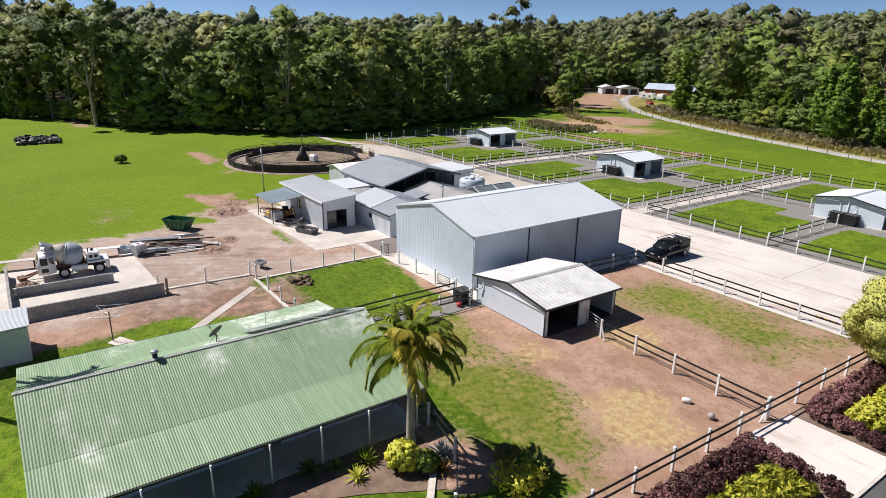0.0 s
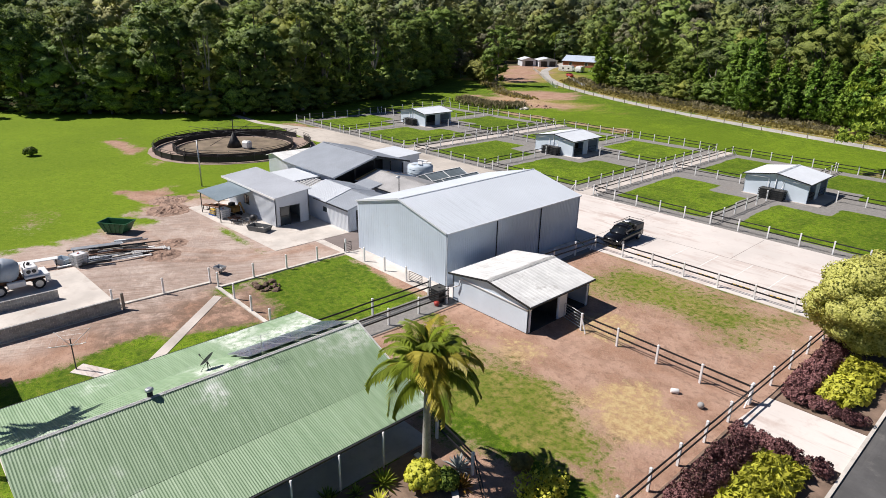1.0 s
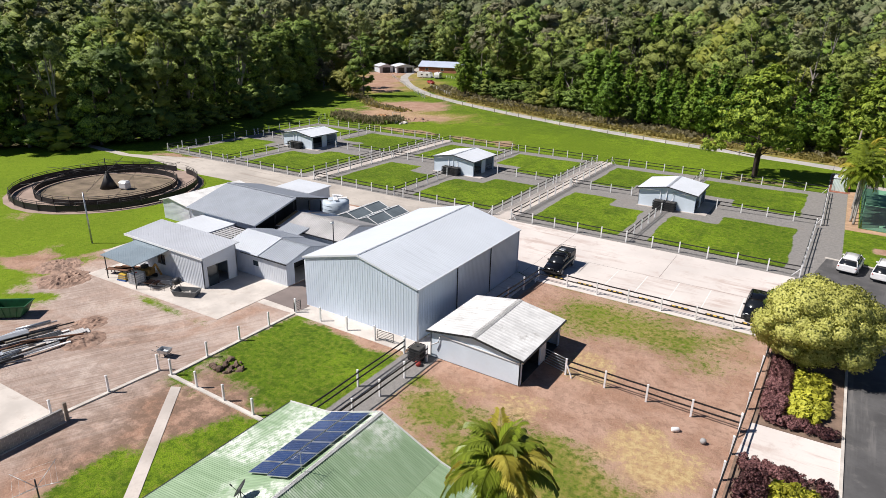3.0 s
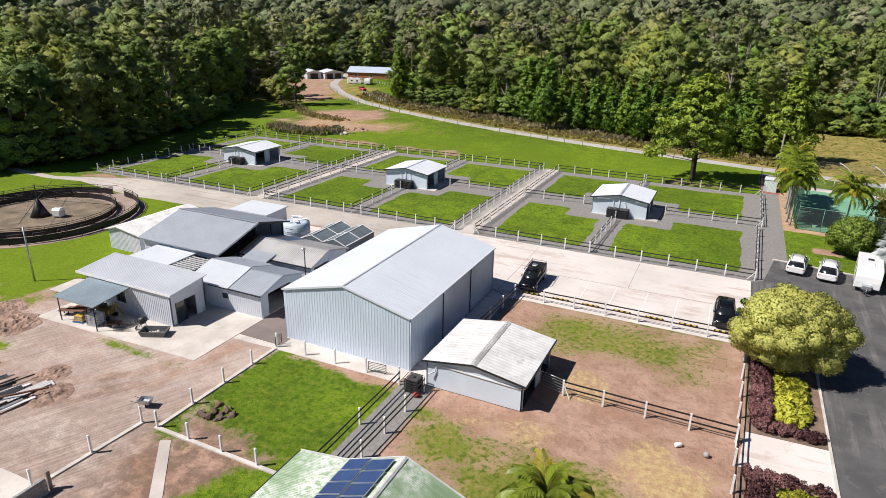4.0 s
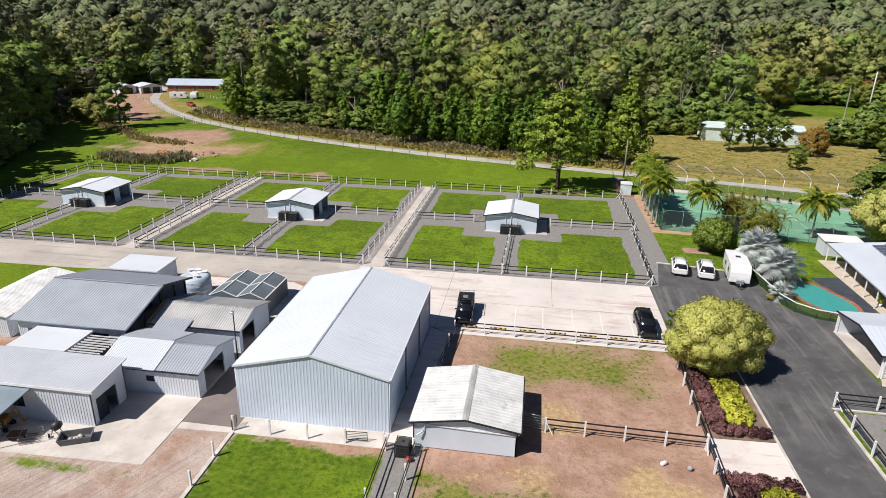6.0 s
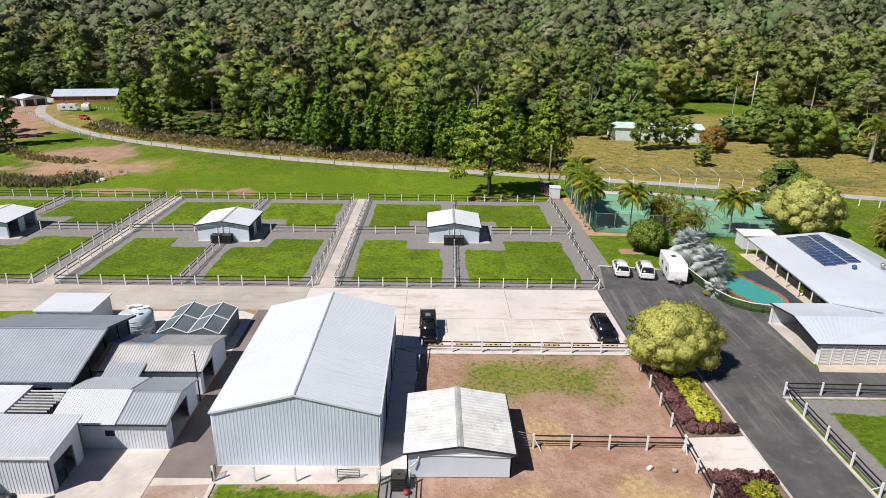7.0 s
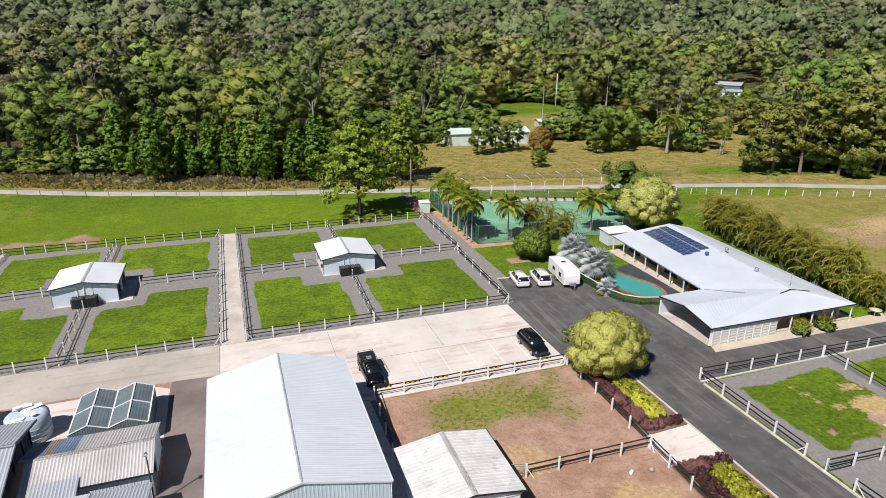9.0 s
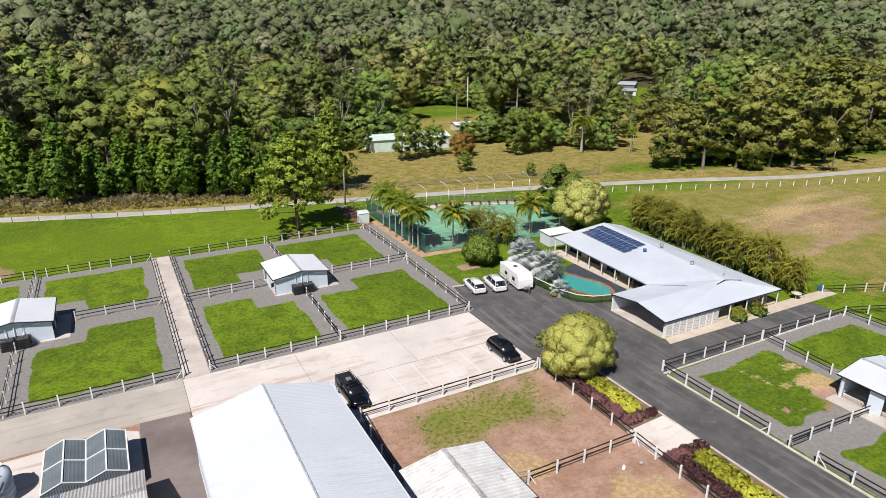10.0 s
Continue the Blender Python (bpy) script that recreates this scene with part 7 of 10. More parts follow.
def woods(name, kind, protos, X, Y, hs, label, trunks=None, mat=None):
    V, Q, T, TV, TQ, N = [], [], [], [], [], []
    off = toff = 0
    Z = terrain(X, Y)
    for x, y, z, h in zip(X, Y, Z, hs):
        (v, q, nn), (tv, tq) = protos[RNG.integers(len(protos))]
        a = RNG.uniform(0, 6.283)
        w = h ** .7 * RNG.uniform(.82, 1.22)
        c, s = math.cos(a) * w, math.sin(a) * w
        vv = np.stack([v[:, 0] * c - v[:, 1] * s + x, v[:, 0] * s + v[:, 1] * c + y, v[:, 2] * h + z], 1)
        V.append(vv)
        N.append(np.stack([nn[:, 0] * c - nn[:, 1] * s, nn[:, 0] * s + nn[:, 1] * c, nn[:, 2] * w], 1) / w)
        Q.append(q + off)
        off += len(v)
        T.append(np.full(len(v), RNG.uniform(0, 1)))
        if trunks:
            TV.append(np.stack([tv[:, 0] * c - tv[:, 1] * s + x, tv[:, 0] * s + tv[:, 1] * c + y, tv[:, 2] * h + z], 1))
            TQ.append(tq + toff)
            toff += len(tv)
    if not V:
        return
    ob = new(name, np_mesh(name, np.concatenate(V), None, mat or LEAF[kind], np.concatenate(T), tris=np.concatenate(Q), normals=np.concatenate(N)))
    tagged(ob, label, "forest", kind="stuff")
    if trunks:
        t = new("trunks", np_mesh("trunks", np.concatenate(TV), np.concatenate(TQ), trunks))
        t.parent = ob


def plant_woods():
    X, Y = scatter(11.4, 60, 225)
    west = X < np.interp(Y, EDGE_Y, EDGE_X)
    r = RNG.uniform(size=X.size)
    # 0 rainforest, 1 open gum, 2 full gum
    kinds = np.where(west, np.where(r < .7, 0, np.where(r < .8, 1, 2)), np.where(r < .16, 0, np.where(r < .42, 1, 2)))
    hs = np.where(west, RNG.uniform(.62, 1.22, X.size), np.where(X < -20, RNG.uniform(.75, 1.42, X.size), RNG.uniform(.65, 1.3, X.size)))
    hs = hs * np.where((kinds == 1) & (RNG.uniform(size=X.size) < .55), np.where(west, RNG.uniform(1.25, 1.6, X.size), 1.15), 1.0)
    hs = hs * np.where(west & (X < np.interp(Y, EDGE_Y, EDGE_X) - 14) & (RNG.uniform(size=X.size) < .16), 1.32, 1.0)
    for k, kind, R, n, size, bark, lab in ((0, "rain", 6.6, 2900, .36, M_bark, "dense dark green rainforest trees at the paddock's edge"), (1, "euc", 6.2, 2700, .33, M_gumbark, "tall grey-green gum trees with pale stems"), (2, "dome", 6.0, 2900, .34, M_bark, "full, rounded olive-green gum trees")):
        woods("gum_forest" if k else "rainforest", kind, make_protos(kind, 8, 20, R, n, size, 9), X[kinds == k], Y[kinds == k], hs[kinds == k], lab, bark)
    # low growth that closes the edges of the woods
    yy = np.arange(-95, 150, 1.7)
    X = np.interp(yy, EDGE_Y, EDGE_X) - RNG.uniform(-1.5, 4, yy.size)
    xx = np.arange(-112, 4, 2.4)
    X, Y = np.concatenate([X, xx]), np.concatenate([yy, road_y(xx) + RNG.uniform(17.5, 24, xx.size)])
    xe = np.arange(68, 210, 2.0)
    ye = np.interp(xe, [66, 90, 100, 112, 160, 260], [118, 106, 84, 54, 46, 30]) + RNG.uniform(-1, 6, xe.size)
    X, Y = np.concatenate([X, xe]), np.concatenate([Y, ye])
    # and behind the far house, the mint shed and the grassy clearing
    for line in ([(-236, 178), (-214, 196), (-196, 214), (-168, 218), (-140, 206), (-112, 178)], [(6, 125), (30, 128), (52, 131)], [(58, 180), (74, 196), (86, 214), (108, 218), (124, 200), (116, 172)], [(-214, 126), (-206, 150), (-212, 172)]):
        f = np.arange(0, len(line) - 1, .045)
        X = np.concatenate([X, np.interp(f, np.arange(len(line)), [p[0] for p in line]) + RNG.normal(0, 1.5, f.size)])
        Y = np.concatenate([Y, np.interp(f, np.arange(len(line)), [p[1] for p in line]) + RNG.normal(0, 1.5, f.size)])
    clear = seg_d(X, Y, [(95, 55), (122, 91)]) > 10
    X, Y = X[clear], Y[clear]
    woods("undergrowth", "rain", make_protos("rain", 6, 19, 8.5, 420, 1.2, 4, 2), X, Y, np.where((X > 60) | (Y > 123), RNG.uniform(.25, .6, X.size), RNG.uniform(.16, .4, X.size)), "tangled green undergrowth along the edge of the woods")
    for step, d0, d1, n, size, thin in ((14, 225, 320, 1350, .54, 1), (16.5, 320, 450, 760, .72, 2)):
        X, Y = scatter(step, d0, d1)
        r = RNG.uniform(size=X.size)
        kinds = np.where(r < .18, 0, np.where(r < .46, 1, 2))
        hs = RNG.uniform(.75, 1.45, X.size) * np.where((kinds == 1) & (RNG.uniform(size=X.size) < .35), 1.2, 1.0)
        for k, kind, R, mat, lab in ((0, "rain", 6.0, F_rain_far, "darker forest trees farther off"), (1, "euc", 6.6, F_euc_far, "tall grey gum trees farther off"), (2, "dome", 6.2, F_dome_far, "olive-green gum forest farther off")):
            woods("gum_forest" if k else "rainforest", kind, make_protos(kind, 8, 20, R, n, size, 4, thin), X[kinds == k], Y[kinds == k], hs[kinds == k], lab, M_gumbark if k == 1 and d0 < 300 else None, mat)
    X, Y = scatter(25, 450, 1080)
    tall = RNG.uniform(size=X.size) < .25
    hs = RNG.uniform(.7, 1.4, X.size) * np.where(RNG.uniform(size=X.size) < .12, 1.3, 1.0)
    for sel, kind in ((tall, "euc"), (~tall, "dome")):
        woods("gum_forest", kind, make_protos(kind, 8, 20, 11.5, 220, 1.5, 4, 2), X[sel], Y[sel], hs[sel], "distant forest on the hills", None, F_hill)


plant_woods()


# ---- single trees
TREE_CACHE = {}


def tree(kind, x, y, H, R, label, category="tree", variant=0, leaves=None, mat=None, size=None, trunk_mat=None, name="tree", group="", bare=None):
    """A tree of its own: trunk with limbs, and a crown of leaf clumps."""
    key = (kind, round(H / R, 0), variant, leaves)
    if key not in TREE_CACHE:
        args = {"bare": bare} if bare is not None and kind == "pine" else {}
        bl, li = PLANS[kind](RNG, 16.0, 16.0 * R / H, **args)
        up = 16.0 / max(b[2] + b[5] for b in bl)
        bl = [(b[0], b[1], b[2] * up, *b[3:]) for b in bl]
        li = [[(p[0], p[1], p[2] * up, p[3]) for p in path] for path in li]
        n = leaves or {"gum": 5200, "euc": 3200, "dome": 3600, "rain": 3000, "pine": 3600, "deep": 3200, "orange": 2400}[kind]
        v, q, nn = crown_leaves(RNG, bl, n, size or {"spread": .40, "gum": .34, "euc": .34, "dome": .34, "rain": .36, "pine": .38, "deep": .34, "orange": .42}[kind], HABIT[kind])
        tv, tq = limb_arrays(li, 6)
        TREE_CACHE[key] = (np_mesh("crown", v, None, mat or LEAF[kind], tris=q, normals=nn), np_mesh("trunk", tv, tq, trunk_mat or (M_gumbark if kind == "euc" else M_bark), smooth=True))
    crown, trunk = TREE_CACHE[key]
    t = thing(name, label, category, group)
    z = float(terrain(np.array([x]), np.array([y]))[0])
    s = H / 16.0
    t.matrix_world = pose(x, y, z, 0, 0, random.uniform(0, 360)) @ Matrix.Diagonal((s, s, s, 1))
    for nm, me in (("trunk", trunk), ("crown", crown)):
        o = new(nm, me)
        o.parent = t
    return t


TREES = [
    (35.8, 99.5, 13.5, 3.6, 'deep'), (42.4, 101, 12.4, 3.8, 'deep'), (48.5, 102, 11.0, 3.6, 'deep'), (29.5, 116, 8.0, 3.0, 'deep'), (56.3, 97.5, 7.8, 4.6, 'orange'), (45.1, 78.1, 6.0, 2.4, 'deep'),
    (72.0, 92, 14.0, 5.4, 'deep'), (79, 93, 13.0, 5.2, 'deep'), (86, 98, 12.4, 5.2, 'deep'), (103, 110, 17.0, 7.0, 'gum'), (96, 116, 13.0, 5.6, 'gum'), (112, 104, 16.0, 7.0, 'gum'), (117, 203, 14.0, 5.0, 'orange'), (58, 65, 3.8, 2.2, 'deep'), (141, 105, 14.7, 7.5, 'gum'),
    (133, 88, 15.6, 6.5, 'gum'), (101, 53, 20.0, 7.0, 'gum'), (106, 49, 24.0, 8.4, 'gum'), (116, 46, 25.0, 9.0, 'gum'), (125, 42, 18.6, 7.3, 'gum'),
    (133, 40, 30.0, 10.0, 'gum'), (148, 40, 31.0, 12.0, 'gum'), (176, 44, 25.0, 11.0, 'gum'), (97, 56, 9.5, 4.3, 'deep'), (127, 99, 6.0, 3.4, 'deep'), (139, 108, 8.0, 4.2, 'euc'), (152, 124, 9.0, 4.6, 'euc'), (168, 142, 9.0, 4.8, 'euc'), (186, 162, 8.0, 4.5, 'deep'), (147, 112, 7.0, 3.6, 'deep'), (117, 42, 8.0, 5.3, 'deep'),
]
PINES = [
    (-60, 101, 18.5, 6.0), (-51, 89, 19.8, 6.2), (-64, 115, 13.7, 4.6), (-45, 96, 13.8, 4.2), (-39, 92, 14.9, 4.2), (-34, 89, 14.1, 4.2), (-30, 86, 13.5, 4.2),
    (-26, 83, 17.0, 4.6), (-20, 80, 14.0, 4.2), (-15, 79, 17.0, 4.8), (-10, 78, 12.6, 4.1), (-7, 78, 13.5, 4.2), (-1, 77, 13.0, 4.4), (-111, 116.3, 20.5, 5.0), (-50.4, 122.3, 29.0, 7.2), (-72, 105.5, 11.5, 4.0),
    (-81, 121, 11.9, 4.4), (-70, 114, 10.6, 4.1), (-76, 116, 13.0, 4.4), (-43, 91, 10.5, 3.8), (-56, 97, 12.0, 4.4), (-37, 96, 15.0, 4.6), (-24, 90, 15.5, 4.6), (-12, 86, 15.0, 4.8), (-3, 86, 16.5, 5.0), (-18, 88, 14.0, 4.4), (-31, 93, 14.5, 4.4), (-50, 101, 15.0, 4.6),
]
for i, (x, y, H, R) in enumerate(PINES):
    tree("pine", x, y, H, R * .76, "bright green pine in a row beside the gravel road", "pine", i % 5, group="roadside pines")
WORDS = {'deep': "dense dark green tree on dry grass", 'orange': "round tree with orange-tinged leaves", 'gum': "tall gum tree with low leafy boughs", 'euc': "tall gum tree with an open crown"}
for i, (x, y, H, R, k) in enumerate(TREES):
    tree(k, x, y, H, R, WORDS[k], variant=i % 3)
for i, (x, y, H, R, k, lab) in enumerate([
        (-10.6, 47.6, 19.0, 8.4, "spread", "large spreading pine beside the paddock fence"), (6.0, 75.5, 20.8, 7.2, "pine", "tall dense pine beyond the gravel road"),
        (-121.6, 164, 32.5, 12.0, "euc", "very tall grey gum tree"), (50, 152, 23.5, 9.0, "dome", "broad olive-green gum behind the mint shed"), (69, 177, 23.0, 9.5, "dome", "broad olive-green gum behind the mint shed"), (-95.3, 142.8, 30.0, 9.5, "euc", "very tall grey gum tree"), (-66.5, 145.5, 28.5, 9.5, "euc", "tall gum tree with a pale grey crown"), (-137.9, 94.2, 19.5, 4.8, "rain", "dense dark tree by the track"),
        (-153, 102, 8.6, 5.6, "deep", "bushy yellow-green tree by the track"), (-34.8, 129.3, 23.3, 9.0, "dome", "broad olive-green gum behind the pines"), (-80.3, 109.5, 12.2, 4.6, "deep", "dark shrubby tree by the road"), (-167.4, 107, 10.5, 4.2, "euc", "thin grey shrub at the wood's edge"), (-150, 62, 11.2, 5.4, "deep", "bright bushy tree at the wood's edge"), 
        (-158, -47, 25.5, 7.5, "euc", "tall gum tree standing before the woods"), (39.4, 29.2, 11.4, 6.0, "deep", "dark green tree behind the house"),
        (-158, 102.7, 6.8, 4.0, "deep", "bushy yellow-green shrub by the track"), (-145.5, 97.5, 6.0, 3.8, "deep", "bushy yellow-green shrub by the track"), (-162.4, 101.1, 7.5, 4.2, "euc", "thin grey half-bare tree by the track"), (-150.5, 105.5, 19.0, 6.2, "euc", "grey-green gum tree by the track"), (-171, 108, 6, 3.6, "deep", "low green shrub at the wood's edge"),
        (-104, 128, 10, 5, "deep", "shrubby tree by the road"), (-125, 140, 12, 5, "deep", "shrubby tree by the road")]):
    tree(k, x, y, H, R, lab, variant=20 + i, leaves=9000 if i == 0 else 5200, size=.34, trunk_mat=M_darkbark if i == 0 else None, mat=F_grey if "grey" in lab else F_gum if "yellow" in lab else F_spread if "tall dense" in lab else None)
# the front rank of the western woods, tree by tree
for i in range(46):
    yy = -64 + i * 4.6 + random.uniform(-1.5, 1.5)
    xx = float(np.interp(yy, EDGE_Y, EDGE_X)) - random.uniform(0.0, 3.0)
    kind = "rain" if random.random() < 0.75 else "euc"
    tree(kind, xx, yy, random.uniform(13, 25), random.uniform(4.2, 6.2), "dense dark tree at the edge of the woods", variant=40 + i % 6, group="wood edge trees")


# ---- palms
def frond(rng, L, droop, leaflet, n, lift=0.35, wide=0.05):
    """A feather frond along +x: rachis bends down, leaflets hang from both sides."""
    V, Q = [], []
    s = np.linspace(0, 1, n)
    ang = lift + 0.5 - droop * s ** 1.4
    dx = np.cos(ang) * L / n
    dz = np.sin(ang) * L / n
    X = np.cumsum(dx)
    Z = np.cumsum(dz)
    for i in range(n):
        ll = leaflet * (0.35 + 0.65 * math.sin(min(1, s[i] * 1.05 + .12) * math.pi)) * rng.uniform(.85, 1.1)
        w = wide * L / 2.6 + .01
        for side in (-1, 1):
            fwd = 0.45 + .35 * s[i]
            tip = (X[i] + ll * fwd * math.cos(ang[i]), side * ll * .78, Z[i] + ll * fwd * math.sin(ang[i]) - ll * rng.uniform(.28, .6))
            mid = (X[i] + ll * fwd * .5, side * ll * .45, Z[i] + ll * .02 + ll * fwd * .5 * math.sin(ang[i]))
            b = len(V)
            V += [(X[i] - w, side * .01, Z[i]), (mid[0] - w, mid[1], mid[2]), tip, (mid[0] + w, mid[1], mid[2] - .01)]
            Q.append((b, b + 1, b + 2, b + 3))
    path = [(0, 0, 0, .03)] + [(X[i], 0, Z[i], .03 * (1 - s[i]) + .006) for i in range(0, n, 3)]
    rv, rq = limb_arrays([path], 4)
    b = len(V)
    return np.concatenate([np.array(V), rv]), np.concatenate([np.array(Q), rq + b])


def place(v, az, scale=1.0, at=(0, 0, 0), tilt=0.0):
    c, s = math.cos(tilt), math.sin(tilt)
    x, z = v[:, 0] * c - v[:, 2] * s, v[:, 0] * s + v[:, 2] * c
    ca, sa = math.cos(az), math.sin(az)
    return np.stack([(x * ca - v[:, 1] * sa) * scale + at[0], (x * sa + v[:, 1] * ca) * scale + at[1], z * scale + at[2]], 1)


def palm(x, y, H, L, nf, label, trunk_r=0.16, mat=None, leaflets=26, leaflet=0.75, shaft=True, category="palm", droop=1.85, name="palm", lean=0.0, lift=1.0, fall=1.45):
    p = thing(name, label, category, at=(x, y, 0), rz=random.uniform(0, 360))
    path = [(lean * f * f * H, 0, H * f, trunk_r * (1.25 - .55 * f if f > .08 else 1.5)) for f in (0, .06, .2, .45, .7, 1.0)]
    bm = bmnew()
    tube(bm, [q[:3] for q in path], [q[3] for q in path], 10)
    part("trunk", bm, M_palm_trunk, p)
    hx = lean * H
    if shaft:
        bm = bmnew()
        tube(bm, [(hx, 0, H - .05), (hx, 0, H + .35), (hx, 0, H + .9)], [trunk_r * .85, trunk_r * .95, trunk_r * .5], 10)
        part("crownshaft", bm, M_crownshaft, p)
    top_ = H + (0.8 if shaft else 0)
    for i in range(nf):
        f = i / nf
        v, q = frond(RNG, L * RNG.uniform(.85, 1.08), droop * RNG.uniform(.8, 1.15), leaflet, leaflets, lift - fall * f, 0.055 if leaflets > 40 else 0.085)
        v = place(v, i * 2.4 + RNG.uniform(-.2, .2), 1.0, (hx, 0, top_ - .25 * f), 0.0)
        o = new("frond", np_mesh("frond", v, q, mat if (mat and RNG.uniform() < 0.22) else F_palm))
        o.parent = p
    return p


palm(-9.75, -51.05, 5.1, 3.1, 25, "royal palm with arching fronds before the cottage", 0.2, F_palm_dry, 58, 1.0, name="royal_palm", droop=1.75, lift=1.25, fall=1.6)
palm(-26.8, -69.85, 11.8, 2.9, 15, "palm standing at the end of the cottage", 0.17, None, 40, 0.85, droop=1.6, lift=1.1)
for i, (x, y, H) in enumerate(((4.84, 38.2, 7.9), (4.4, 34.5, 7.2), (4.45, 31.7, 7.8), (4.55, 28.9, 7.6), (4.25, 26.8, 7.2), (4.6, 25.3, 7.5), (4.9, 41.5, 7.2))):
    palm(x, y, H - 1.0, 3.1, 25, "slender palm in a row beside the tennis court", 0.11, F_palm_dry if i % 2 == 0 else None, 26, 1.0, droop=1.5, lift=1.1, fall=1.9, lean=random.uniform(-.02, .02))
palm(11.2, 24.5, 5.6, 3.3, 28, "palm with orange seed fronds beside the court", 0.12, F_palm_dry, 30, 1.1, droop=1.5, lift=1.1, fall=1.9)
palm(28.0, 24.3, 5.0, 3.5, 30, "palm beside the pale shed behind the house", 0.13, F_palm_dry, 30, 1.15, droop=1.5, lift=1.1, fall=1.9)
palm(92, 84.5, 8.6, 5.2, 22, "large old palm on the dry grass", 0.36, None, 22, 1.3)
palm(104.5, 76, 5.5, 2.0, 10, "young palm on the dry grass", 0.1, None, 16, 0.6)
palm(107, 77.5, 6.2, 2.0, 10, "young palm on the dry grass", 0.1, None, 16, 0.6)
palm(91.4, 163.9, 13.6, 3.4, 14, "tall thin palm with a pale trunk on the lawn", 0.2, None, 18, 0.9)
for x, y, H in ((-195, 200.5, 13), (-196, 209, 14), (-196, 216, 14), (-197, 232, 16), (-191, 228, 11), (-190, 238, 17), (-184, 234, 10)):
    palm(x, y, H, 3.6, 11, "tall palm behind the far house", 0.2, None, 14, 1.1)


def fan_leaf(rng, R, n=26):
    V, Q = [], []
    for i in range(n):
        a = (i / (n - 1) - .5) * 5.0
        r = R * (0.75 + .25 * math.cos(a * .5)) * rng.uniform(.92, 1.04)
        w = 2.6 / n
        b = len(V)
        zz = 0.06 * R
        V += [(0, 0, 0), (r * .6 * math.cos(a - w * .5), r * .6 * math.sin(a - w * .5), zz), (r * math.cos(a), r * math.sin(a), -.07 * R * rng.uniform(.5, 2.2)), (r * .6 * math.cos(a + w * .5), r * .6 * math.sin(a + w * .5), -.02)]
        Q.append((b, b + 1, b + 2, b + 3))
    return np.array(V), np.array(Q)


def fan_palm(x, y, H, R, n, label):
    p = thing("silver_fan_palm", label, "palm", "silver palms", at=(x, y, 0))
    bm = bmnew()
    tube(bm, [(0, 0, 0), (0, 0, H * .4)], [.28, .22], 10)
    part("trunk", bm, M_palm_trunk, p)
    for i in range(n):
        f = (i + .5) / n
        el = 1.45 - 2.1 * f
        az = i * 2.4
        st = R * 1.1
        tip = np.array([math.cos(az) * math.cos(el), math.sin(az) * math.cos(el), math.sin(el)]) * st
        v, q = fan_leaf(RNG, R * RNG.uniform(.85, 1.1))
        v = place(v, az, 1.0, (0, 0, 0), el - .28)
        v = v + tip + (0, 0, H * .42)
        lv, lq = limb_arrays([[(0, 0, H * .4, .03), (*(tip + (0, 0, H * .42)), .02)]], 4)
        o = new("fan_leaf", np_mesh("fan_leaf", np.concatenate([v, lv]), np.concatenate([q, lq + len(v)]), F_silver))
        o.parent = p


fan_palm(14.6, 7.2, 7.6, 1.6, 44, "large silver-blue fan palm beside the pool")
fan_palm(16.2, 3.4, 5.6, 1.5, 40, "silver-blue fan palm beside the pool")
fan_palm(14.9, -1.6, 1.6, 0.95, 24, "small silver fan palm by the pool fence")


def cane_clump(x, y, H, n, label="golden cane palm in a tall hedge", mat=None):
    p = thing("cane_palm", label, "palm", "cane palm hedge", at=(x, y, 0), rz=random.uniform(0, 360))
    V, Q, S = [], [], []
    off = 0
    for i in range(n):
        a = RNG.uniform(0, 6.28)
        r = RNG.uniform(.1, .9)
        h = H * RNG.uniform(.3, .92)
        bx, by = math.cos(a) * r, math.sin(a) * r
        tx, ty = bx * 1.9, by * 1.9
        S.append([(bx * .6, by * .6, 0, .06), (bx, by, h * .5, .05), (tx, ty, h, .035)])
        for k in range(8):
            v, q = frond(RNG, min(H * .45, 2.7) * RNG.uniform(.75, 1.15), RNG.uniform(1.6, 2.4), .55, 13, 1.35 - .25 * k + RNG.uniform(-.15, .15), 0.06)
            v = place(v, a + k * 2.4 + RNG.uniform(-.3, .3), 1.0, (tx, ty, h))
            V.append(v)
            Q.append(q + off)
            off += len(v)
    v, q, nn = leaf_cloud(RNG, [(0, 0, H * .3, 1.35, 1.35, H * .3), (.3, .2, H * .52, 1.1, 1.1, H * .22), (-.5, -.3, H * .4, 1.2, 1.2, H * .28)], 230, .42, (.5, .9), long=2.0)
    o = new("foliage", np_mesh("foliage", v, q, F_deep, normals=nn))
    o.parent = p
    o = new("crown", np_mesh("crown", np.concatenate(V), np.concatenate(Q), mat or F_cane))
    o.parent = p
    sv, sq = limb_arrays(S, 5)
    o = new("stem", np_mesh("stem", sv, sq, M_palm_trunk))
    o.parent = p


for i in range(20):
    f = i / 19
    cane_clump(49.4 - 4.2 * f + random.uniform(-.9, .9), 17.5 - 35.5 * f + random.uniform(-.5, .5), random.uniform(4.6, 7.6), 13)
for i in range(5):
    cane_clump(51.5 + random.uniform(-1.2, 1.2), 19 - i * 2.4, random.uniform(5, 6.5), 8)
for x, y in ((15.5, 24.4), (18.2, 22.6), (17.0, 26.5), (20.4, 20.6)):
    cane_clump(x, y, random.uniform(4.6, 6.2), 9, "golden cane palm clump beside the tennis court")
for x in (30.9, 34.6):
    cane_clump(x, -19.75, 1.7, 5, "potted cane palm beside the veranda")


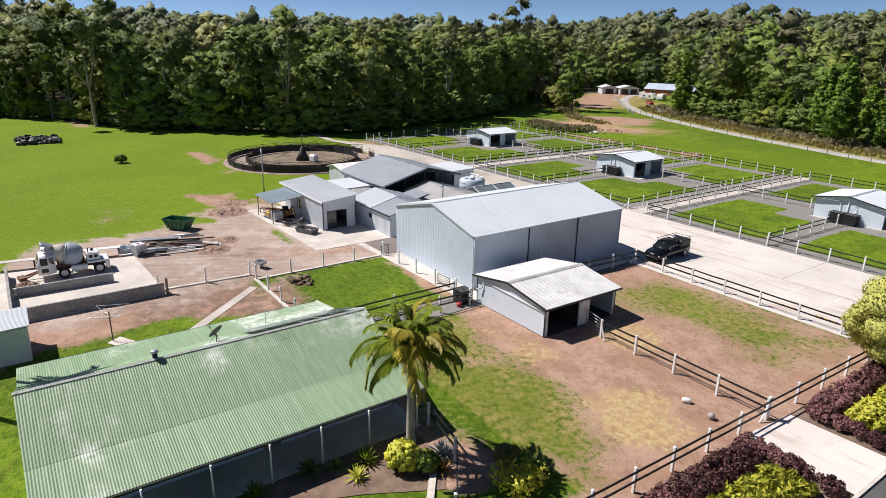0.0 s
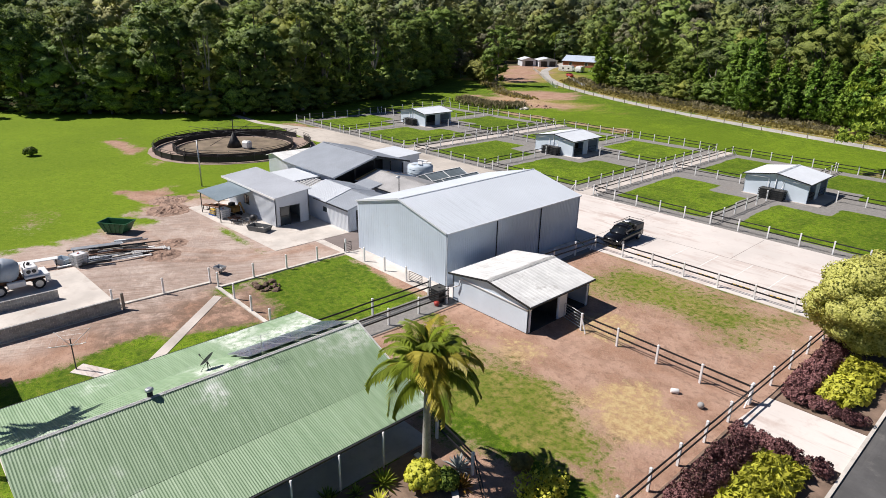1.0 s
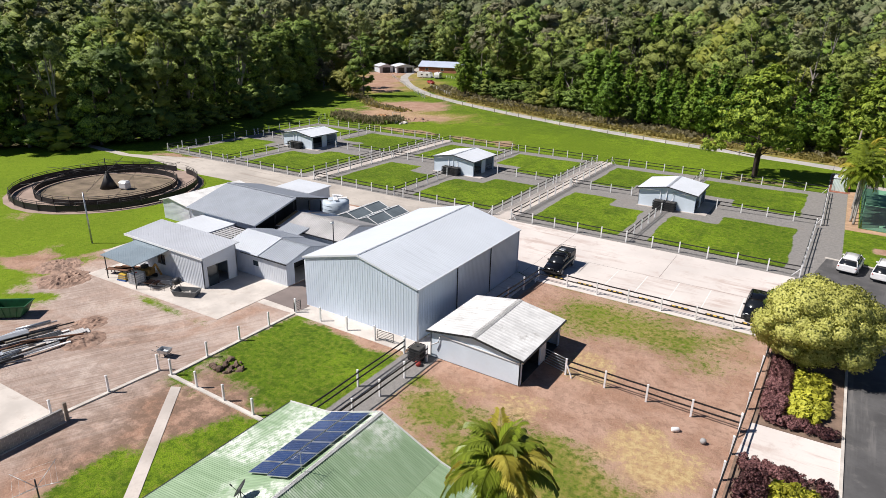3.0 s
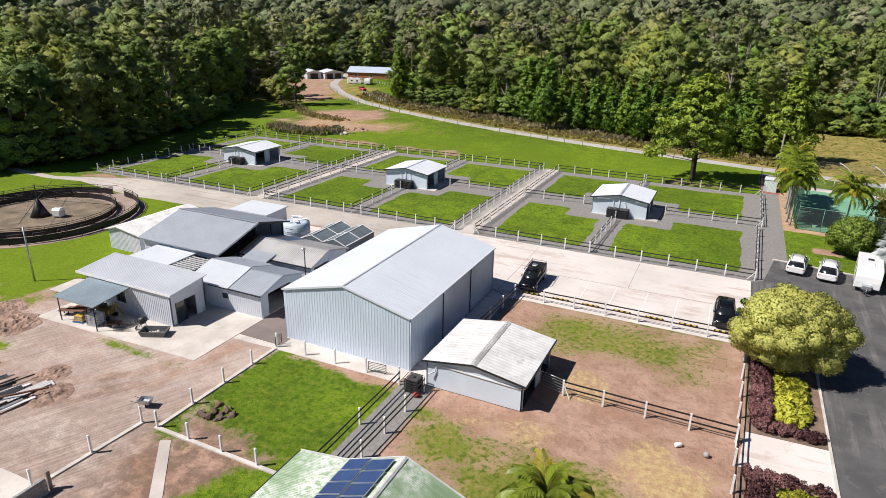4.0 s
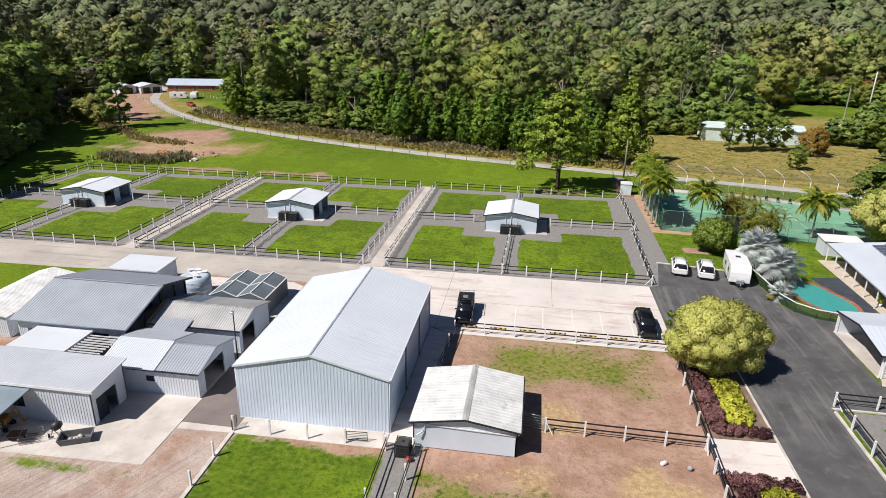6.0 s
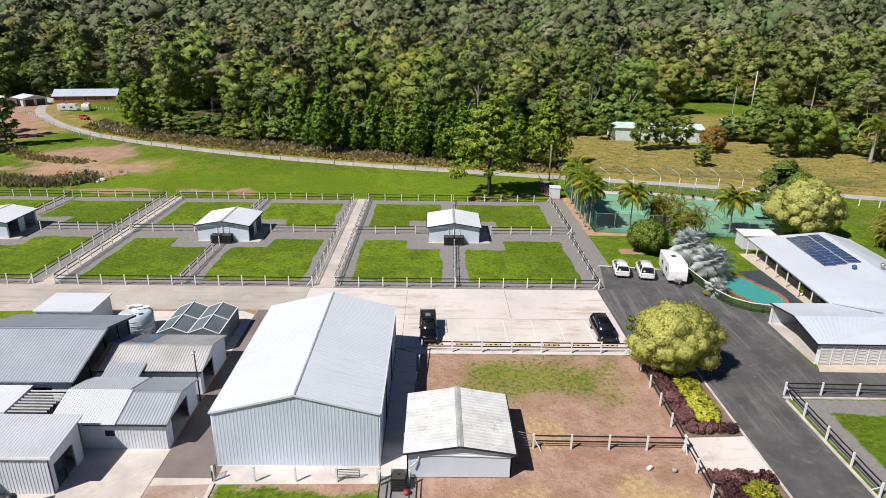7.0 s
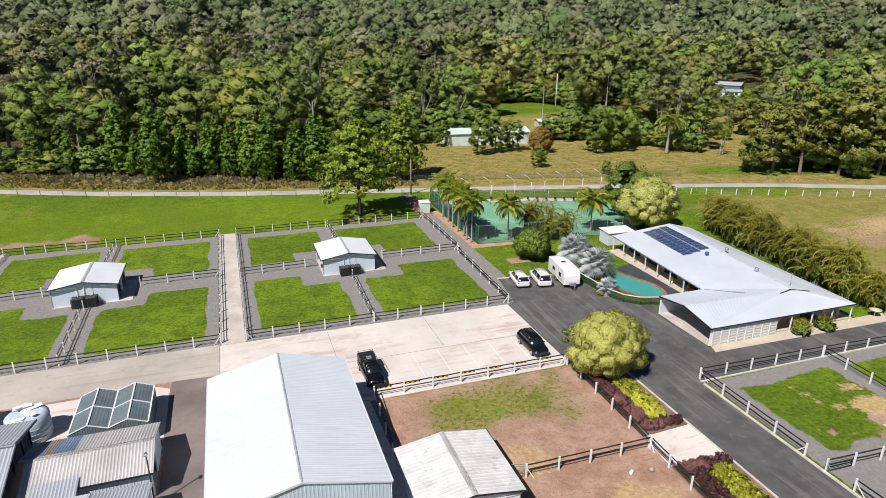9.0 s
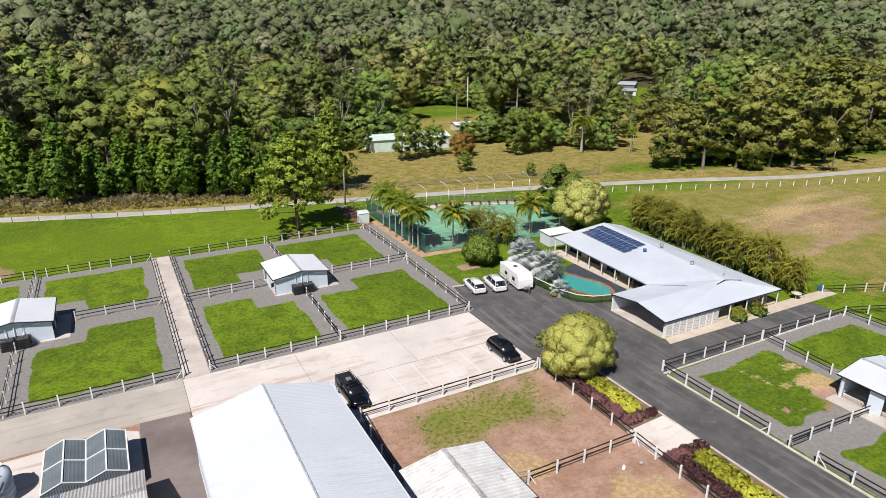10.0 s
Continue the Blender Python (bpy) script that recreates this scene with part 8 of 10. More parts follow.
def cores(rng, blobs, rings, sides, fill=.8, uneven=.15):
    """The dense, uneven inside of each lump of a crown."""
    th, ph = np.linspace(0.12, math.pi * .86, rings), np.linspace(0, 2 * math.pi, sides, endpoint=False)
    T, F = [a_.ravel() for a_ in np.meshgrid(th, ph, indexing="ij")]
    ball = np.stack([np.sin(T) * np.cos(F), np.sin(T) * np.sin(F), np.cos(T)], 1)
    ids = np.arange(rings * sides).reshape(rings, sides)
    bq = np.stack([ids[:-1], ids[1:], np.roll(ids[1:], -1, 1), np.roll(ids[:-1], -1, 1)], -1).reshape(-1, 4)
    B = np.asarray(blobs, dtype=float)
    mid = B[:, :3].mean(0)
    V, Q, N = [], [], []
    for i, b_ in enumerate(B):
        lump = b_[:3] + ball * b_[3:] * (fill + uneven * rng.normal(size=(len(ball), 1)))
        out = lump - mid
        out = ball * .6 + .4 * out / (np.linalg.norm(out, axis=1)[:, None] + 1e-6) + .22 * rng.normal(size=ball.shape)
        V.append(lump)
        Q.append(bq + i * len(ball))
        N.append(out / np.linalg.norm(out, axis=1)[:, None])
    return np.concatenate(V), np.concatenate(Q), np.concatenate(N)


# ---- the golden trees
def lump_tree(x, y, H, R, label, mat, n, size, seed, extra=None):
    rng = np.random.default_rng(seed)
    t = thing("golden_tree", label, "tree", at=(x, y, 0))
    blobs, limbs = [], [[(0, 0, -.2, .2), (0, 0, 1.1, .16)]]
    k = 74
    for i in range(k):
        f = (i + .5) / k
        el = math.asin(max(-.8, 1.0 - 1.8 * f))
        az = i * 2.39996
        rr = R * rng.uniform(.5, .92) * (1 + .16 * math.sin(az * 2 + 1.0) * math.cos(el))
        c = np.array([math.cos(az) * math.cos(el) * rr, math.sin(az) * math.cos(el) * rr, H * .52 + math.sin(el) * H * .40])
        r = R * rng.uniform(.14, .36)
        blobs.append((*c, r, r, r * .85))
        if i % 4 == 0:
            limbs.append([(0, 0, 1.0, .09), (*(c * .6 + (0, 0, .3)), .05), (*c, .015)])
    blobs.append((0, 0, H * .5, R * .72, R * .72, H * .33))
    v, q, nn = leaf_cloud(rng, blobs, n, size, (0.88, 1.12), 0.3, 0.5, 1.2, 0.6, 0.12)
    # the dense inside of each lump
    th, ph = np.linspace(0, math.pi, 8), np.linspace(0, 2 * math.pi, 12, endpoint=False)
    T, F = [a_.ravel() for a_ in np.meshgrid(th, ph, indexing="ij")]
    ball = np.stack([np.sin(T) * np.cos(F), np.sin(T) * np.sin(F), np.cos(T)], 1)
    ids = np.arange(96).reshape(8, 12)
    bq = np.stack([ids[:-1], ids[1:], np.roll(ids[1:], -1, 1), np.roll(ids[:-1], -1, 1)], -1).reshape(-1, 4)
    for b_ in blobs:
        lump = np.array(b_[:3]) + ball * np.array(b_[3:]) * (.85 + .07 * rng.normal(size=(96, 1)))
        out = ball * .8 + .2 * (lump - (0, 0, H * .5)) / R
        q = np.concatenate([q, bq + len(v)])
        v = np.concatenate([v, lump])
        nn = np.concatenate([nn, out / np.linalg.norm(out, axis=1)[:, None]])
    o = new("crown", np_mesh("crown", v, q, mat, normals=nn))
    o.parent = t
    if extra:
        for e in extra:
            v, q, nn = leaf_cloud(rng, [(*e, .42, .42, .38)], 100, .22, (.5, 1.1))
            o = new("shoot", np_mesh("shoot", v, q, F_deep, normals=nn))
            o.parent = t
    tv, tq = limb_arrays(limbs, 7)
    o = new("trunk", np_mesh("trunk", tv, tq, M_bark, smooth=True))
    o.parent = t


lump_tree(1.9, -20.4, 7.1, 4.05, "broad golden-leaved tree with green shoots over the garden bed", F_gold, 42000, .145, 3, [(-3.6, 2.2, 3.6), (-3.4, 2.6, 4.4), (-.4, -.6, 6.3), (.3, 1.5, 6.4), (-2.6, -1.2, 5.2), (-3.3, .8, 2.4), (1.8, .6, 6.0)])
lump_tree(39.4, 23.0, 9.2, 5.6, "tall cream-gold tree behind the house", F_goldpale, 20000, .24, 5, [(.5, -.5, 6.6), (-1.0, -2.0, 5.8)])


def bush(x, y, R, H, mat, label, n, size, name="bush", category="shrub", group="", seed=0):
    rng = np.random.default_rng(int(abs(x * 13 + y * 7)) + seed)
    blobs = []
    for i in range(26):
        az, el = i * 2.4, math.asin(-.25 + 1.23 * i / 25)
        blobs.append((math.cos(az) * math.cos(el) * R * .7, math.sin(az) * math.cos(el) * R * .7, H * .42 + math.sin(el) * H * .38, R * .3, R * .3, H * .2))
    blobs.append((0, 0, H * .45, R * .72, R * .72, H * .4))
    v, q, nn = leaf_cloud(rng, blobs, n, size, (.74, 1.06), .2, .28)
    cv, cq, cn = cores(rng, blobs, 6, 8, .8, .06)
    v, q, nn = np.concatenate([v, cv]), np.concatenate([q, cq + len(v)]), np.concatenate([nn, cn])
    v[:, 2] = np.maximum(v[:, 2], .02)
    b = thing(name, label, category, group, at=(x, y, 0))
    o = new("foliage", np_mesh("foliage", v, q, mat, normals=nn))
    o.parent = b
    lv, lq = limb_arrays([[(0, 0, 0, .07), (math.cos(i * 1.3) * R * .4, math.sin(i * 1.3) * R * .4, H * .6, .02)] for i in range(5)], 5)
    o = new("stem", np_mesh("stem", lv, lq, M_bark))
    o.parent = b


bush(10.9, 14.6, 3.3, 5.3, F_deep, "large round clipped green bush on the lawn", 11000, .2)
bush(-103.7, -50, 1.1, 1.5, F_deep, "small round bush in the paddock", 700, .25)
bush(-8.9, -52.0, 1.0, 1.45, F_lime, "yellow-green croton at the palm's foot", 1500, .17)
bush(-8.2, -51.2, .8, 1.0, F_deep, "dark shrub at the palm's foot", 800, .17)
bush(13.6, -1.8, .6, .7, F_grass, "dry grass tuft by the pool fence", 300, .2)


def hedge(name, x0, x1, y0, y1, h, mat, n, size, label, category="hedge", long=1.0):
    rng = np.random.default_rng(int(abs(x0 * 31 + y0 * 17)))
    k = max(8, int((x1 - x0) * (y1 - y0) * 16))
    blobs = [(rng.uniform(x0, x1), rng.uniform(y0, y1), h * rng.uniform(.5, .57), rng.uniform(.2, .32), rng.uniform(.2, .32), h * rng.uniform(.34, .42)) for _ in range(k)]
    v, q, nn = leaf_cloud(rng, blobs, n, size, (.74, 1.08), .6, .35, long)
    v[:, 2] = np.maximum(v[:, 2], .03)
    ob = new(name, np_mesh(name, v, q, mat, normals=nn))
    tagged(ob, label, category)


hedge("burgundy_hedge", -.25, 1.15, -29.5, -21.4, .95, F_burgundy, 13000, .13, "burgundy-leaved hedge beside the horse yard fence")
hedge("burgundy_hedge", -.25, 4.35, -30.65, -29.75, .75, F_burgundy, 7500, .125, "low burgundy hedge along the concrete crossing")
hedge("croton_bed", 1.5, 3.6, -29.3, -22.6, .75, F_lime, 4200, .22, "bright lime-yellow plants in the garden bed", "plants", 2.3)
hedge("burgundy_hedge", -.5, 4.2, -36.75, -35.75, .75, F_burgundy, 7500, .125, "low burgundy hedge along the concrete crossing")
hedge("burgundy_hedge", -.5, 1.0, -50, -37.0, .9, F_burgundy, 14000, .13, "burgundy-leaved hedge beside the horse yard fence")
hedge("croton_bed", 1.3, 3.5, -49, -37.1, .75, F_lime, 7000, .22, "bright lime-yellow plants in the garden bed", "plants", 2.3)
for nm, pts in (("garden_bed", [(-.6, -31.1), (4.6, -30.85), (4.6, -18.8), (-.6, -17.6)]), ("garden_bed_south", [(-1.2, -60), (4.6, -60), (4.6, -35.45), (-.95, -35.45)])):
    flat(nm, pts, 0.035, M_soil, "mulched garden bed beside the drive", "garden bed")


def tufts(name, region, n, h, mat, label, w=0.5):
    """Loose scrub and long grass: many small blades and clumps."""
    X, Y = region
    Z = terrain(X, Y)
    k = len(X)
    az = RNG.uniform(0, 6.28, k)
    hh = h * RNG.uniform(.4, 1.2, k)
    ww = w * RNG.uniform(.5, 1.3, k)
    lean = RNG.normal(0, .3, (k, 2)) * hh[:, None]
    c, s = np.cos(az) * ww, np.sin(az) * ww
    v = np.stack([np.stack([X - c, Y - s, Z], 1), np.stack([X + c, Y + s, Z], 1), np.stack([X + c * .6 + lean[:, 0], Y + s * .6 + lean[:, 1], Z + hh], 1), np.stack([X - c * .5 + lean[:, 0], Y - s * .5 + lean[:, 1], Z + hh * .85], 1)], 1).reshape(-1, 3)
    ob = new(name, np_mesh(name, v, np.arange(4 * k).reshape(k, 4), mat, np.repeat(RNG.uniform(0, 1, k), 4)))
    tagged(ob, label, "grass", kind="stuff")


def verge():
    t = RNG.uniform(-135, 8, 9000)
    d = RNG.uniform(4.0, 17, 9000)
    tufts("verge_grass", (t, road_y(t) + d), 9000, .55, F_grass, "long dry grass and weeds beyond the road")
    t = RNG.uniform(-135, 8, 1300)
    tufts("verge_scrub", (t, road_y(t) + RNG.uniform(8, 20, 1300)), 1300, 1.2, F_dry, "grey scrub before the pines", .8)
    t = RNG.uniform(8, 170, 9000)
    y = road_y(t) + RNG.uniform(4, 60, 9000)
    tufts("field_grass", (t, y), 9000, .11, F_field, "patchy long dry grass", .3)
    # the brushwood heap behind the paddocks and the weedy bank above it
    heap = [(-114, 54.5), (-106, 51.5), (-99, 52.0), (-95.5, 56.5)]
    bank = [(-146, 96), (-134, 89), (-119, 77), (-106, 73)]
    for line, n, wide, h, mat, lab in ((heap, 1500, 2.3, 1.5, F_dry, "dead brushwood heaped behind the paddocks"), (heap, 700, 2.6, .9, F_deep, "green weeds growing through the brushwood"), (bank, 900, 2.4, .6, F_grass, "long dry grass along the bank"), (bank, 260, 1.8, 1.0, F_dry, "grey scrub along the bank")):
        f = RNG.uniform(0, len(line) - 1, n)
        P = np.array(line, dtype=float)
        X = np.interp(f, np.arange(len(line)), P[:, 0]) + RNG.normal(0, .5 * wide, n)
        Y = np.interp(f, np.arange(len(line)), P[:, 1]) + RNG.normal(0, .5 * wide, n)
        tufts("brush_scrub" if mat is not F_grass else "bank_grass", (X, Y), n, h, mat, lab, .42)


verge()

# ---------------------------------------------------------------- vehicles
def loft(bm, secs, smooth=True):
    """Skin through mirrored sections: each (y, [(x, z), ...]) from the sill up to the middle line."""
    rows = []
    for y, prof in secs:
        right = [(x, y, z) for x, z in prof]
        left = [(-x, y, z) for x, z in reversed(prof)]
        rows.append([bm.verts.new(p) for p in right + left])
    n = len(rows[0])
    for a, b in zip(rows, rows[1:]):
        for k in range(n):
            f = bm.faces.new((a[k], a[(k + 1) % n], b[(k + 1) % n], b[k]))
            f.smooth = smooth
    bm.faces.new(rows[0])
    bm.faces.new(rows[-1][::-1])
    bmesh.ops.recalc_face_normals(bm, faces=bm.faces)


def wheel(parent, x, y, r, w=0.22):
    k = 1 if x > 0 else -1
    bm = bmnew()
    tube(bm, [(x - k * w / 2, y, r), (x - k * w * .3, y, r), (x + k * w * .3, y, r), (x + k * w / 2, y, r)], [r * .9, r, r, r * .88], 18)
    o = part("wheel", bm, M_rubber, parent)
    bm = bmnew()
    tube(bm, [(x + k * w * .42, y, r), (x + k * (w * .5 + .015), y, r)], [r * .66, r * .6], 14)
    part("rim", bm, M_galv, o)


def car(x, y, rz, paint, label, L=4.75, W=1.88, H=1.68, ute=False):
    """A wagon or a ute; its nose points along -y of its own."""
    c = thing("ute" if ute else "car", label, "ute" if ute else "car", "parked vehicles", at=(x, y, 0.03), rz=rz)
    h = L / 2
    w = W / 2
    belt = 1.08 if not ute else 1.14
    secs = [(-h, [(w * .55, .38), (w * .72, .5), (w * .74, .68), (w * .6, .8), (0, .82)]),
            (-h + .18, [(w * .82, .28), (w * .94, .45), (w * .95, .72), (w * .8, belt - .14), (0, belt - .1)]),
            (-h + 1.15, [(w * .9, .26), (w, .45), (w * .99, .8), (w * .88, belt - .02), (0, belt + .04)]),
            (-h + 1.9, [(w * .9, .26), (w, .45), (w, .82), (w * .93, belt), (0, belt + .03)]),
            (h - .9, [(w * .9, .26), (w, .45), (w, .82), (w * .93, belt), (0, belt + .03)]),
            (h - .12, [(w * .86, .32), (w * .97, .48), (w * .97, .82), (w * .9, belt - .02), (0, belt)]),
            (h, [(w * .7, .42), (w * .86, .52), (w * .87, .8), (w * .75, belt - .1), (0, belt - .06)])]
    bm = bmnew()
    loft(bm, secs)
    part("body", bm, paint, c)
    y0, y1, y2, y3 = (-h + 1.2, -h + 1.95, h - .55, h - .12) if not ute else (-h + 1.35, -h + 2.0, -h + 3.45, -h + 3.6)
    bm = bmnew()
    secs = [(y0, [(w * .86, belt - .02), (w * .84, belt + .02), (0, belt + .04)]),
            (y1, [(w * .9, belt - .02), (w * .72, H - .08), (0, H - .03)]),
            ((y1 + y2) / 2, [(w * .91, belt - .02), (w * .74, H - .06), (0, H)]),
            (y2, [(w * .9, belt - .02), (w * .72, H - .1), (0, H - .05)]),
            (y3, [(w * .86, belt - .02), (w * .84, belt + .03), (0, belt + .05)])]
    loft(bm, secs)
    part("cabin_glass", bm, M_glass, c, "dark tinted glass")
    bm = bmnew()
    secs = [(y1 - .06, [(w * .70, H - .10), (w * .66, H - .05), (0, H - .01)]), ((y1 + y2) / 2, [(w * .75, H - .07), (w * .70, H - .01), (0, H + .025)]), (y2 + .06, [(w * .71, H - .12), (w * .66, H - .06), (0, H - .02)])]
    loft(bm, secs)
    part("roof", bm, paint, c)
    for k in (-1, 1):
        for ya, yb, za in ((y0 + .03, y1, belt), ((y1 + y2) / 2, (y1 + y2) / 2, belt), (y3 - .03, y2, belt)):
            bm = bmnew()
            beam(bm, (k * w * .885, ya, za), (k * w * .72, yb, H - .07), 0.06, 0.07)
            part("pillar", bm, paint, c)
        bm = bmnew()
        box(bm, k * w * 1.0 - .1, k * w * 1.0 + .1, y0 + .25, y0 + .37, belt + .02, belt + .17, .03)
        part("mirror", bm, paint, c)
        bm = bmnew()
        box(bm, k * w * .72 - .16, k * w * .72 + .16, -h + .06, -h + .2, .66, .8, .03)
        part("headlight", bm, M_solar_alu, c)
        bm = bmnew()
        box(bm, k * w * .8 - .1, k * w * .8 + .1, h - .12, h - .0, .75, .95, .03)
        part("tail_light", bm, M_red, c)
        if not ute:
            bm = bmnew()
            tube(bm, [(k * w * .62, y1 + .1, H + .05), (k * w * .62, y2 - .1, H + .04)], .02, 6)
            part("roof_rail", bm, M_dark, c)
        for yy in (-h + .95, h - .95):
            wheel(c, k * (w - .1), yy, .37 if not ute else .41)
    bm = bmnew()
    box(bm, -.35, .35, h - .03, h + .01, .52, .64)
    part("number_plate", bm, M_white, c)
    bm = bmnew()
    box(bm, -.5, .5, -h - .01, -h + .05, .5, .66)
    part("grille", bm, M_dark, c)
    if ute:
        bm = bmnew()
        box(bm, -w * .92, w * .92, -h + 3.62, h - .05, .98, 1.72, .05)
        part("canopy", bm, M_dark, c, "black tray canopy")
        bm = bmnew()
        for k in (-1, 1):
            tube(bm, [(k * w * .85, -h + 1.9, 1.95), (k * w * .85, h - .1, 1.95)], .025, 6)
        for i in range(6):
            yy = -h + 1.95 + i * .62
            tube(bm, [(-w * .85, yy, 1.95), (w * .85, yy, 1.95)], .02, 6)
            for k in (-1, 1):
                tube(bm, [(k * w * .85, yy, 1.95), (k * w * .85, yy, 1.7)], .015, 5)
        part("roof_rack", bm, M_dark, c)
        bm = bmnew()
        box(bm, -.3, .25, -h + 3.0, -h + 3.6, 1.96, 2.06, .03)
        part("stowed_bag", bm, M_galv, c)
        bm = bmnew()
        tube(bm, [(-w * .9, -h - .1, .55), (-w * .4, -h - .2, .6), (w * .4, -h - .2, .6), (w * .9, -h - .1, .55)], .06, 6)
        tube(bm, [(-w * .45, -h - .18, .55), (-w * .35, -h - .1, 1.0), (w * .35, -h - .1, 1.0), (w * .45, -h - .18, .55)], .035, 6)
        part("bull_bar", bm, M_dark, c)
    return c


car(-22.15, -12.9, 2, M_car_black, "black four-wheel-drive ute with roof racks and canopy", 5.3, 1.9, 1.84, True)
car(-2.75, -12.75, 1, M_car_black, "black wagon parked in the last bay", 4.9, 1.95, 1.75)
car(4.5, 6.0, 171, M_car_white, "white hatch-backed wagon parked on the asphalt", 4.95, 1.98, 1.72)
car(7.65, 5.3, 171, M_car_white, "white four-wheel-drive wagon parked beside the caravan", 5.1, 2.03, 1.9)


def caravan(x, y, rz, label):
    c = thing("caravan", label, "caravan", "parked vehicles", at=(x, y, .02), rz=rz)
    bm = bmnew()
    prof = lambda w, z0, z1: [(w, z0), (w, z1 - .06), (w - .06, z1), (0, z1 + .03)]
    loft(bm, [(-3.32, prof(1.16, .6, 1.25)), (-3.24, prof(1.21, .5, 1.8)), (-2.86, prof(1.22, .48, 2.5)), (-2.6, prof(1.22, .48, 2.68)), (2.9, prof(1.22, .48, 2.68)), (3.3, prof(1.2, .5, 2.62))], False)
    part("body", bm, M_car_white, c)
    for k in (-1, 1):
        bm = bmnew()
        box(bm, k * 1.222 - .008, k * 1.222 + .008, -2.6, 3.1, .85, .97)
        part("side_stripe", bm, M_galv, c, "grey stripe")
    bm = bmnew()
    beam(bm, (0, -2.86, 2.2), (0, -2.98, 1.98), 1.9, .03, (0, 1, 0))
    part("front_stripe", bm, M_dark, c, "dark stripe")
    for k in (-1, 1):
        for yy in (-.1, .75):
            wheel(c, k * 1.12, yy, .36)
        for ya, yb, z0, z1, nm in ((-1.9, -1.1, 1.25, 1.85, "window"), (.6, 1.5, 1.3, 1.85, "window"), (-.75, -.15, .62, 2.2, "door")):
            bm = bmnew()
            box(bm, k * 1.225 - .012, k * 1.225 + .012, ya, yb, z0, z1, .01)
            part(nm, bm, M_glass if nm == "window" else M_shade if k > 0 else M_white, c)
    for xa in (-.55, .55):
        bm = bmnew()
        beam(bm, (xa, -3.24, 1.02), (xa, -3.2, 1.6), .8, .03, (0, 1, 0))
        part("front_window", bm, M_galv, c)
    for yy, s in ((-1.2, .35), (.4, .3), (1.8, .35)):
        bm = bmnew()
        box(bm, -s, s, yy - .25, yy + .25, 2.68, 2.8, .04)
        part("roof_hatch", bm, M_white if s > .32 else M_dark, c)
    for k in (-1, 1):
        bm = bmnew()
        beam(bm, (k * .7, -3.2, .55), (0, -4.5, .5), .08, .1)
        part("drawbar", bm, M_dark, c)
    bm = bmnew()
    box(bm, -.45, .45, -3.85, -3.35, .55, 1.0, .04)
    part("gas_locker", bm, M_galv, c)
    bm = bmnew()
    tube(bm, [(0, -4.3, .1), (0, -4.3, .75)], .04, 8)
    part("jockey_post", bm, M_galv, c)


caravan(11.35, 4.9, -8, "white caravan with grey front windows on the asphalt")


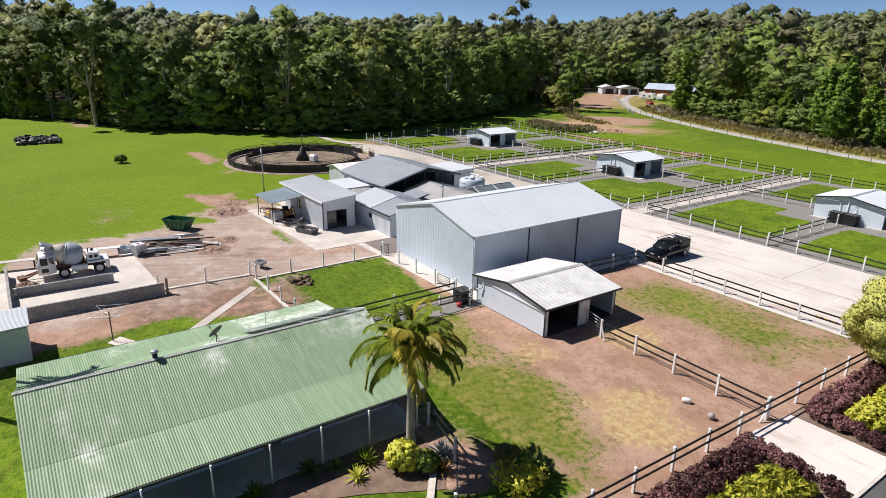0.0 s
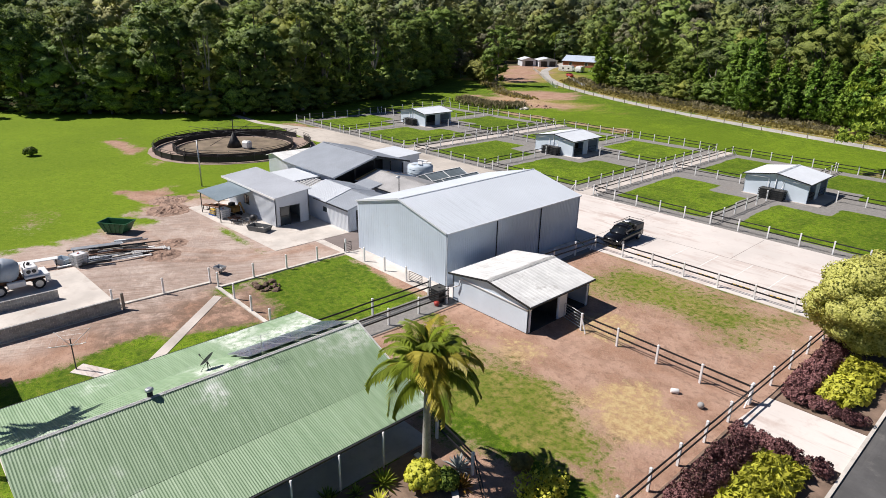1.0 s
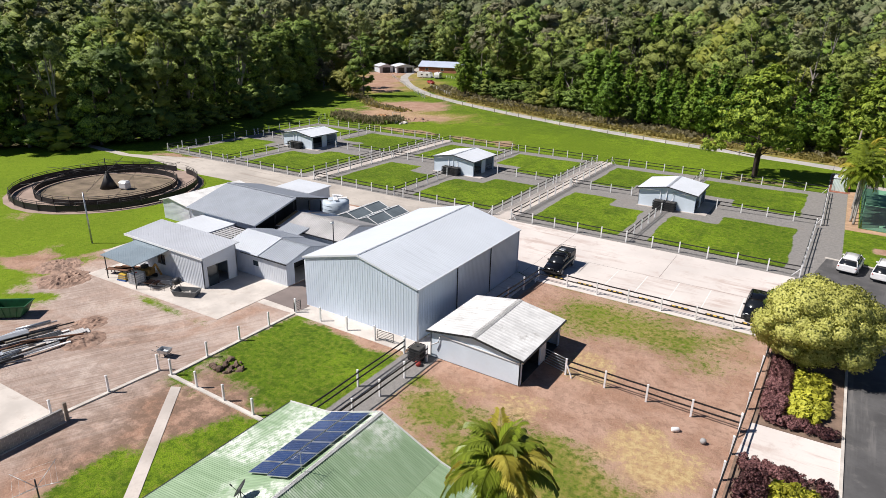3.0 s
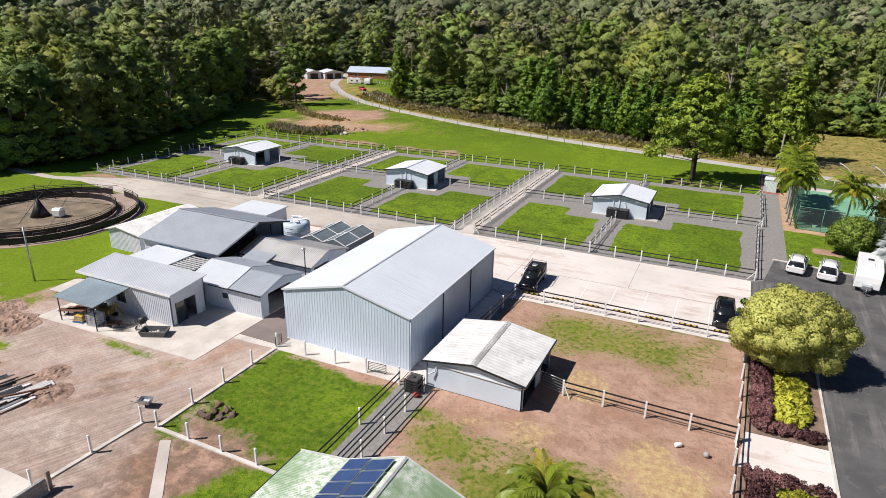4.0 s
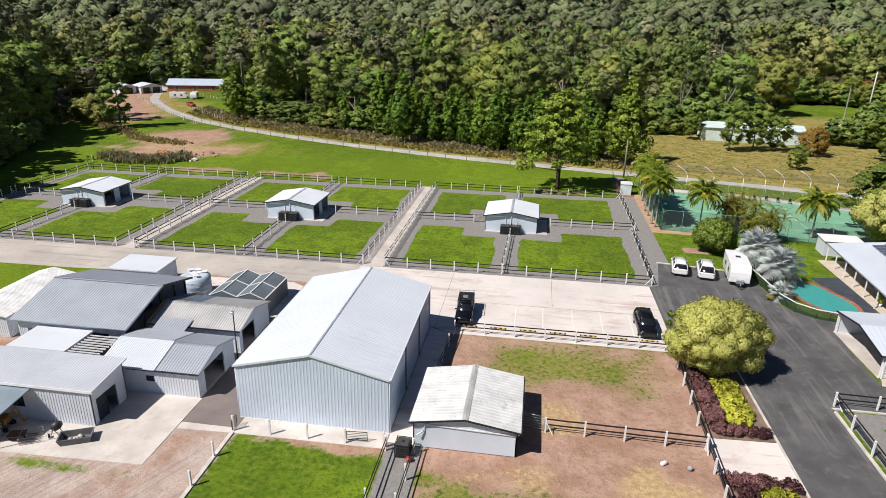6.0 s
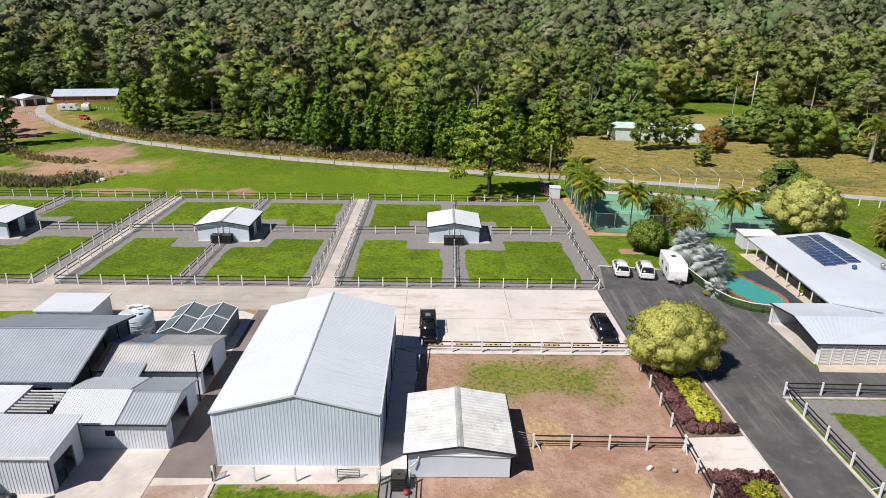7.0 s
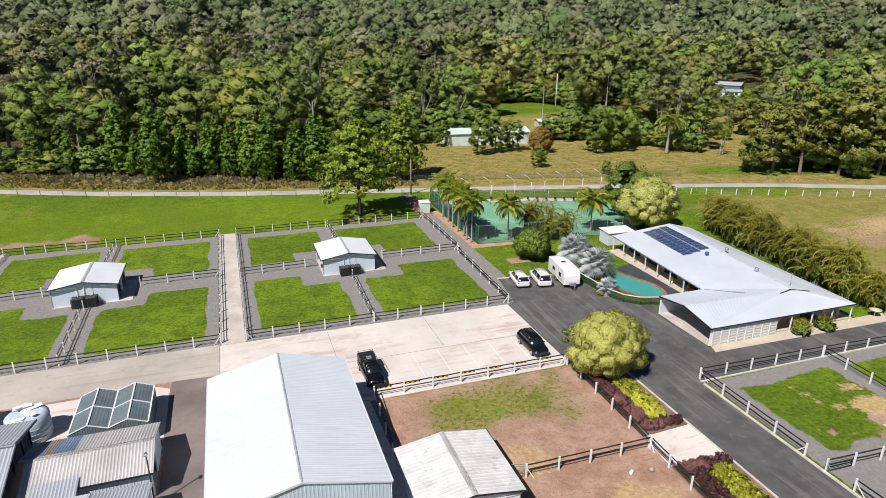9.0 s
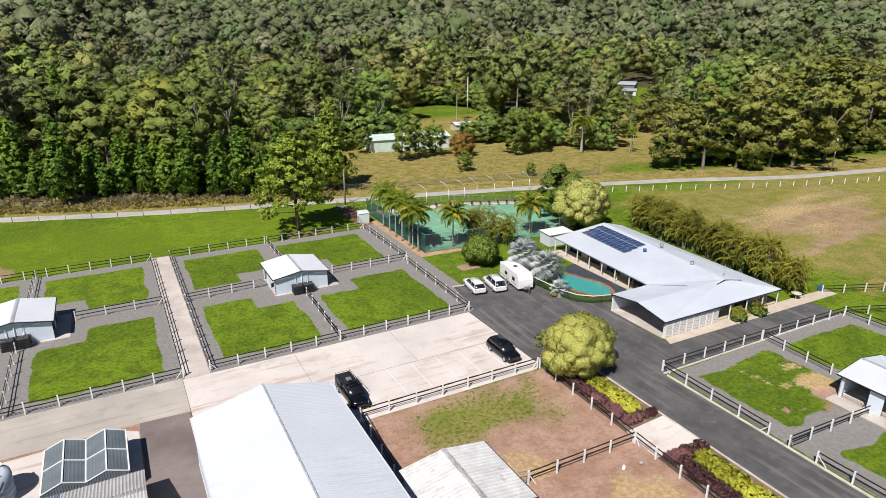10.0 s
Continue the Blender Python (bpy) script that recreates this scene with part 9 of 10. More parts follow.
def mixer_truck():
    t = thing("mixer_truck", "old white self-loading concrete mixer truck with blue-grey drum", "truck", at=(-47.75, -62.0, .02), rz=180)
    bm = bmnew()
    box(bm, -.42, .42, -2.3, 2.7, .62, .9, .02)
    part("chassis", bm, M_rust, t)
    bm = bmnew()
    loft(bm, [(1.65, [(.95, .62), (.98, 1.3), (.92, 2.12), (0, 2.2)]), (2.1, [(.98, .55), (1.0, 1.3), (.95, 2.22), (0, 2.28)]), (2.75, [(.98, .55), (1.0, 1.3), (.92, 2.15), (0, 2.2)]), (3.0, [(.94, .6), (.97, 1.2), (.86, 1.5), (0, 1.55)])])
    cab = part("cab", bm, M_white, t)
    for k in (-1, 1):
        # no hole in the cab: a near-black panel paints the doorway's shade
        bm = bmnew()
        box(bm, k * .975 - .02, k * .975 + .03, 2.2, 2.75, .75, 2.0, .02)
        part("door_shade_panel", bm, M_shade, cab, "dark panel for the shaded doorway")
        bm = bmnew()
        box(bm, k * .96 - .02, k * .96 + .03, 1.75, 2.1, 1.35, 2.0, .02)
        part("side_window", bm, M_glass, cab)
    bm = bmnew()
    beam(bm, (0, 2.99, 1.56), (0, 2.8, 2.1), 1.55, .04, (0, 1, 0))
    part("windscreen", bm, M_glass, cab)
    a, d = Vector((0, -.45, 1.5)), Vector((0, 1, .34)).normalized()
    bm = bmnew()
    tube(bm, [a + d * s for s in (0, .12, .5, 1.15, 1.45)], [.45, .75, .98, 1.0, .93], 22)
    part("drum", bm, M_drum, t, "faded blue drum")
    bm = bmnew()
    tube(bm, [a + d * s for s in (1.44, 1.9, 2.5, 2.75)], [.94, .74, .48, .42], 22)
    part("drum_cone", bm, M_kerb, t, "pale grey drum mouth")
    bm = bmnew()
    tube(bm, [a + d * 1.42, a + d * 1.5], .97, 22)
    part("drum_band", bm, M_galv, t)
    bm = bmnew()
    for k in (-1, 1):
        beam(bm, (k * .6, 1.4, .85), (k * .45, 1.5, 1.9), .12)
        beam(bm, (k * .5, -.6, .85), (k * .3, -.5, 1.5), .12)
        beam(bm, (k * .62, -.7, .98), (k * .62, 1.5, 1.05), .12)
    part("drum_stand", bm, M_rust, t)
    bm = bmnew()
    tube(bm, [(0, 2.05, 3.0), (0, 2.2, 2.7), (0, 2.35, 2.45)], [.55, .42, .28], 12)
    beam(bm, (-.55, 2.3, 2.6), (-.75, 2.4, 2.9), .3, .25)
    part("hopper", bm, M_galv, t)
    bm = bmnew()
    beam(bm, (-.2, 2.9, .7), (-.5, 4.0, .35), .12, .12)
    beam(bm, (.4, 2.9, .6), (.3, 4.3, .25), .12, .12)
    beam(bm, (-.6, 4.1, .3), (.5, 4.3, .25), .5, .3)
    part("loading_arm", bm, M_rust, t, "rusty loading arms and shovel")
    bm = bmnew()
    box(bm, -.7, .7, -1.75, -.75, 1.15, 1.85, .08)
    eng = part("engine_cover", bm, M_white, t)
    for xx in (-.35, .35):
        for k in (-1, 1):
            bm = bmnew()
            tube(bm, [(k * .7, -1.25 + xx * .55, 1.52), (k * .715, -1.25 + xx * .55, 1.52)], .16, 12)
            part("vent", bm, M_dark, eng)
    bm = bmnew()
    tube(bm, [(-.4, -.9, 1.85), (-.4, -.9, 2.15), (-.4, -1.0, 2.3)], .05, 8)
    tube(bm, [(.1, -1.2, 1.85), (.1, -1.3, 2.05)], .12, 8)
    part("exhaust", bm, M_dark, t)
    bm = bmnew()
    box(bm, -.95, .95, -2.45, -.7, .98, 1.16, .05)
    part("rear_deck", bm, M_white, t)
    for k in (-1, 1):
        bm = bmnew()
        box(bm, k * .8 - .2, k * .8 + .2, -.7, .55, .5, .98, .05)
        part("tank_box", bm, M_white, t)
        bm = bmnew()
        box(bm, k * .86 - .12, k * .86 + .12, -2.45, -2.1, .5, 1.0, .05)
        part("mudguard", bm, M_white, t)
        for yy in (-1.6, 1.1):
            wheel(t, k * .86, yy, .46, .28)


M_drum = surface("faded_blue_drum", (0.36, 0.42, 0.50), 0.6, 0.0, 0.2, 0.8, 6.0, (0.5, 0.48, 0.45), 0.4)
mixer_truck()


# ---------------------------------------------------------------- works yard
def block_wall(p0, p1, h, label):
    """A low wall of hollow blocks, course on course, with a thin mortar core."""
    a, b = Vector((*p0, 0)), Vector((*p1, 0))
    L = (b - a).length
    d = (b - a) / L
    n = Vector((-d.y, d.x, 0))
    w = thing("block_wall", label, "wall", "block bay")
    bm = bmnew()
    beam(bm, a + Vector((0, 0, h / 2)), b + Vector((0, 0, h / 2)), .16, h - .02)
    part("mortar", bm, M_kerb, w)
    bl = bmnew()
    box(bl, -.195, .195, -.1, .1, .005, .195, .008)
    me = bpy.data.meshes.new("block")
    bl.to_mesh(me)
    bl.free()
    me.materials.append(M_conc_block)
    ang = math.degrees(math.atan2(d.y, d.x))
    for c in range(int(h / .2)):
        k = int(L / .4)
        for i in range(k + (c % 2)):
            s = (i + (.5 if c % 2 == 0 else 0)) * L / k
            if c % 2 and (i == 0 or i == k):
                continue
            p = a + d * s
            share("block", me, w, (p.x, p.y, c * .2), ang + random.uniform(-.6, .6))


block_wall((-38.45, -67.0), (-38.55, -56.75), 1.0, "grey concrete block wall of an open bay")
block_wall((-43.95, -66.9), (-43.8, -59.75), .8, "stained grey block wall of an open bay")
block_wall((-38.6, -67.12), (-49.6, -67.25), 1.0, "low grey block end wall of an open bay")
bm = bmnew()
box(bm, -38.65, -38.45, -56.65, -56.45, 0, 1.35, .02)
single("bay_post", bm, M_timber, "grey timber post at the block wall's end", "post")
def earth_heap(x, y, R, h, seed):
    """A low, lumpy spread of loose earth that runs out into the ground."""
    n = 26
    bm = bmnew()
    g = [[None] * n for _ in range(n)]
    for i in range(n):
        for j in range(n):
            u, v = 2 * i / (n - 1) - 1, 2 * j / (n - 1) - 1
            k = max(0.0, 1 - u * u - v * v) ** .8
            p = Vector((u * R * 2.2 + seed, v * R * 2.2, seed * 3.1))
            z = h * k * (.55 + .6 * noise.noise(p * .9) + .45 * noise.noise(p * 2.3)) - .04
            g[i][j] = bm.verts.new((u * R * (1 + .15 * noise.noise(p)), v * R, z))
    for i in range(n - 1):
        for j in range(n - 1):
            bm.faces.new((g[i][j], g[i + 1][j], g[i + 1][j + 1], g[i][j + 1]))
    o = single("earth_mound", bm, M_rubble, "low mound of loose reddish earth on bare ground", "mound", "earth mounds")
    o.matrix_world = pose(x, y, .0, 0, 0, seed * 40)


for i, (x, y, R, h) in enumerate(((-46.5, -66.0, 1.0, .5), (-62, -44.5, 2.6, .4), (-66, -43, 2.4, .35), (-48.3, -50.2, 1.8, .35), (-50.8, -48.2, 1.5, .3), (-45.0, -65.6, .8, .4))):
    earth_heap(x, y, R, h, i + 1)


def rocks(cx, cy, rx, ry, n, smin, smax, label, mat):
    g = thing("rock_pile", label, "rocks", at=(cx, cy, 0))
    for i in range(n):
        bm = bmnew()
        bmesh.ops.create_icosphere(bm, subdivisions=1, radius=random.uniform(smin, smax))
        for v in bm.verts:
            v.co = Vector((v.co.x * 1.3, v.co.y, v.co.z * .7)) * (1 + .5 * noise.noise(v.co * 3 + Vector((i * 3.1, 0, 0))))
        o = part("rock", bm, mat, g)
        o.matrix_local = pose(random.uniform(-rx, rx), random.uniform(-ry, ry), random.uniform(0, smax * .5), random.uniform(0, 90), 0, random.uniform(0, 360))


rocks(-35.2, -46.2, 1.2, .8, 26, .1, .3, "brown rocks dumped on the grass", M_rock)
rocks(-97, 62, 7, 2.2, 26, .12, .45, "rubble and timber heap behind the paddocks", M_rubble)
rocks(-94.2, 55.4, 2.4, 1.2, 22, .25, .6, "pale broken concrete beside the brushwood", M_kerb)
rocks(-104.2, 61.2, 1.6, 1.2, 30, .25, .55, "rust-coloured earth and bark dumped in a heap", M_orange)
rocks(-138, -60, 5, 3.4, 70, .25, .85, "dark heap of stumps and brushwood", M_dark)


def skip_bin():
    s = thing("skip_bin", "dark green steel skip bin on the grass", "skip", at=(-57.7, -51.2, 0), rz=38)
    bm = bmnew()
    t, b = .04, 0
    ring = lambda x, y, z: [bm.verts.new(p) for p in ((-x, -y, z), (x, -y, z), (x, y, z), (-x, y, z))]
    r0, r1, r2, r3 = ring(1.0, .72, .12), ring(1.55, .85, 1.15), ring(1.5, .8, 1.15), ring(.96, .68, .16)
    for p, q in ((r0, r1), (r1, r2), (r2, r3)):
        for k in range(4):
            bm.faces.new((p[k], p[(k + 1) % 4], q[(k + 1) % 4], q[k]))
    bm.faces.new(r0[::-1])
    bm.faces.new(r3)
    part("tub", bm, M_green_skip, s)
    for k in (-1, 1):
        for xx in (-.9, -.3, .3, .9):
            bm = bmnew()
            beam(bm, (xx * .75, k * .76, .15), (xx * 1.1, k * .88, 1.1), .07, .05)
            part("rib", bm, M_green_skip, s)
        bm = bmnew()
        beam(bm, (-.9, k * .5, .06), (.9, k * .5, .06), .12, .12)
        part("skid", bm, M_dark, s)
    bm = bmnew()
    for a_, c_ in (((-1.57, -.87), (1.57, -.87)), ((1.57, -.87), (1.57, .87)), ((1.57, .87), (-1.57, .87)), ((-1.57, .87), (-1.57, -.87))):
        beam(bm, (*a_, 1.15), (*c_, 1.15), .08, .08)
    part("rim", bm, M_green_skip, s)


skip_bin()

# pipes, beams and sheets lying in stacks
for i in range(34):
    x, y = random.uniform(-53.4, -49.0), random.uniform(-56.0, -50.8)
    L = random.uniform(2.0, 5.0)
    rz = random.gauss(76, 6) if i % 5 else random.uniform(40, 110)
    kind = i % 4
    bm = bmnew()
    z = .06 + (.12 if kind == 1 else 0) + random.uniform(0, .35)
    if kind == 0:
        tube(bm, [(-L / 2, 0, z), (L / 2, 0, z)], random.uniform(.05, .14), 10)
        o = single("pipe", bm, random.choice((M_galv, M_dark, M_timber)), "length of pipe in a salvage stack", "pipe", "salvage stack")
    elif kind == 1:
        box(bm, -L / 2, L / 2, -.06, .06, z - .06, z + .06)
        o = single("steel_beam", bm, random.choice((M_dark, M_rust, M_galv)), "steel section in a salvage stack", "beam", "salvage stack")
    elif kind == 2:
        box(bm, -L / 2, L / 2, -.12, .12, z - .03, z + .03)
        o = single("plank", bm, random.choice((M_timber, M_white, M_kerb)), "old plank in a salvage stack", "plank", "salvage stack")
    else:
        panel(bm, (-L / 2, -.4, z), (L / 2, -.4, z), (L / 2, .4, z + .02), (-L / 2, .4, z + .02), .2, .02, .02)
        o = single("roof_sheet", bm, random.choice((M_roof_grey, M_dark, M_roof_old)), "loose roofing sheet in a salvage stack", "sheet", "salvage stack")
    o.matrix_world = pose(x, y, 0, 0, 0, rz)


def bench(x, y, rz, L, label, mat, h=.8):
    b = thing("trestle", label, "trestle", "works yard clutter", at=(x, y, .02), rz=rz)
    bm = bmnew()
    box(bm, -L / 2, L / 2, -.35, .35, h - .06, h, .01)
    part("top", bm, mat, b)
    for sx in (-L / 2 + .2, L / 2 - .2):
        for sy in (-.28, .28):
            bm = bmnew()
            beam(bm, (sx, sy, 0), (sx, sy, h - .06), .07)
            part("leg", bm, M_dark, b)


bench(-51.6, -59.6, 80, 3.2, "long trestle with pale boards beside the truck", M_white)
bench(-52.3, -54.6, 76, 4.2, "long steel trestle in the salvage stack", M_galv)
bench(-51.6, -66.5, 82, 3.2, "sheeted trestle at the truck's front", M_kerb)
ibc((-50.3, -56.6), "white plastic cube tank in a wire cage", M_galv, M_car_white, 20)


def box_thing(name, x, y, rz, sx, sy, sz, mat, label, category, bev=.04, z=.025, lid=None):
    t = thing(name, label, category, at=(x, y, z), rz=rz)
    bm = bmnew()
    box(bm, -sx / 2, sx / 2, -sy / 2, sy / 2, 0, sz, bev)
    part("body", bm, mat, t)
    if lid:
        bm = bmnew()
        box(bm, -sx / 2 - .03, sx / 2 + .03, -sy / 2 - .03, sy / 2 + .03, sz, sz + .06, .02)
        part("lid", bm, lid, t)
    return t


def tub(x, y, rz, sx, sy, sz, mat, label, fill=None, name="trough"):
    t = thing(name, label, "trough", "works yard clutter", at=(x, y, .025), rz=rz)
    bm = bmnew()
    ring = lambda a, b_, z: [bm.verts.new(p) for p in ((-a, -b_, z), (a, -b_, z), (a, b_, z), (-a, b_, z))]
    rs = [ring(sx * .42, sy * .42, 0), ring(sx * .5, sy * .5, sz), ring(sx * .46, sy * .45, sz), ring(sx * .39, sy * .38, .06)]
    for p, q in zip(rs, rs[1:]):
        for k in range(4):
            bm.faces.new((p[k], p[(k + 1) % 4], q[(k + 1) % 4], q[k]))
    bm.faces.new(rs[0][::-1])
    bm.faces.new(rs[3])
    part("tub", bm, mat, t)
    if fill:
        for i in range(5):
            bm = bmnew()
            bmesh.ops.create_icosphere(bm, subdivisions=1, radius=.17)
            o = part("load", bm, fill, t)
            o.matrix_local = pose(random.uniform(-.5, .5) * sx * .5, random.uniform(-.5, .5) * sy * .5, .2, 40 * i, 0, 0)
    return t


tub(-48.9, -39.9, 25, 2.4, 1.3, .55, M_tub, "grey plastic skip tub holding rubble on the slab", M_kerb)
tub(-51.6, -57.6, 30, 1.4, .9, .55, M_tank, "pale blue bathtub among the salvage")
cem = thing("cement_mixer", "small barrel cement mixer on a stand", "cement mixer", at=(-50.8, -39.7, .025), rz=30)
bm = bmnew()
tube(bm, [(-.2, 0, .7), (-.05, 0, .8), (.25, 0, .95), (.5, 0, 1.08)], [.2, .36, .36, .2], 14)
part("barrel", bm, M_dark, cem)
bm = bmnew()
for k in (-1, 1):
    beam(bm, (0, k * .42, .85), (-.4, k * .35, 0), .05)
    beam(bm, (0, k * .42, .85), (.4, k * .35, 0), .05)
part("stand", bm, M_timber, cem)
for k in (-1, 1):
    wheel(cem, k * .45, -.1, .18, .08)
pal = thing("wire_crate", "galvanised wire mesh crate base on the slab", "crate", at=(-52.3, -40.4, .025), rz=28)
for i in range(6):
    bm = bmnew()
    beam(bm, (-.7, -.6 + i * .24, .12), (.7, -.6 + i * .24, .12), .06, .03)
    part("slat", bm, M_timber, pal)
for x_, y_ in ((-.7, -.6), (.7, -.6), (.7, .6), (-.7, .6)):
    bm = bmnew()
    tube(bm, [(x_, y_, 0), (x_, y_, .6)], .02, 5)
    part("upright", bm, M_galv, pal)
for z_ in (.3, .58):
    bm = bmnew()
    tube(bm, [(-.7, -.6, z_), (.7, -.6, z_), (.7, .6, z_), (-.7, .6, z_), (-.7, -.6, z_)], .015, 4, False)
    part("wire", bm, M_galv, pal)
tr = thing("hand_trailer", "small rusty flat hand trailer", "trailer", at=(-53.4, -40.5, .025), rz=20)
bm = bmnew()
box(bm, -.6, .6, -.45, .45, .38, .48, .01)
part("deck", bm, M_rust, tr)
bm = bmnew()
beam(bm, (.6, 0, .42), (1.4, 0, .3), .05)
part("drawbar", bm, M_rust, tr)
for k in (-1, 1):
    wheel(tr, k * .55, 0, .22, .12)


def barrow(x, y, rz):
    w = thing("wheelbarrow", "galvanised wheelbarrow standing on bare earth", "wheelbarrow", at=(x, y, 0), rz=rz)
    t = tub(0, 0, 0, .95, .7, .3, M_galv, "steel tray", name="tray_part")
    for o in list(t.children):
        o.name = "tray"
        o.parent = w
        o.matrix_local = pose(0, 0, .38)
    bpy.data.objects.remove(t)
    for k in (-1, 1):
        bm = bmnew()
        tube(bm, [(.75, k * .06, .2), (-.2, k * .25, .36), (-1.0, k * .3, .62)], .02, 5)
        part("handle", bm, M_dark, w)
        bm = bmnew()
        tube(bm, [(-.3, k * .25, .36), (-.4, k * .25, 0)], .02, 5)
        part("leg", bm, M_dark, w)
    wheel(w, .04, 0, .19, .08)
    return w


barrow(-40.5, -48.0, 20)
# under the lean-to
ibc((-55.3, -40.9), "white cube tank in a wire cage under the lean-to", M_galv, M_car_white, 8)
for x, y, m, lab in ((-57.1, -41.1, M_yellow, "stack of yellow timber boards on a blue pallet"), (-56.5, -40.2, M_orange, "stack of raw timber boards on a pallet")):
    s = thing("board_stack", lab, "timber", "lean-to clutter", at=(x, y, .025), rz=12)
    bm = bmnew()
    for k in range(3):
        box(bm, -.55, .55, -.5 + k * .42, -.38 + k * .42, 0, .14)
    part("pallet", bm, M_blue, s, "blue pallet")
    for k in range(5):
        bm = bmnew()
        box(bm, -.5 + .04 * k, .5, -.42, .42 - .06 * k, .15 + .11 * k, .25 + .11 * k, .01)
        part("board", bm, m if k % 2 == 0 else M_timber, s)
for i in range(3):
    bench(-58.9 + .35 * i, -40.6 + .55 * i, 24, 2.6, "dark sleeper trestle beside the lean-to", M_rust, .55)
dg = thing("mini_digger", "small rusty yellow digger parked under the lean-to", "digger", at=(-55.6, -39.6, .025), rz=-75)
bm = bmnew()
box(bm, -.5, .5, -.7, .7, .45, 1.1, .1)
part("body", bm, M_faded_yellow, dg)
bm = bmnew()
beam(bm, (0, .6, .9), (0, 1.2, 1.7), .16)
beam(bm, (0, 1.2, 1.7), (0, 1.8, .6), .14)
part("boom", bm, M_faded_yellow, dg)
for k in (-1, 1):
    bm = bmnew()
    box(bm, k * .55 - .14, k * .55 + .14, -.8, .8, 0, .42, .12)
    part("track", bm, M_rubber, dg)
bm = bmnew()
box(bm, -.3, .3, -.45, .1, 1.1, 1.45, .05)
part("seat", bm, M_dark, dg)

# water tank with scrap on top
tk = thing("water_tank", "round pale blue water tank with scrap on its lid", "tank", at=(-53.9, -13.2, .02))
bm = bmnew()
tube(bm, [(0, 0, 0), (0, 0, 2.3), (0, 0, 2.5)], [1.75, 1.75, 1.3], 28)
part("tank", bm, M_tank, tk)
for z in (.5, 1.0, 1.5, 2.0):
    bm = bmnew()
    tube(bm, [(0, 0, z - .03), (0, 0, z + .03)], 1.78, 28)
    part("band", bm, M_tank, tk)
for i in range(7):
    bm = bmnew()
    box(bm, -.6, .6, -.25, .25, 0, .05)
    o = part("scrap_sheet", bm, M_white, tk)
    o.matrix_local = pose(random.uniform(-.9, .9), random.uniform(-.9, .9), 2.5 + .05 * i, random.uniform(-8, 8), random.uniform(-8, 8), random.uniform(0, 180))


# ---------------------------------------------------------------- round horse walker
def walker():
    cx, cy = -91.6, -22.4
    flat("walker_pad", [(cx + 13.6 * math.cos(a * .2618), cy + 13.6 * math.sin(a * .2618)) for a in range(24)], .02, M_walkpad, "ring of pinkish gravel under the horse walker", "ground")
    flat("walker_middle", [(cx + 9.3 * math.cos(a * .2618), cy + 9.3 * math.sin(a * .2618)) for a in range(24)], .035, M_drygrass, "thin dry grass inside the horse walker", "ground")
    w = thing("horse_walker", "round horse walker with black rubber walls", "horse walker", at=(cx, cy, .02))
    for R, h, n in ((12.7, 0.85, 30), (9.7, 0.75, 24)):
        for i in range(n):
            a0, a1 = 2 * math.pi * i / n, 2 * math.pi * (i + 1) / n
            if R > 12 and i in (7,):
                continue
            p, q = (R * math.cos(a0), R * math.sin(a0)), (R * math.cos(a1), R * math.sin(a1))
            bm = bmnew()
            beam(bm, (*p, .08 + h / 2), (*q, .08 + h / 2), .04, h)
            part("wall_panel", bm, M_black, w)
            bm = bmnew()
            tube(bm, [(p[0] * 1.006, p[1] * 1.006, 0), (p[0] * 1.006, p[1] * 1.006, h + .55)], .04, 6)
            part("post", bm, M_dark, w)
            bm = bmnew()
            tube(bm, [(*p, h + .5), (*q, h + .5)], .04, 5)
            part("top_rail", bm, M_black, w)
            bm = bmnew()
            tube(bm, [(*p, h + .24), (*q, h + .24)], .04, 5)
            part("mid_rail", bm, M_black, w)
    bm = bmnew()
    tube(bm, [(0, 0, 0), (0, 0, 1.2), (0, 0, 2.6)], [1.3, .7, .12], 14)
    part("hub_cover", bm, M_black, w)
    bm = bmnew()
    tube(bm, [(0, 0, 2.4), (0, 0, 4.6)], .07, 8)
    part("mast", bm, M_dark, w)
    for i in range(6):
        a = i * math.pi / 3 + .3
        bm = bmnew()
        tube(bm, [(0, 0, 2.5), (11.2 * math.cos(a), 11.2 * math.sin(a), 2.35)], .035, 5)
        part("arm", bm, M_dark, w)
        bm = bmnew()
        tube(bm, [(0, 0, 4.5), (8 * math.cos(a), 8 * math.sin(a), 2.4)], .012, 4)
        part("stay", bm, M_dark, w)
    box_thing("covered_motor", cx + 2.6, cy + 1.0, 20, 1.5, 1.2, 1.3, M_car_white, "white covered machine beside the walker's hub", "machine", .25, .04)


M_walkpad = surface("pink_screenings", (0.36, 0.27, 0.225), 0.95, 0.0, 0.2, 0.4, 4.0, (0.25, 0.18, 0.14), 0.4)
M_drygrass = surface("thin_dry_grass", (0.22, 0.17, 0.12), 0.95, 0.0, 0.35, 0.5, 5.0, (0.16, 0.17, 0.06), 0.7)
walker()


# ---------------------------------------------------------------- poles, dishes, aerials
def pole(x, y, h, r, label, mat=None, lamp=False):
    p = thing("pole", label, "pole", at=(x, y, 0))
    bm = bmnew()
    tube(bm, [(0, 0, -.1), (0, 0, h)], [r * 1.15, r * .85], 10)
    part("shaft", bm, mat or M_timber, p)
    if lamp:
        bm = bmnew()
        box(bm, -.12, .12, -.3, .1, h - .1, h + .12, .04)
        part("lamp", bm, M_galv, p)
    return p


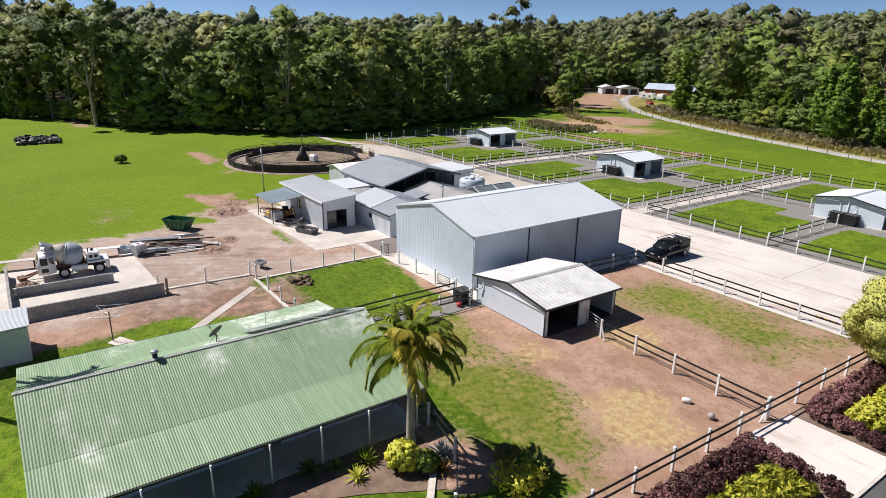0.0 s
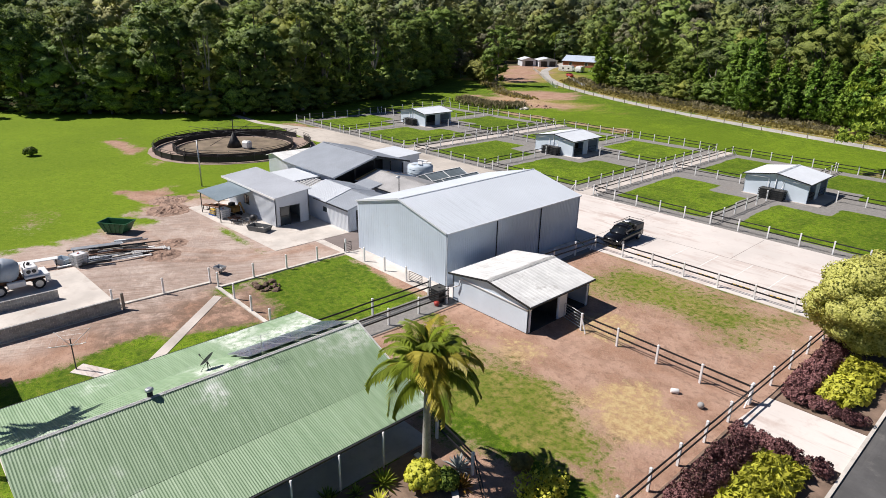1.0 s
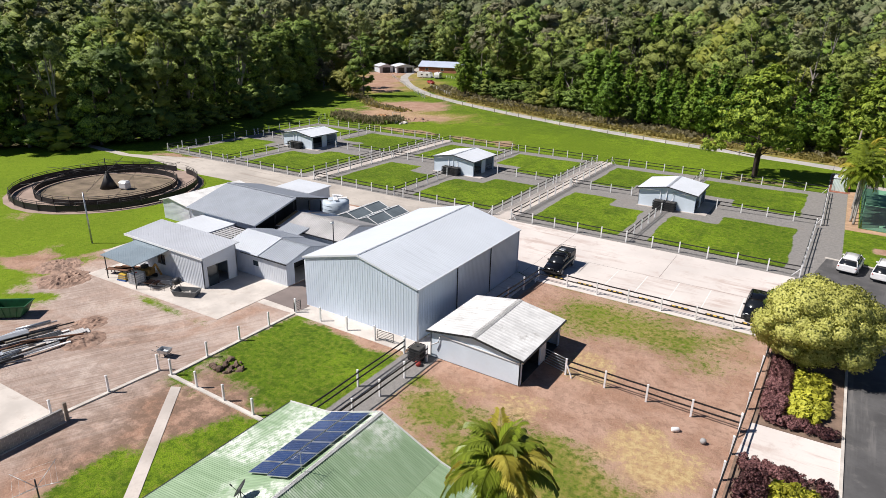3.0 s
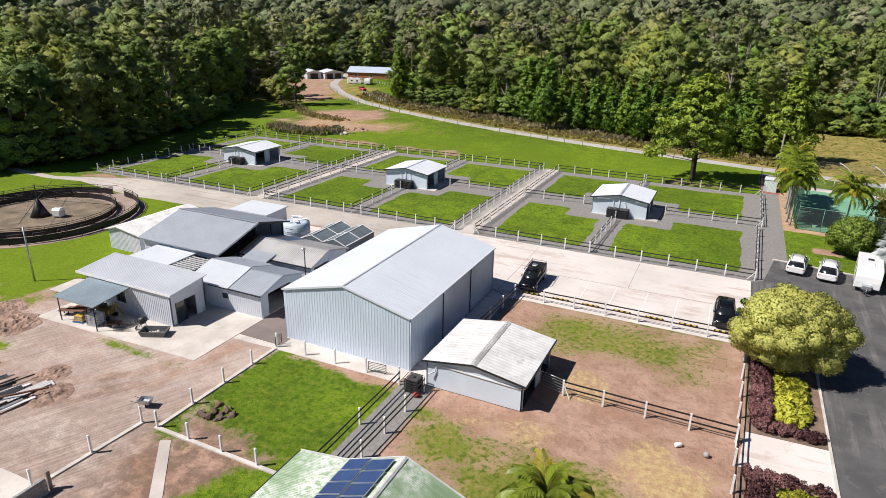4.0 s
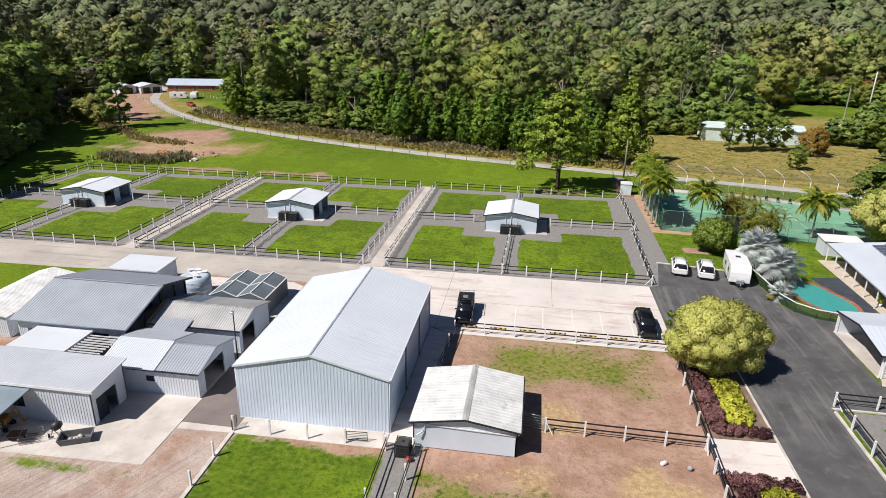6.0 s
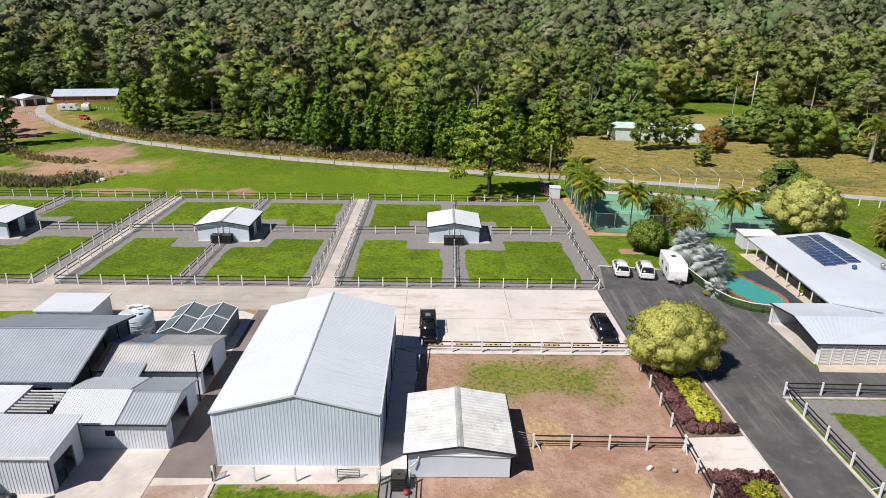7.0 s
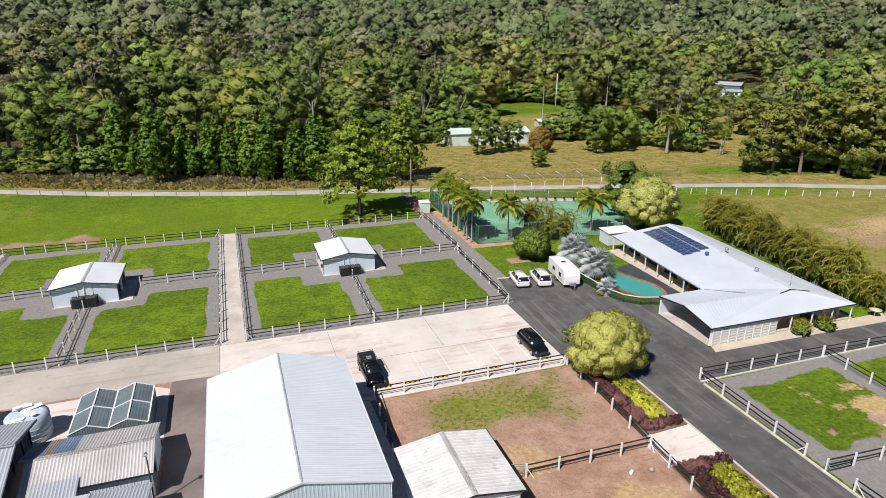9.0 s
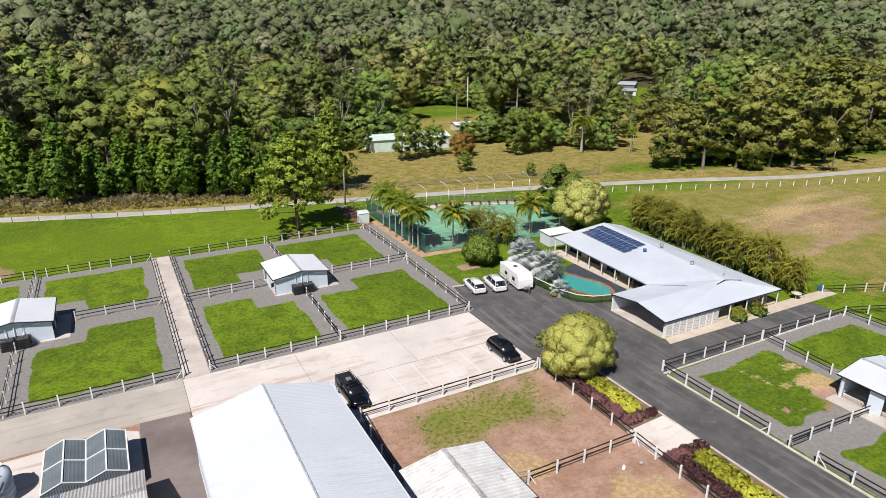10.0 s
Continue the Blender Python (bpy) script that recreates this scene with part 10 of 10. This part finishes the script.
pole(-70.0, -37.2, 6.1, .09, "plain grey pole beside the paddock", M_galv)
pole(-42.5, -26.2, 4.9, .06, "slim dark pole with a lamp between the sheds", M_dark, True)
pole(3.8, 60.5, 8.0, .16, "dark timber power pole beside the road")
pole(106.6, 180.7, 17, .2, "tall pale green pole on the lawn", M_mint)
pole(137, 31, 9, .16, "pale power pole beside the gravel road", M_kerb)
for i, x in enumerate((14.9, 20.0, 25.6, 29.6, 33.2, 38.0, 42.9, 47.9)):
    p = thing("court_pole", "white pole with a bent arm behind the court", "pole", "bent poles along the court", at=(x, 52 + .2 * math.sin(x), 0))
    bm = bmnew()
    tube(bm, [(0, 0, -.1), (0, 0, 3.0)], [.07, .06], 8)
    part("shaft", bm, M_white, p)
    bm = bmnew()
    tube(bm, [(0, 0, 2.98), (-.25, 0, 3.5), (-1.1, 0, 4.3), (-2.3, 0, 5.0)], [.06, .055, .05, .045], 8)
    part("arm", bm, M_white, p)
    if i in (1, 3, 6):
        bm = bmnew()
        box(bm, -2.75, -2.2, -.14, .14, 4.88, 5.08, .04)
        part("lamp", bm, M_galv, p)
ho = thing("clothes_hoist", "rotary clothes hoist on a slab", "clothes hoist", at=(-31.4, -61.6, .03))
bm = bmnew()
tube(bm, [(0, 0, 0), (0, 0, 2.2)], .04, 8)
part("mast", bm, M_dark, ho)
for i in range(4):
    bm = bmnew()
    a = i * math.pi / 2 + .4
    tube(bm, [(0, 0, 1.7), (1.5 * math.cos(a), 1.5 * math.sin(a), 2.3)], .018, 5)
    part("arm", bm, M_galv, ho)
for r in (.6, 1.0, 1.4):
    bm = bmnew()
    tube(bm, [(r * math.cos(i * math.pi / 2 + .4), r * math.sin(i * math.pi / 2 + .4), 1.75 + r * .38) for i in range(5)], .006, 4, False)
    part("line", bm, M_galv, ho)

rz_ = lambda x: 4.42 + (x + 18.1) * .41
dish = thing("satellite_dish", "grey satellite dish on the green roof", "dish", at=(-20.05, -57.5, rz_(-20.05)))
bm = bmnew()
tube(bm, [(0, 0, 0), (0, 0, .6)], .03, 6)
for a in (.5, 2.6, 4.7):
    tube(bm, [(.4 * math.cos(a), .4 * math.sin(a), -.16 * math.cos(a)), (0, 0, .5)], .014, 5)
part("mount", bm, M_dark, dish)
bm = bmnew()
n = Vector((-.68, -.44, .59)).normalized()
hub = Vector((0, 0, .66))
tube(bm, [hub + n * s for s in (-.07, -.06, -.03, .015, .02, -.015, -.045, -.05)], [.06, .19, .35, .46, .45, .34, .18, .03], 24, True)
part("reflector", bm, M_dish, dish, "dull grey dish")
bm = bmnew()
low = hub - Vector((0, 0, .3)) + n * .05
tube(bm, [low, hub + n * .5 - Vector((0, 0, .16))], .012, 5)
tube(bm, [hub + n * .46 - Vector((0, 0, .16)), hub + n * .56 - Vector((0, 0, .1))], .035, 8)
part("feed_arm", bm, M_dark, dish)
aer = thing("aerial", "thin television aerial on the ridge", "aerial", at=(-18.3, -55.2, 4.35))
bm = bmnew()
tube(bm, [(0, 0, 0), (0, 0, 1.25)], .018, 6)
part("mast", bm, M_galv, aer)
for i in range(6):
    bm = bmnew()
    y = -.5 + i * .2
    tube(bm, [(-.25, y, 1.2), (.25, y, 1.2)], .008, 4)
    part("element", bm, M_galv, aer)
bm = bmnew()
tube(bm, [(0, -.55, 1.2), (0, .55, 1.2)], .012, 4)
part("boom", bm, M_galv, aer)
vt = thing("flue", "black flue with a cowl on the ridge", "flue", at=(-18.2, -61.0, 4.25))
bm = bmnew()
tube(bm, [(0, 0, 0), (0, 0, .5)], .13, 12)
part("pipe", bm, M_dark, vt)
bm = bmnew()
tube(bm, [(0, 0, .52), (0, 0, .6), (0, 0, .66)], [.2, .2, .12], 12)
part("cowl", bm, M_galv, vt)
box_thing("air_conditioner", -13.2, -67.6, 0, .5, .9, .7, M_white, "white air conditioner unit beside the cottage", "air conditioner", .05, .0)
# the little shed by the cottage
sw = thing("tin_shed", "small pale tin shed beside the cottage", "shed")
for p0, p1, L in (((-34.5, -71.5), (-31.2, -71.5), 3.3), ((-31.2, -71.5), (-31.2, -66.3), 5.2), ((-31.2, -66.3), (-34.5, -66.3), 3.3), ((-34.5, -66.3), (-34.5, -71.5), 5.2)):
    wall(sw, p0, p1, 0, [(0, 2.3), (L, 2.3)], M_wall_white, pitch=.2)
roof(sw, ((-34.7, -71.7, 2.35), (-31.0, -71.7, 2.35), (-31.0, -66.1, 2.5), (-34.7, -66.1, 2.5)), M_roof_white, .2)


# ---------------------------------------------------------------- cottage garden
def rosette(x, y, r, n, mat, label):
    V, Q = [], []
    for i in range(n):
        a, el = i * 2.4, .25 + 1.1 * (i / n)
        L = r * RNG.uniform(.8, 1.1)
        d = np.array([math.cos(a) * math.cos(el), math.sin(a) * math.cos(el), math.sin(el)])
        s = np.array([-math.sin(a), math.cos(a), 0]) * r * .07
        b = len(V)
        V += [np.array([0, 0, .05]) - s * .4, d * L * .5 - s, d * L - (0, 0, .12 * L), d * L * .5 + s]
        Q.append((b, b + 1, b + 2, b + 3))
    t = thing("rosette_plant", label, "plant", "palm garden", at=(x, y, 0))
    o = new("foliage", np_mesh("foliage", np.array(V), np.array(Q), mat))
    o.parent = t


for x, y, r, n, m, lab in ((-10.3, -53.4, 1.0, 40, F_palm, "spiky green rosette plant at the palm's foot"), (-8.6, -49.9, 1.0, 46, F_silver, "spiky grey-green agave at the palm's foot"), (-7.6, -50.6, .8, 34, F_orange, "orange-tipped bromeliad at the palm's foot"),
                           (-9.4, -54.3, .8, 30, F_lime, "pale green rosette plant in the bed"), (-11.1, -56.0, .9, 30, F_deep, "dark strappy plant by the veranda"), (-10.9, -58.7, .9, 30, F_palm, "strappy plant by the veranda"), (-10.6, -54.8, .7, 26, F_deep, "dark strappy plant by the veranda")):
    rosette(x, y, r, n, m, lab)
flat("palm_bed", [(-11.3, -59), (-9.9, -58.5), (-8.2, -54.5), (-6.4, -51.2), (-8.4, -50.1), (-11.2, -49.9)], .03, M_soil, "mulched bed round the palm", "garden bed")
hedge("cassia_bush", -5.4, -3.4, -49.5, -47.2, 1.5, F_lime, 900, .16, "thin yellow-green shrub by the lane fence", "shrub")
bush(-6.6, -47.4, .7, .8, F_grass, "dry weed clump beside the fence", 240, .18)


# ---------------------------------------------------------------- yard bits
bk = thing("bucket", "red plastic bucket beside the water crate", "bucket", at=(-23.4, -37.9, 0))
bm = bmnew()
tube(bm, [(0, 0, 0), (0, 0, .3), (0, 0, .28), (0, 0, .05)], [.17, .24, .22, .15], 14)
part("pail", bm, M_red, bk)
bm = bmnew()
tube(bm, [(.23 * math.cos(a), 0, .28 + .16 * math.sin(a)) for a in np.linspace(0, math.pi, 8)], .01, 4)
part("handle", bm, M_dark, bk)
for x, y, m, lab in ((-4.7, -35.05, M_white, "white plastic drum lying in the yard"), (-2.9, -35.35, M_conc_block, "blue-grey feed ball in the yard")):
    bm = bmnew()
    if m is M_white:
        tube(bm, [(-.25, 0, .16), (-.2, 0, .16), (.2, 0, .16), (.25, 0, .16)], [.12, .16, .16, .12], 14)
    else:
        bmesh.ops.create_icosphere(bm, subdivisions=3, radius=.2)
        bmesh.ops.translate(bm, verts=bm.verts, vec=(0, 0, .19))
    o = single("feed_drum" if m is M_white else "feed_ball", bm, m, lab, "drum" if m is M_white else "ball")
    o.matrix_world = pose(x, y, 0, 0, 0, 35)
gate((-37.8, -36.8), (-37.8, -36.0), 1.0)
gate((-28.6, -36.4), (-27.0, -36.3), .9)


# ---------------------------------------------------------------- pool and lawn
def pool():
    pts = []
    for i in range(48):
        a = 2 * math.pi * i / 48
        w = math.cos(a)
        rr = 1 + .10 * math.cos(2 * a) - .16 * math.exp(-((a - 1.9) / .45) ** 2)
        u, v = 4.75 * w * rr, 3.0 * math.sin(a) * rr
        c, s = math.cos(radians(-76)), math.sin(radians(-76))
        pts.append((20.0 + u * c - v * s, -.15 + u * s + v * c))
    p = thing("swimming_pool", "kidney-shaped green swimming pool with brick coping", "pool")
    bm = bmnew()
    slab_poly(bm, pts, -.05, .05)
    part("water", bm, M_pool, p, "green pool water")
    n = len(pts)
    bm = bmnew()
    br = bmnew()
    box(br, -.13, .13, -.24, .24, 0, .11, .015)
    me = bpy.data.meshes.new("coping_brick")
    br.to_mesh(me)
    br.free()
    bm.free()
    me.materials.append(M_brick)
    total = 0.0
    for i in range(n):
        a, b = Vector((*pts[i], 0)), Vector((*pts[(i + 1) % n], 0))
        k = max(1, round((b - a).length / .28))
        d = (b - a).normalized()
        out = Vector((d.y, -d.x, 0)) * .2
        for j in range(k):
            q = a.lerp(b, (j + .5) / k) + out
            share("coping_brick", me, p, (q.x, q.y, .02), math.degrees(math.atan2(d.y, d.x)) + random.uniform(-2, 2))
    return pts


pool()
flat("pool_deck", [(21.2, 6.6), (25.4, 7.4), (24.6, -8.8), (21.0, -8.0), (23.0, -4.2), (22.2, 1.4)], .018, M_pebble, "dark pebble paving beside the pool", "pavement")


def mesh_fence(pts, h, label, mat, post_mat, top_w=.03, spacing=2.4, top_mat=None):
    f = thing("mesh_fence", label, "fence")
    for (ax, ay), (bx, by) in zip(pts, pts[1:]):
        L = math.hypot(bx - ax, by - ay)
        k = max(1, round(L / spacing))
        bm = bmnew()
        beam(bm, (ax, ay, h / 2), (bx, by, h / 2), .012, h - .06)
        part("mesh_panel", bm, mat, f)
        bm = bmnew()
        beam(bm, (ax, ay, h), (bx, by, h), top_w, top_w)
        part("top_rail", bm, top_mat or post_mat, f)
        for i in range(k):
            x, y = ax + (bx - ax) * i / k, ay + (by - ay) * i / k
            bm = bmnew()
            tube(bm, [(x, y, 0), (x, y, h + .02)], .03, 6)
            part("post", bm, post_mat, f)


M_poolmesh = mesh_mat("green_pool_mesh", (0.02, 0.05, 0.03), 0.4)
mesh_fence([(13.3, 7.2), (13.8, 2.6), (14.3, -2.6), (15.2, -4.9), (16.9, -6.4), (19.5, -7.2), (21.0, -7.4)], 1.15, "pool fence of dark mesh with a white top rail", M_poolmesh, M_dark, .09, 1.6, M_white)
mesh_fence([(5.3, 24.0), (5.7, 52.5)], 3.3, "tall tennis court fence with green netting", M_net, M_court, .05, 3.1)
mesh_fence([(5.3, 24.0), (20.5, 22.3), (36, 21.2)], 3.3, "tall tennis court fence with green netting", M_wire, M_court, .05, 3.1)
mesh_fence([(5.7, 52.5), (26, 50.2), (43, 42.0)], 1.8, "wire mesh fence behind the tennis court", M_wire, M_galv, .05, 3.4)
mesh_fence([(0.9, 44.5), (1.0, 58.5)], 1.8, "wire mesh fence beside the path", M_wire, M_dark, .05, 2.8)
mesh_fence([(3.9, 47.5), (3.9, 58)], 1.8, "wire mesh fence beside the path", M_wire, M_dark, .05, 2.8)
mesh_fence([(8, 72), (30, 68), (52, 63), (75, 57)], 1.6, "sagging wire fence on dry grass", M_wire, M_timber, .02, 4.0)
flat("tennis_court", [(5.6, 24.2), (20.5, 22.6), (36, 21.4), (43, 41.6), (26, 47.6), (6.0, 50.4)], .03, M_court, "faded green tennis court", "court")
flat("court_apron", [(6.0, 50.5), (26, 47.7), (43, 41.7), (43.6, 43.6), (26, 50.6), (6, 53)], .035, M_conc_lane, "grey concrete strip behind the court", "pavement")
for x0, x1, y0, y1 in ((11, 11.06, 28, 45), (29.4, 29.46, 26.4, 40), (11, 29.4, 28, 28.06), (11, 29.4, 36.4, 36.46), (16.6, 16.66, 28, 44), (23.8, 23.86, 27, 42)):
    bm = bmnew()
    box(bm, x0, x1, y0, y1, .02, .036)
    single("court_line", bm, M_line, "worn white court line", "line", "court lines", "structure")
for i in range(12):
    x = 17 + i * 1.9
    y = 50.1 - (x - 17) * .33
    c = thing("plastic_chair", "dark plastic chair behind the court", "chair", "court chairs", at=(x, y, .04), rz=random.uniform(-15, 15))
    bm = bmnew()
    box(bm, -.24, .24, -.24, .24, .42, .47, .02)
    part("seat", bm, M_dark, c)
    bm = bmnew()
    box(bm, -.24, .24, .2, .25, .45, .95, .02)
    part("backrest", bm, M_dark, c)
    for sx in (-.2, .2):
        for sy in (-.2, .2):
            bm = bmnew()
            beam(bm, (sx, sy, 0), (sx, sy, .43), .04)
            part("leg", bm, M_dark, c)
flat("palm_mulch", [(3.7, 46), (5.3, 46), (5.2, 23.9), (12.6, 23.2), (12.4, 21.9), (3.7, 22.2)], .02, M_terracotta, "orange mulch under the row of palms", "garden bed")
bm = bmnew()
slab_poly(bm, [(0.95, 44), (3.9, 44), (3.9, 58), (0.95, 58)], -.05, .03)
single("shed_paving", bm, M_brick, "brick paving behind the paddock gate", "pavement", kind="structure")
ws = thing("pump_shed", "small white steel shed beside the path", "shed")
for p0, p1, L in (((1.3, 45.2), (3.3, 45.0), 2.0), ((3.3, 45.0), (3.5, 46.8), 1.8), ((3.5, 46.8), (1.5, 47.0), 2.0), ((1.5, 47.0), (1.3, 45.2), 1.8)):
    wall(ws, p0, p1, 0, [(0, 2.1), (L, 2.1)], M_mint, pitch=.2)
roof(ws, ((1.2, 45.1, 2.15), (3.45, 44.9, 2.15), (3.6, 47.0, 2.3), (1.4, 47.1, 2.3)), M_roof_white, .2)
ps = thing("pool_store", "low white flat-roofed store behind the house", "shed")
for p0, p1, L in (((26.5, 16.2), (31.5, 16.0), 5), ((31.5, 16), (31.7, 19), 3), ((31.7, 19), (26.7, 19.2), 5), ((26.7, 19.2), (26.5, 16.2), 3)):
    wall(ps, p0, p1, 0, [(0, 2.2), (L, 2.2)], M_wall_white, rib=False)
roof(ps, ((26.3, 16, 2.25), (31.7, 15.8, 2.25), (31.9, 19.2, 2.35), (26.5, 19.4, 2.35)), M_white, .4, .01)
st = bmnew()
for z0, z1, r0, r1 in ((0, .12, .22, .2), (.12, .7, .12, .16), (.7, 1.15, .17, .2), (1.15, 1.4, .1, .07)):
    tube(st, [(0, 0, z0), (0, 0, z1)], [r0, r1], 10)
o = single("garden_ornament", st, M_orange, "brown garden ornament on the veranda edge", "ornament")
o.matrix_world = pose(25.9, -5.0, .06)
pt = thing("potted_shrub", "green shrub in a white pot on the veranda", "plant", at=(25.7, -1.6, .06))
bm = bmnew()
tube(bm, [(0, 0, 0), (0, 0, .45)], [.2, .28], 12)
part("pot", bm, M_white, pt)
v, q, nn = leaf_cloud(RNG, [(0, 0, .95, .35, .35, .5)], 220, .16)
o = new("foliage", np_mesh("foliage", v, q, F_lime, normals=nn))
o.parent = pt
tb = thing("garden_table", "small pale umbrella table at the path's end", "table", at=(44.2, -19.2, .05))
bm = bmnew()
tube(bm, [(0, 0, 0), (0, 0, .9)], .05, 8)
part("leg", bm, M_white, tb)
bm = bmnew()
tube(bm, [(0, 0, .9), (0, 0, .96), (0, 0, 1.1)], [.75, .75, .1], 16)
part("top", bm, M_beige, tb)
box_thing("blue_bin", 50.6, -19.0, 10, .6, .6, .9, M_blue, "blue plastic bin by the fence", "bin", .06, .0)


# ---------------------------------------------------------------- neighbours
def far_house(x, y, rz, sx, sy, e, r, wallm, roofm, label, name="farm_house", windows=3):
    z = float(terrain(np.array([x]), np.array([y]))[0]) - .1
    h = thing(name, label, "house", at=(x, y, z), rz=rz)
    a, b = sx / 2, sy / 2
    for p0, p1, tops in (((-a, -b), (a, -b), [(0, e), (sx, e)]), ((a, -b), (a, b), [(0, e), (b, r), (sy, e)]), ((a, b), (-a, b), [(0, e), (sx, e)]), ((-a, b), (-a, -b), [(0, e), (b, r), (sy, e)])):
        w = wall(h, p0, p1, 0, tops, wallm, pitch=.4)
    o = .5
    roof(h, ((-a - o, -b - o, e - .1), (a + o, -b - o, e - .1), (a + o, 0, r + .05), (-a - o, 0, r + .05)), roofm, .35)
    roof(h, ((a + o, b + o, e - .1), (-a - o, b + o, e - .1), (-a - o, 0, r + .05), (a + o, 0, r + .05)), roofm, .35)
    for i in range(windows):
        xx = -a + sx * (i + .5) / windows
        bm = bmnew()
        box(bm, xx - .7, xx + .7, -b - .06, -b + .02, .9, 2.1)
        w = part("window", bm, M_window, h)
        bars(w, "window_frame", M_white, [(xx - .78, xx - .68, -b - .08, -b + .0, .85, 2.15), (xx + .68, xx + .78, -b - .08, -b + .0, .85, 2.15)])
    return h


far_house(-166.0, 189.9, 13.6, 23.3, 9.5, 2.7, 5.0, M_brick, M_roof_blue, "far brick house with a pale blue-white roof among trees")
for x, y, w, lab in ((-190.0, 172.5, 6.6, "far white shed with a dark doorway"), (-182.5, 177.5, 8.8, "far white shed with two open bays")):
    fs = far_house(x, y, -36, 9, w, 3.0, 4.0, M_wall_white, M_roof_white, lab, "far_shed", 0)
    for k in (-1, 1) if w > 8 else (0,):
        # near-black panels on the closed wall paint the shade of open bays
        bm = bmnew()
        box(bm, 4.45, 4.56, k * w * .23 - w * (.17 if k else .28), k * w * .23 + w * (.17 if k else .28), .05, 2.5)
        part("doorway", bm, M_shade, fs, "dark panel for a shaded open bay")
car(-142.8, 142.7, 60, M_red, "red hatchback beside the far house", 4.0, 1.75, 1.5)
caravan(-153.5, 164.5, 20, "white caravan beside the far house")
caravan(-159.5, 163, 100, "white motorhome beside the far house")
plain_fence([(-174, 158), (-156.2, 140.3), (-137, 120.5), (-116.5, 100.5)], 2.6, 1.2, .14, M_white, (.4, .75, 1.1), "white rail fence along the far lane")
plain_fence([(-138, 135.1), (-126, 123.5), (-113.5, 111.5)], 2.6, 1.2, .14, M_white, (.4, .75, 1.1), "white rail fence before the far house")
plain_fence([(-152.6, 170.1), (-140.1, 162.7)], 2.6, 1.2, .14, M_white, (.4, .75, 1.1), "white post and rail fence by the far house")
fr = thing("steel_frame", "pale steel gate frame standing in the rubble", "frame", at=(-100.6, 62.9, 0), rz=35)
for a_, c_ in (((-1.1, 0, 0), (-1.1, 0, 1.3)), ((1.1, 0, 0), (1.1, 0, 1.3)), ((-1.1, 0, 1.3), (1.1, 0, 1.3)), ((-1.1, 0, .6), (1.1, 0, .6))):
    bm = bmnew()
    tube(bm, [a_, c_], .05, 6)
    part("bar", bm, M_kerb, fr)
far_house(46.3, 118.5, -6, 27, 9.5, 4.0, 5.0, M_mint, M_mint, "long mint-green steel shed on dry grass", "mint_shed", 0)
car(78.5, 124, 80, M_beige, "pale beige sedan on the dry grass", 4.6, 1.8, 1.42)
far_house(84.5, 143, -10, 12, 7, 2.6, 3.2, M_beige_wall, M_roof_chalk, "low cream house among trees")
far_house(226, 208, -55, 17, 10, 4.2, 5.6, M_roofdark, M_roof_grey, "grey two-storey house among trees")
far_house(216, 196, -40, 14, 8, 2.8, 3.6, M_wall_white, M_roof_grey, "grey-roofed house among trees")
far_house(-60, 262, 10, 16, 9, 3.2, 4.5, M_wall_white, M_roof_white, "white roof glimpsed in the forest")
far_house(196, 108, -40, 18, 10, 3, 4.2, M_wall_white, M_roof_white, "pale house beyond the gum trees")
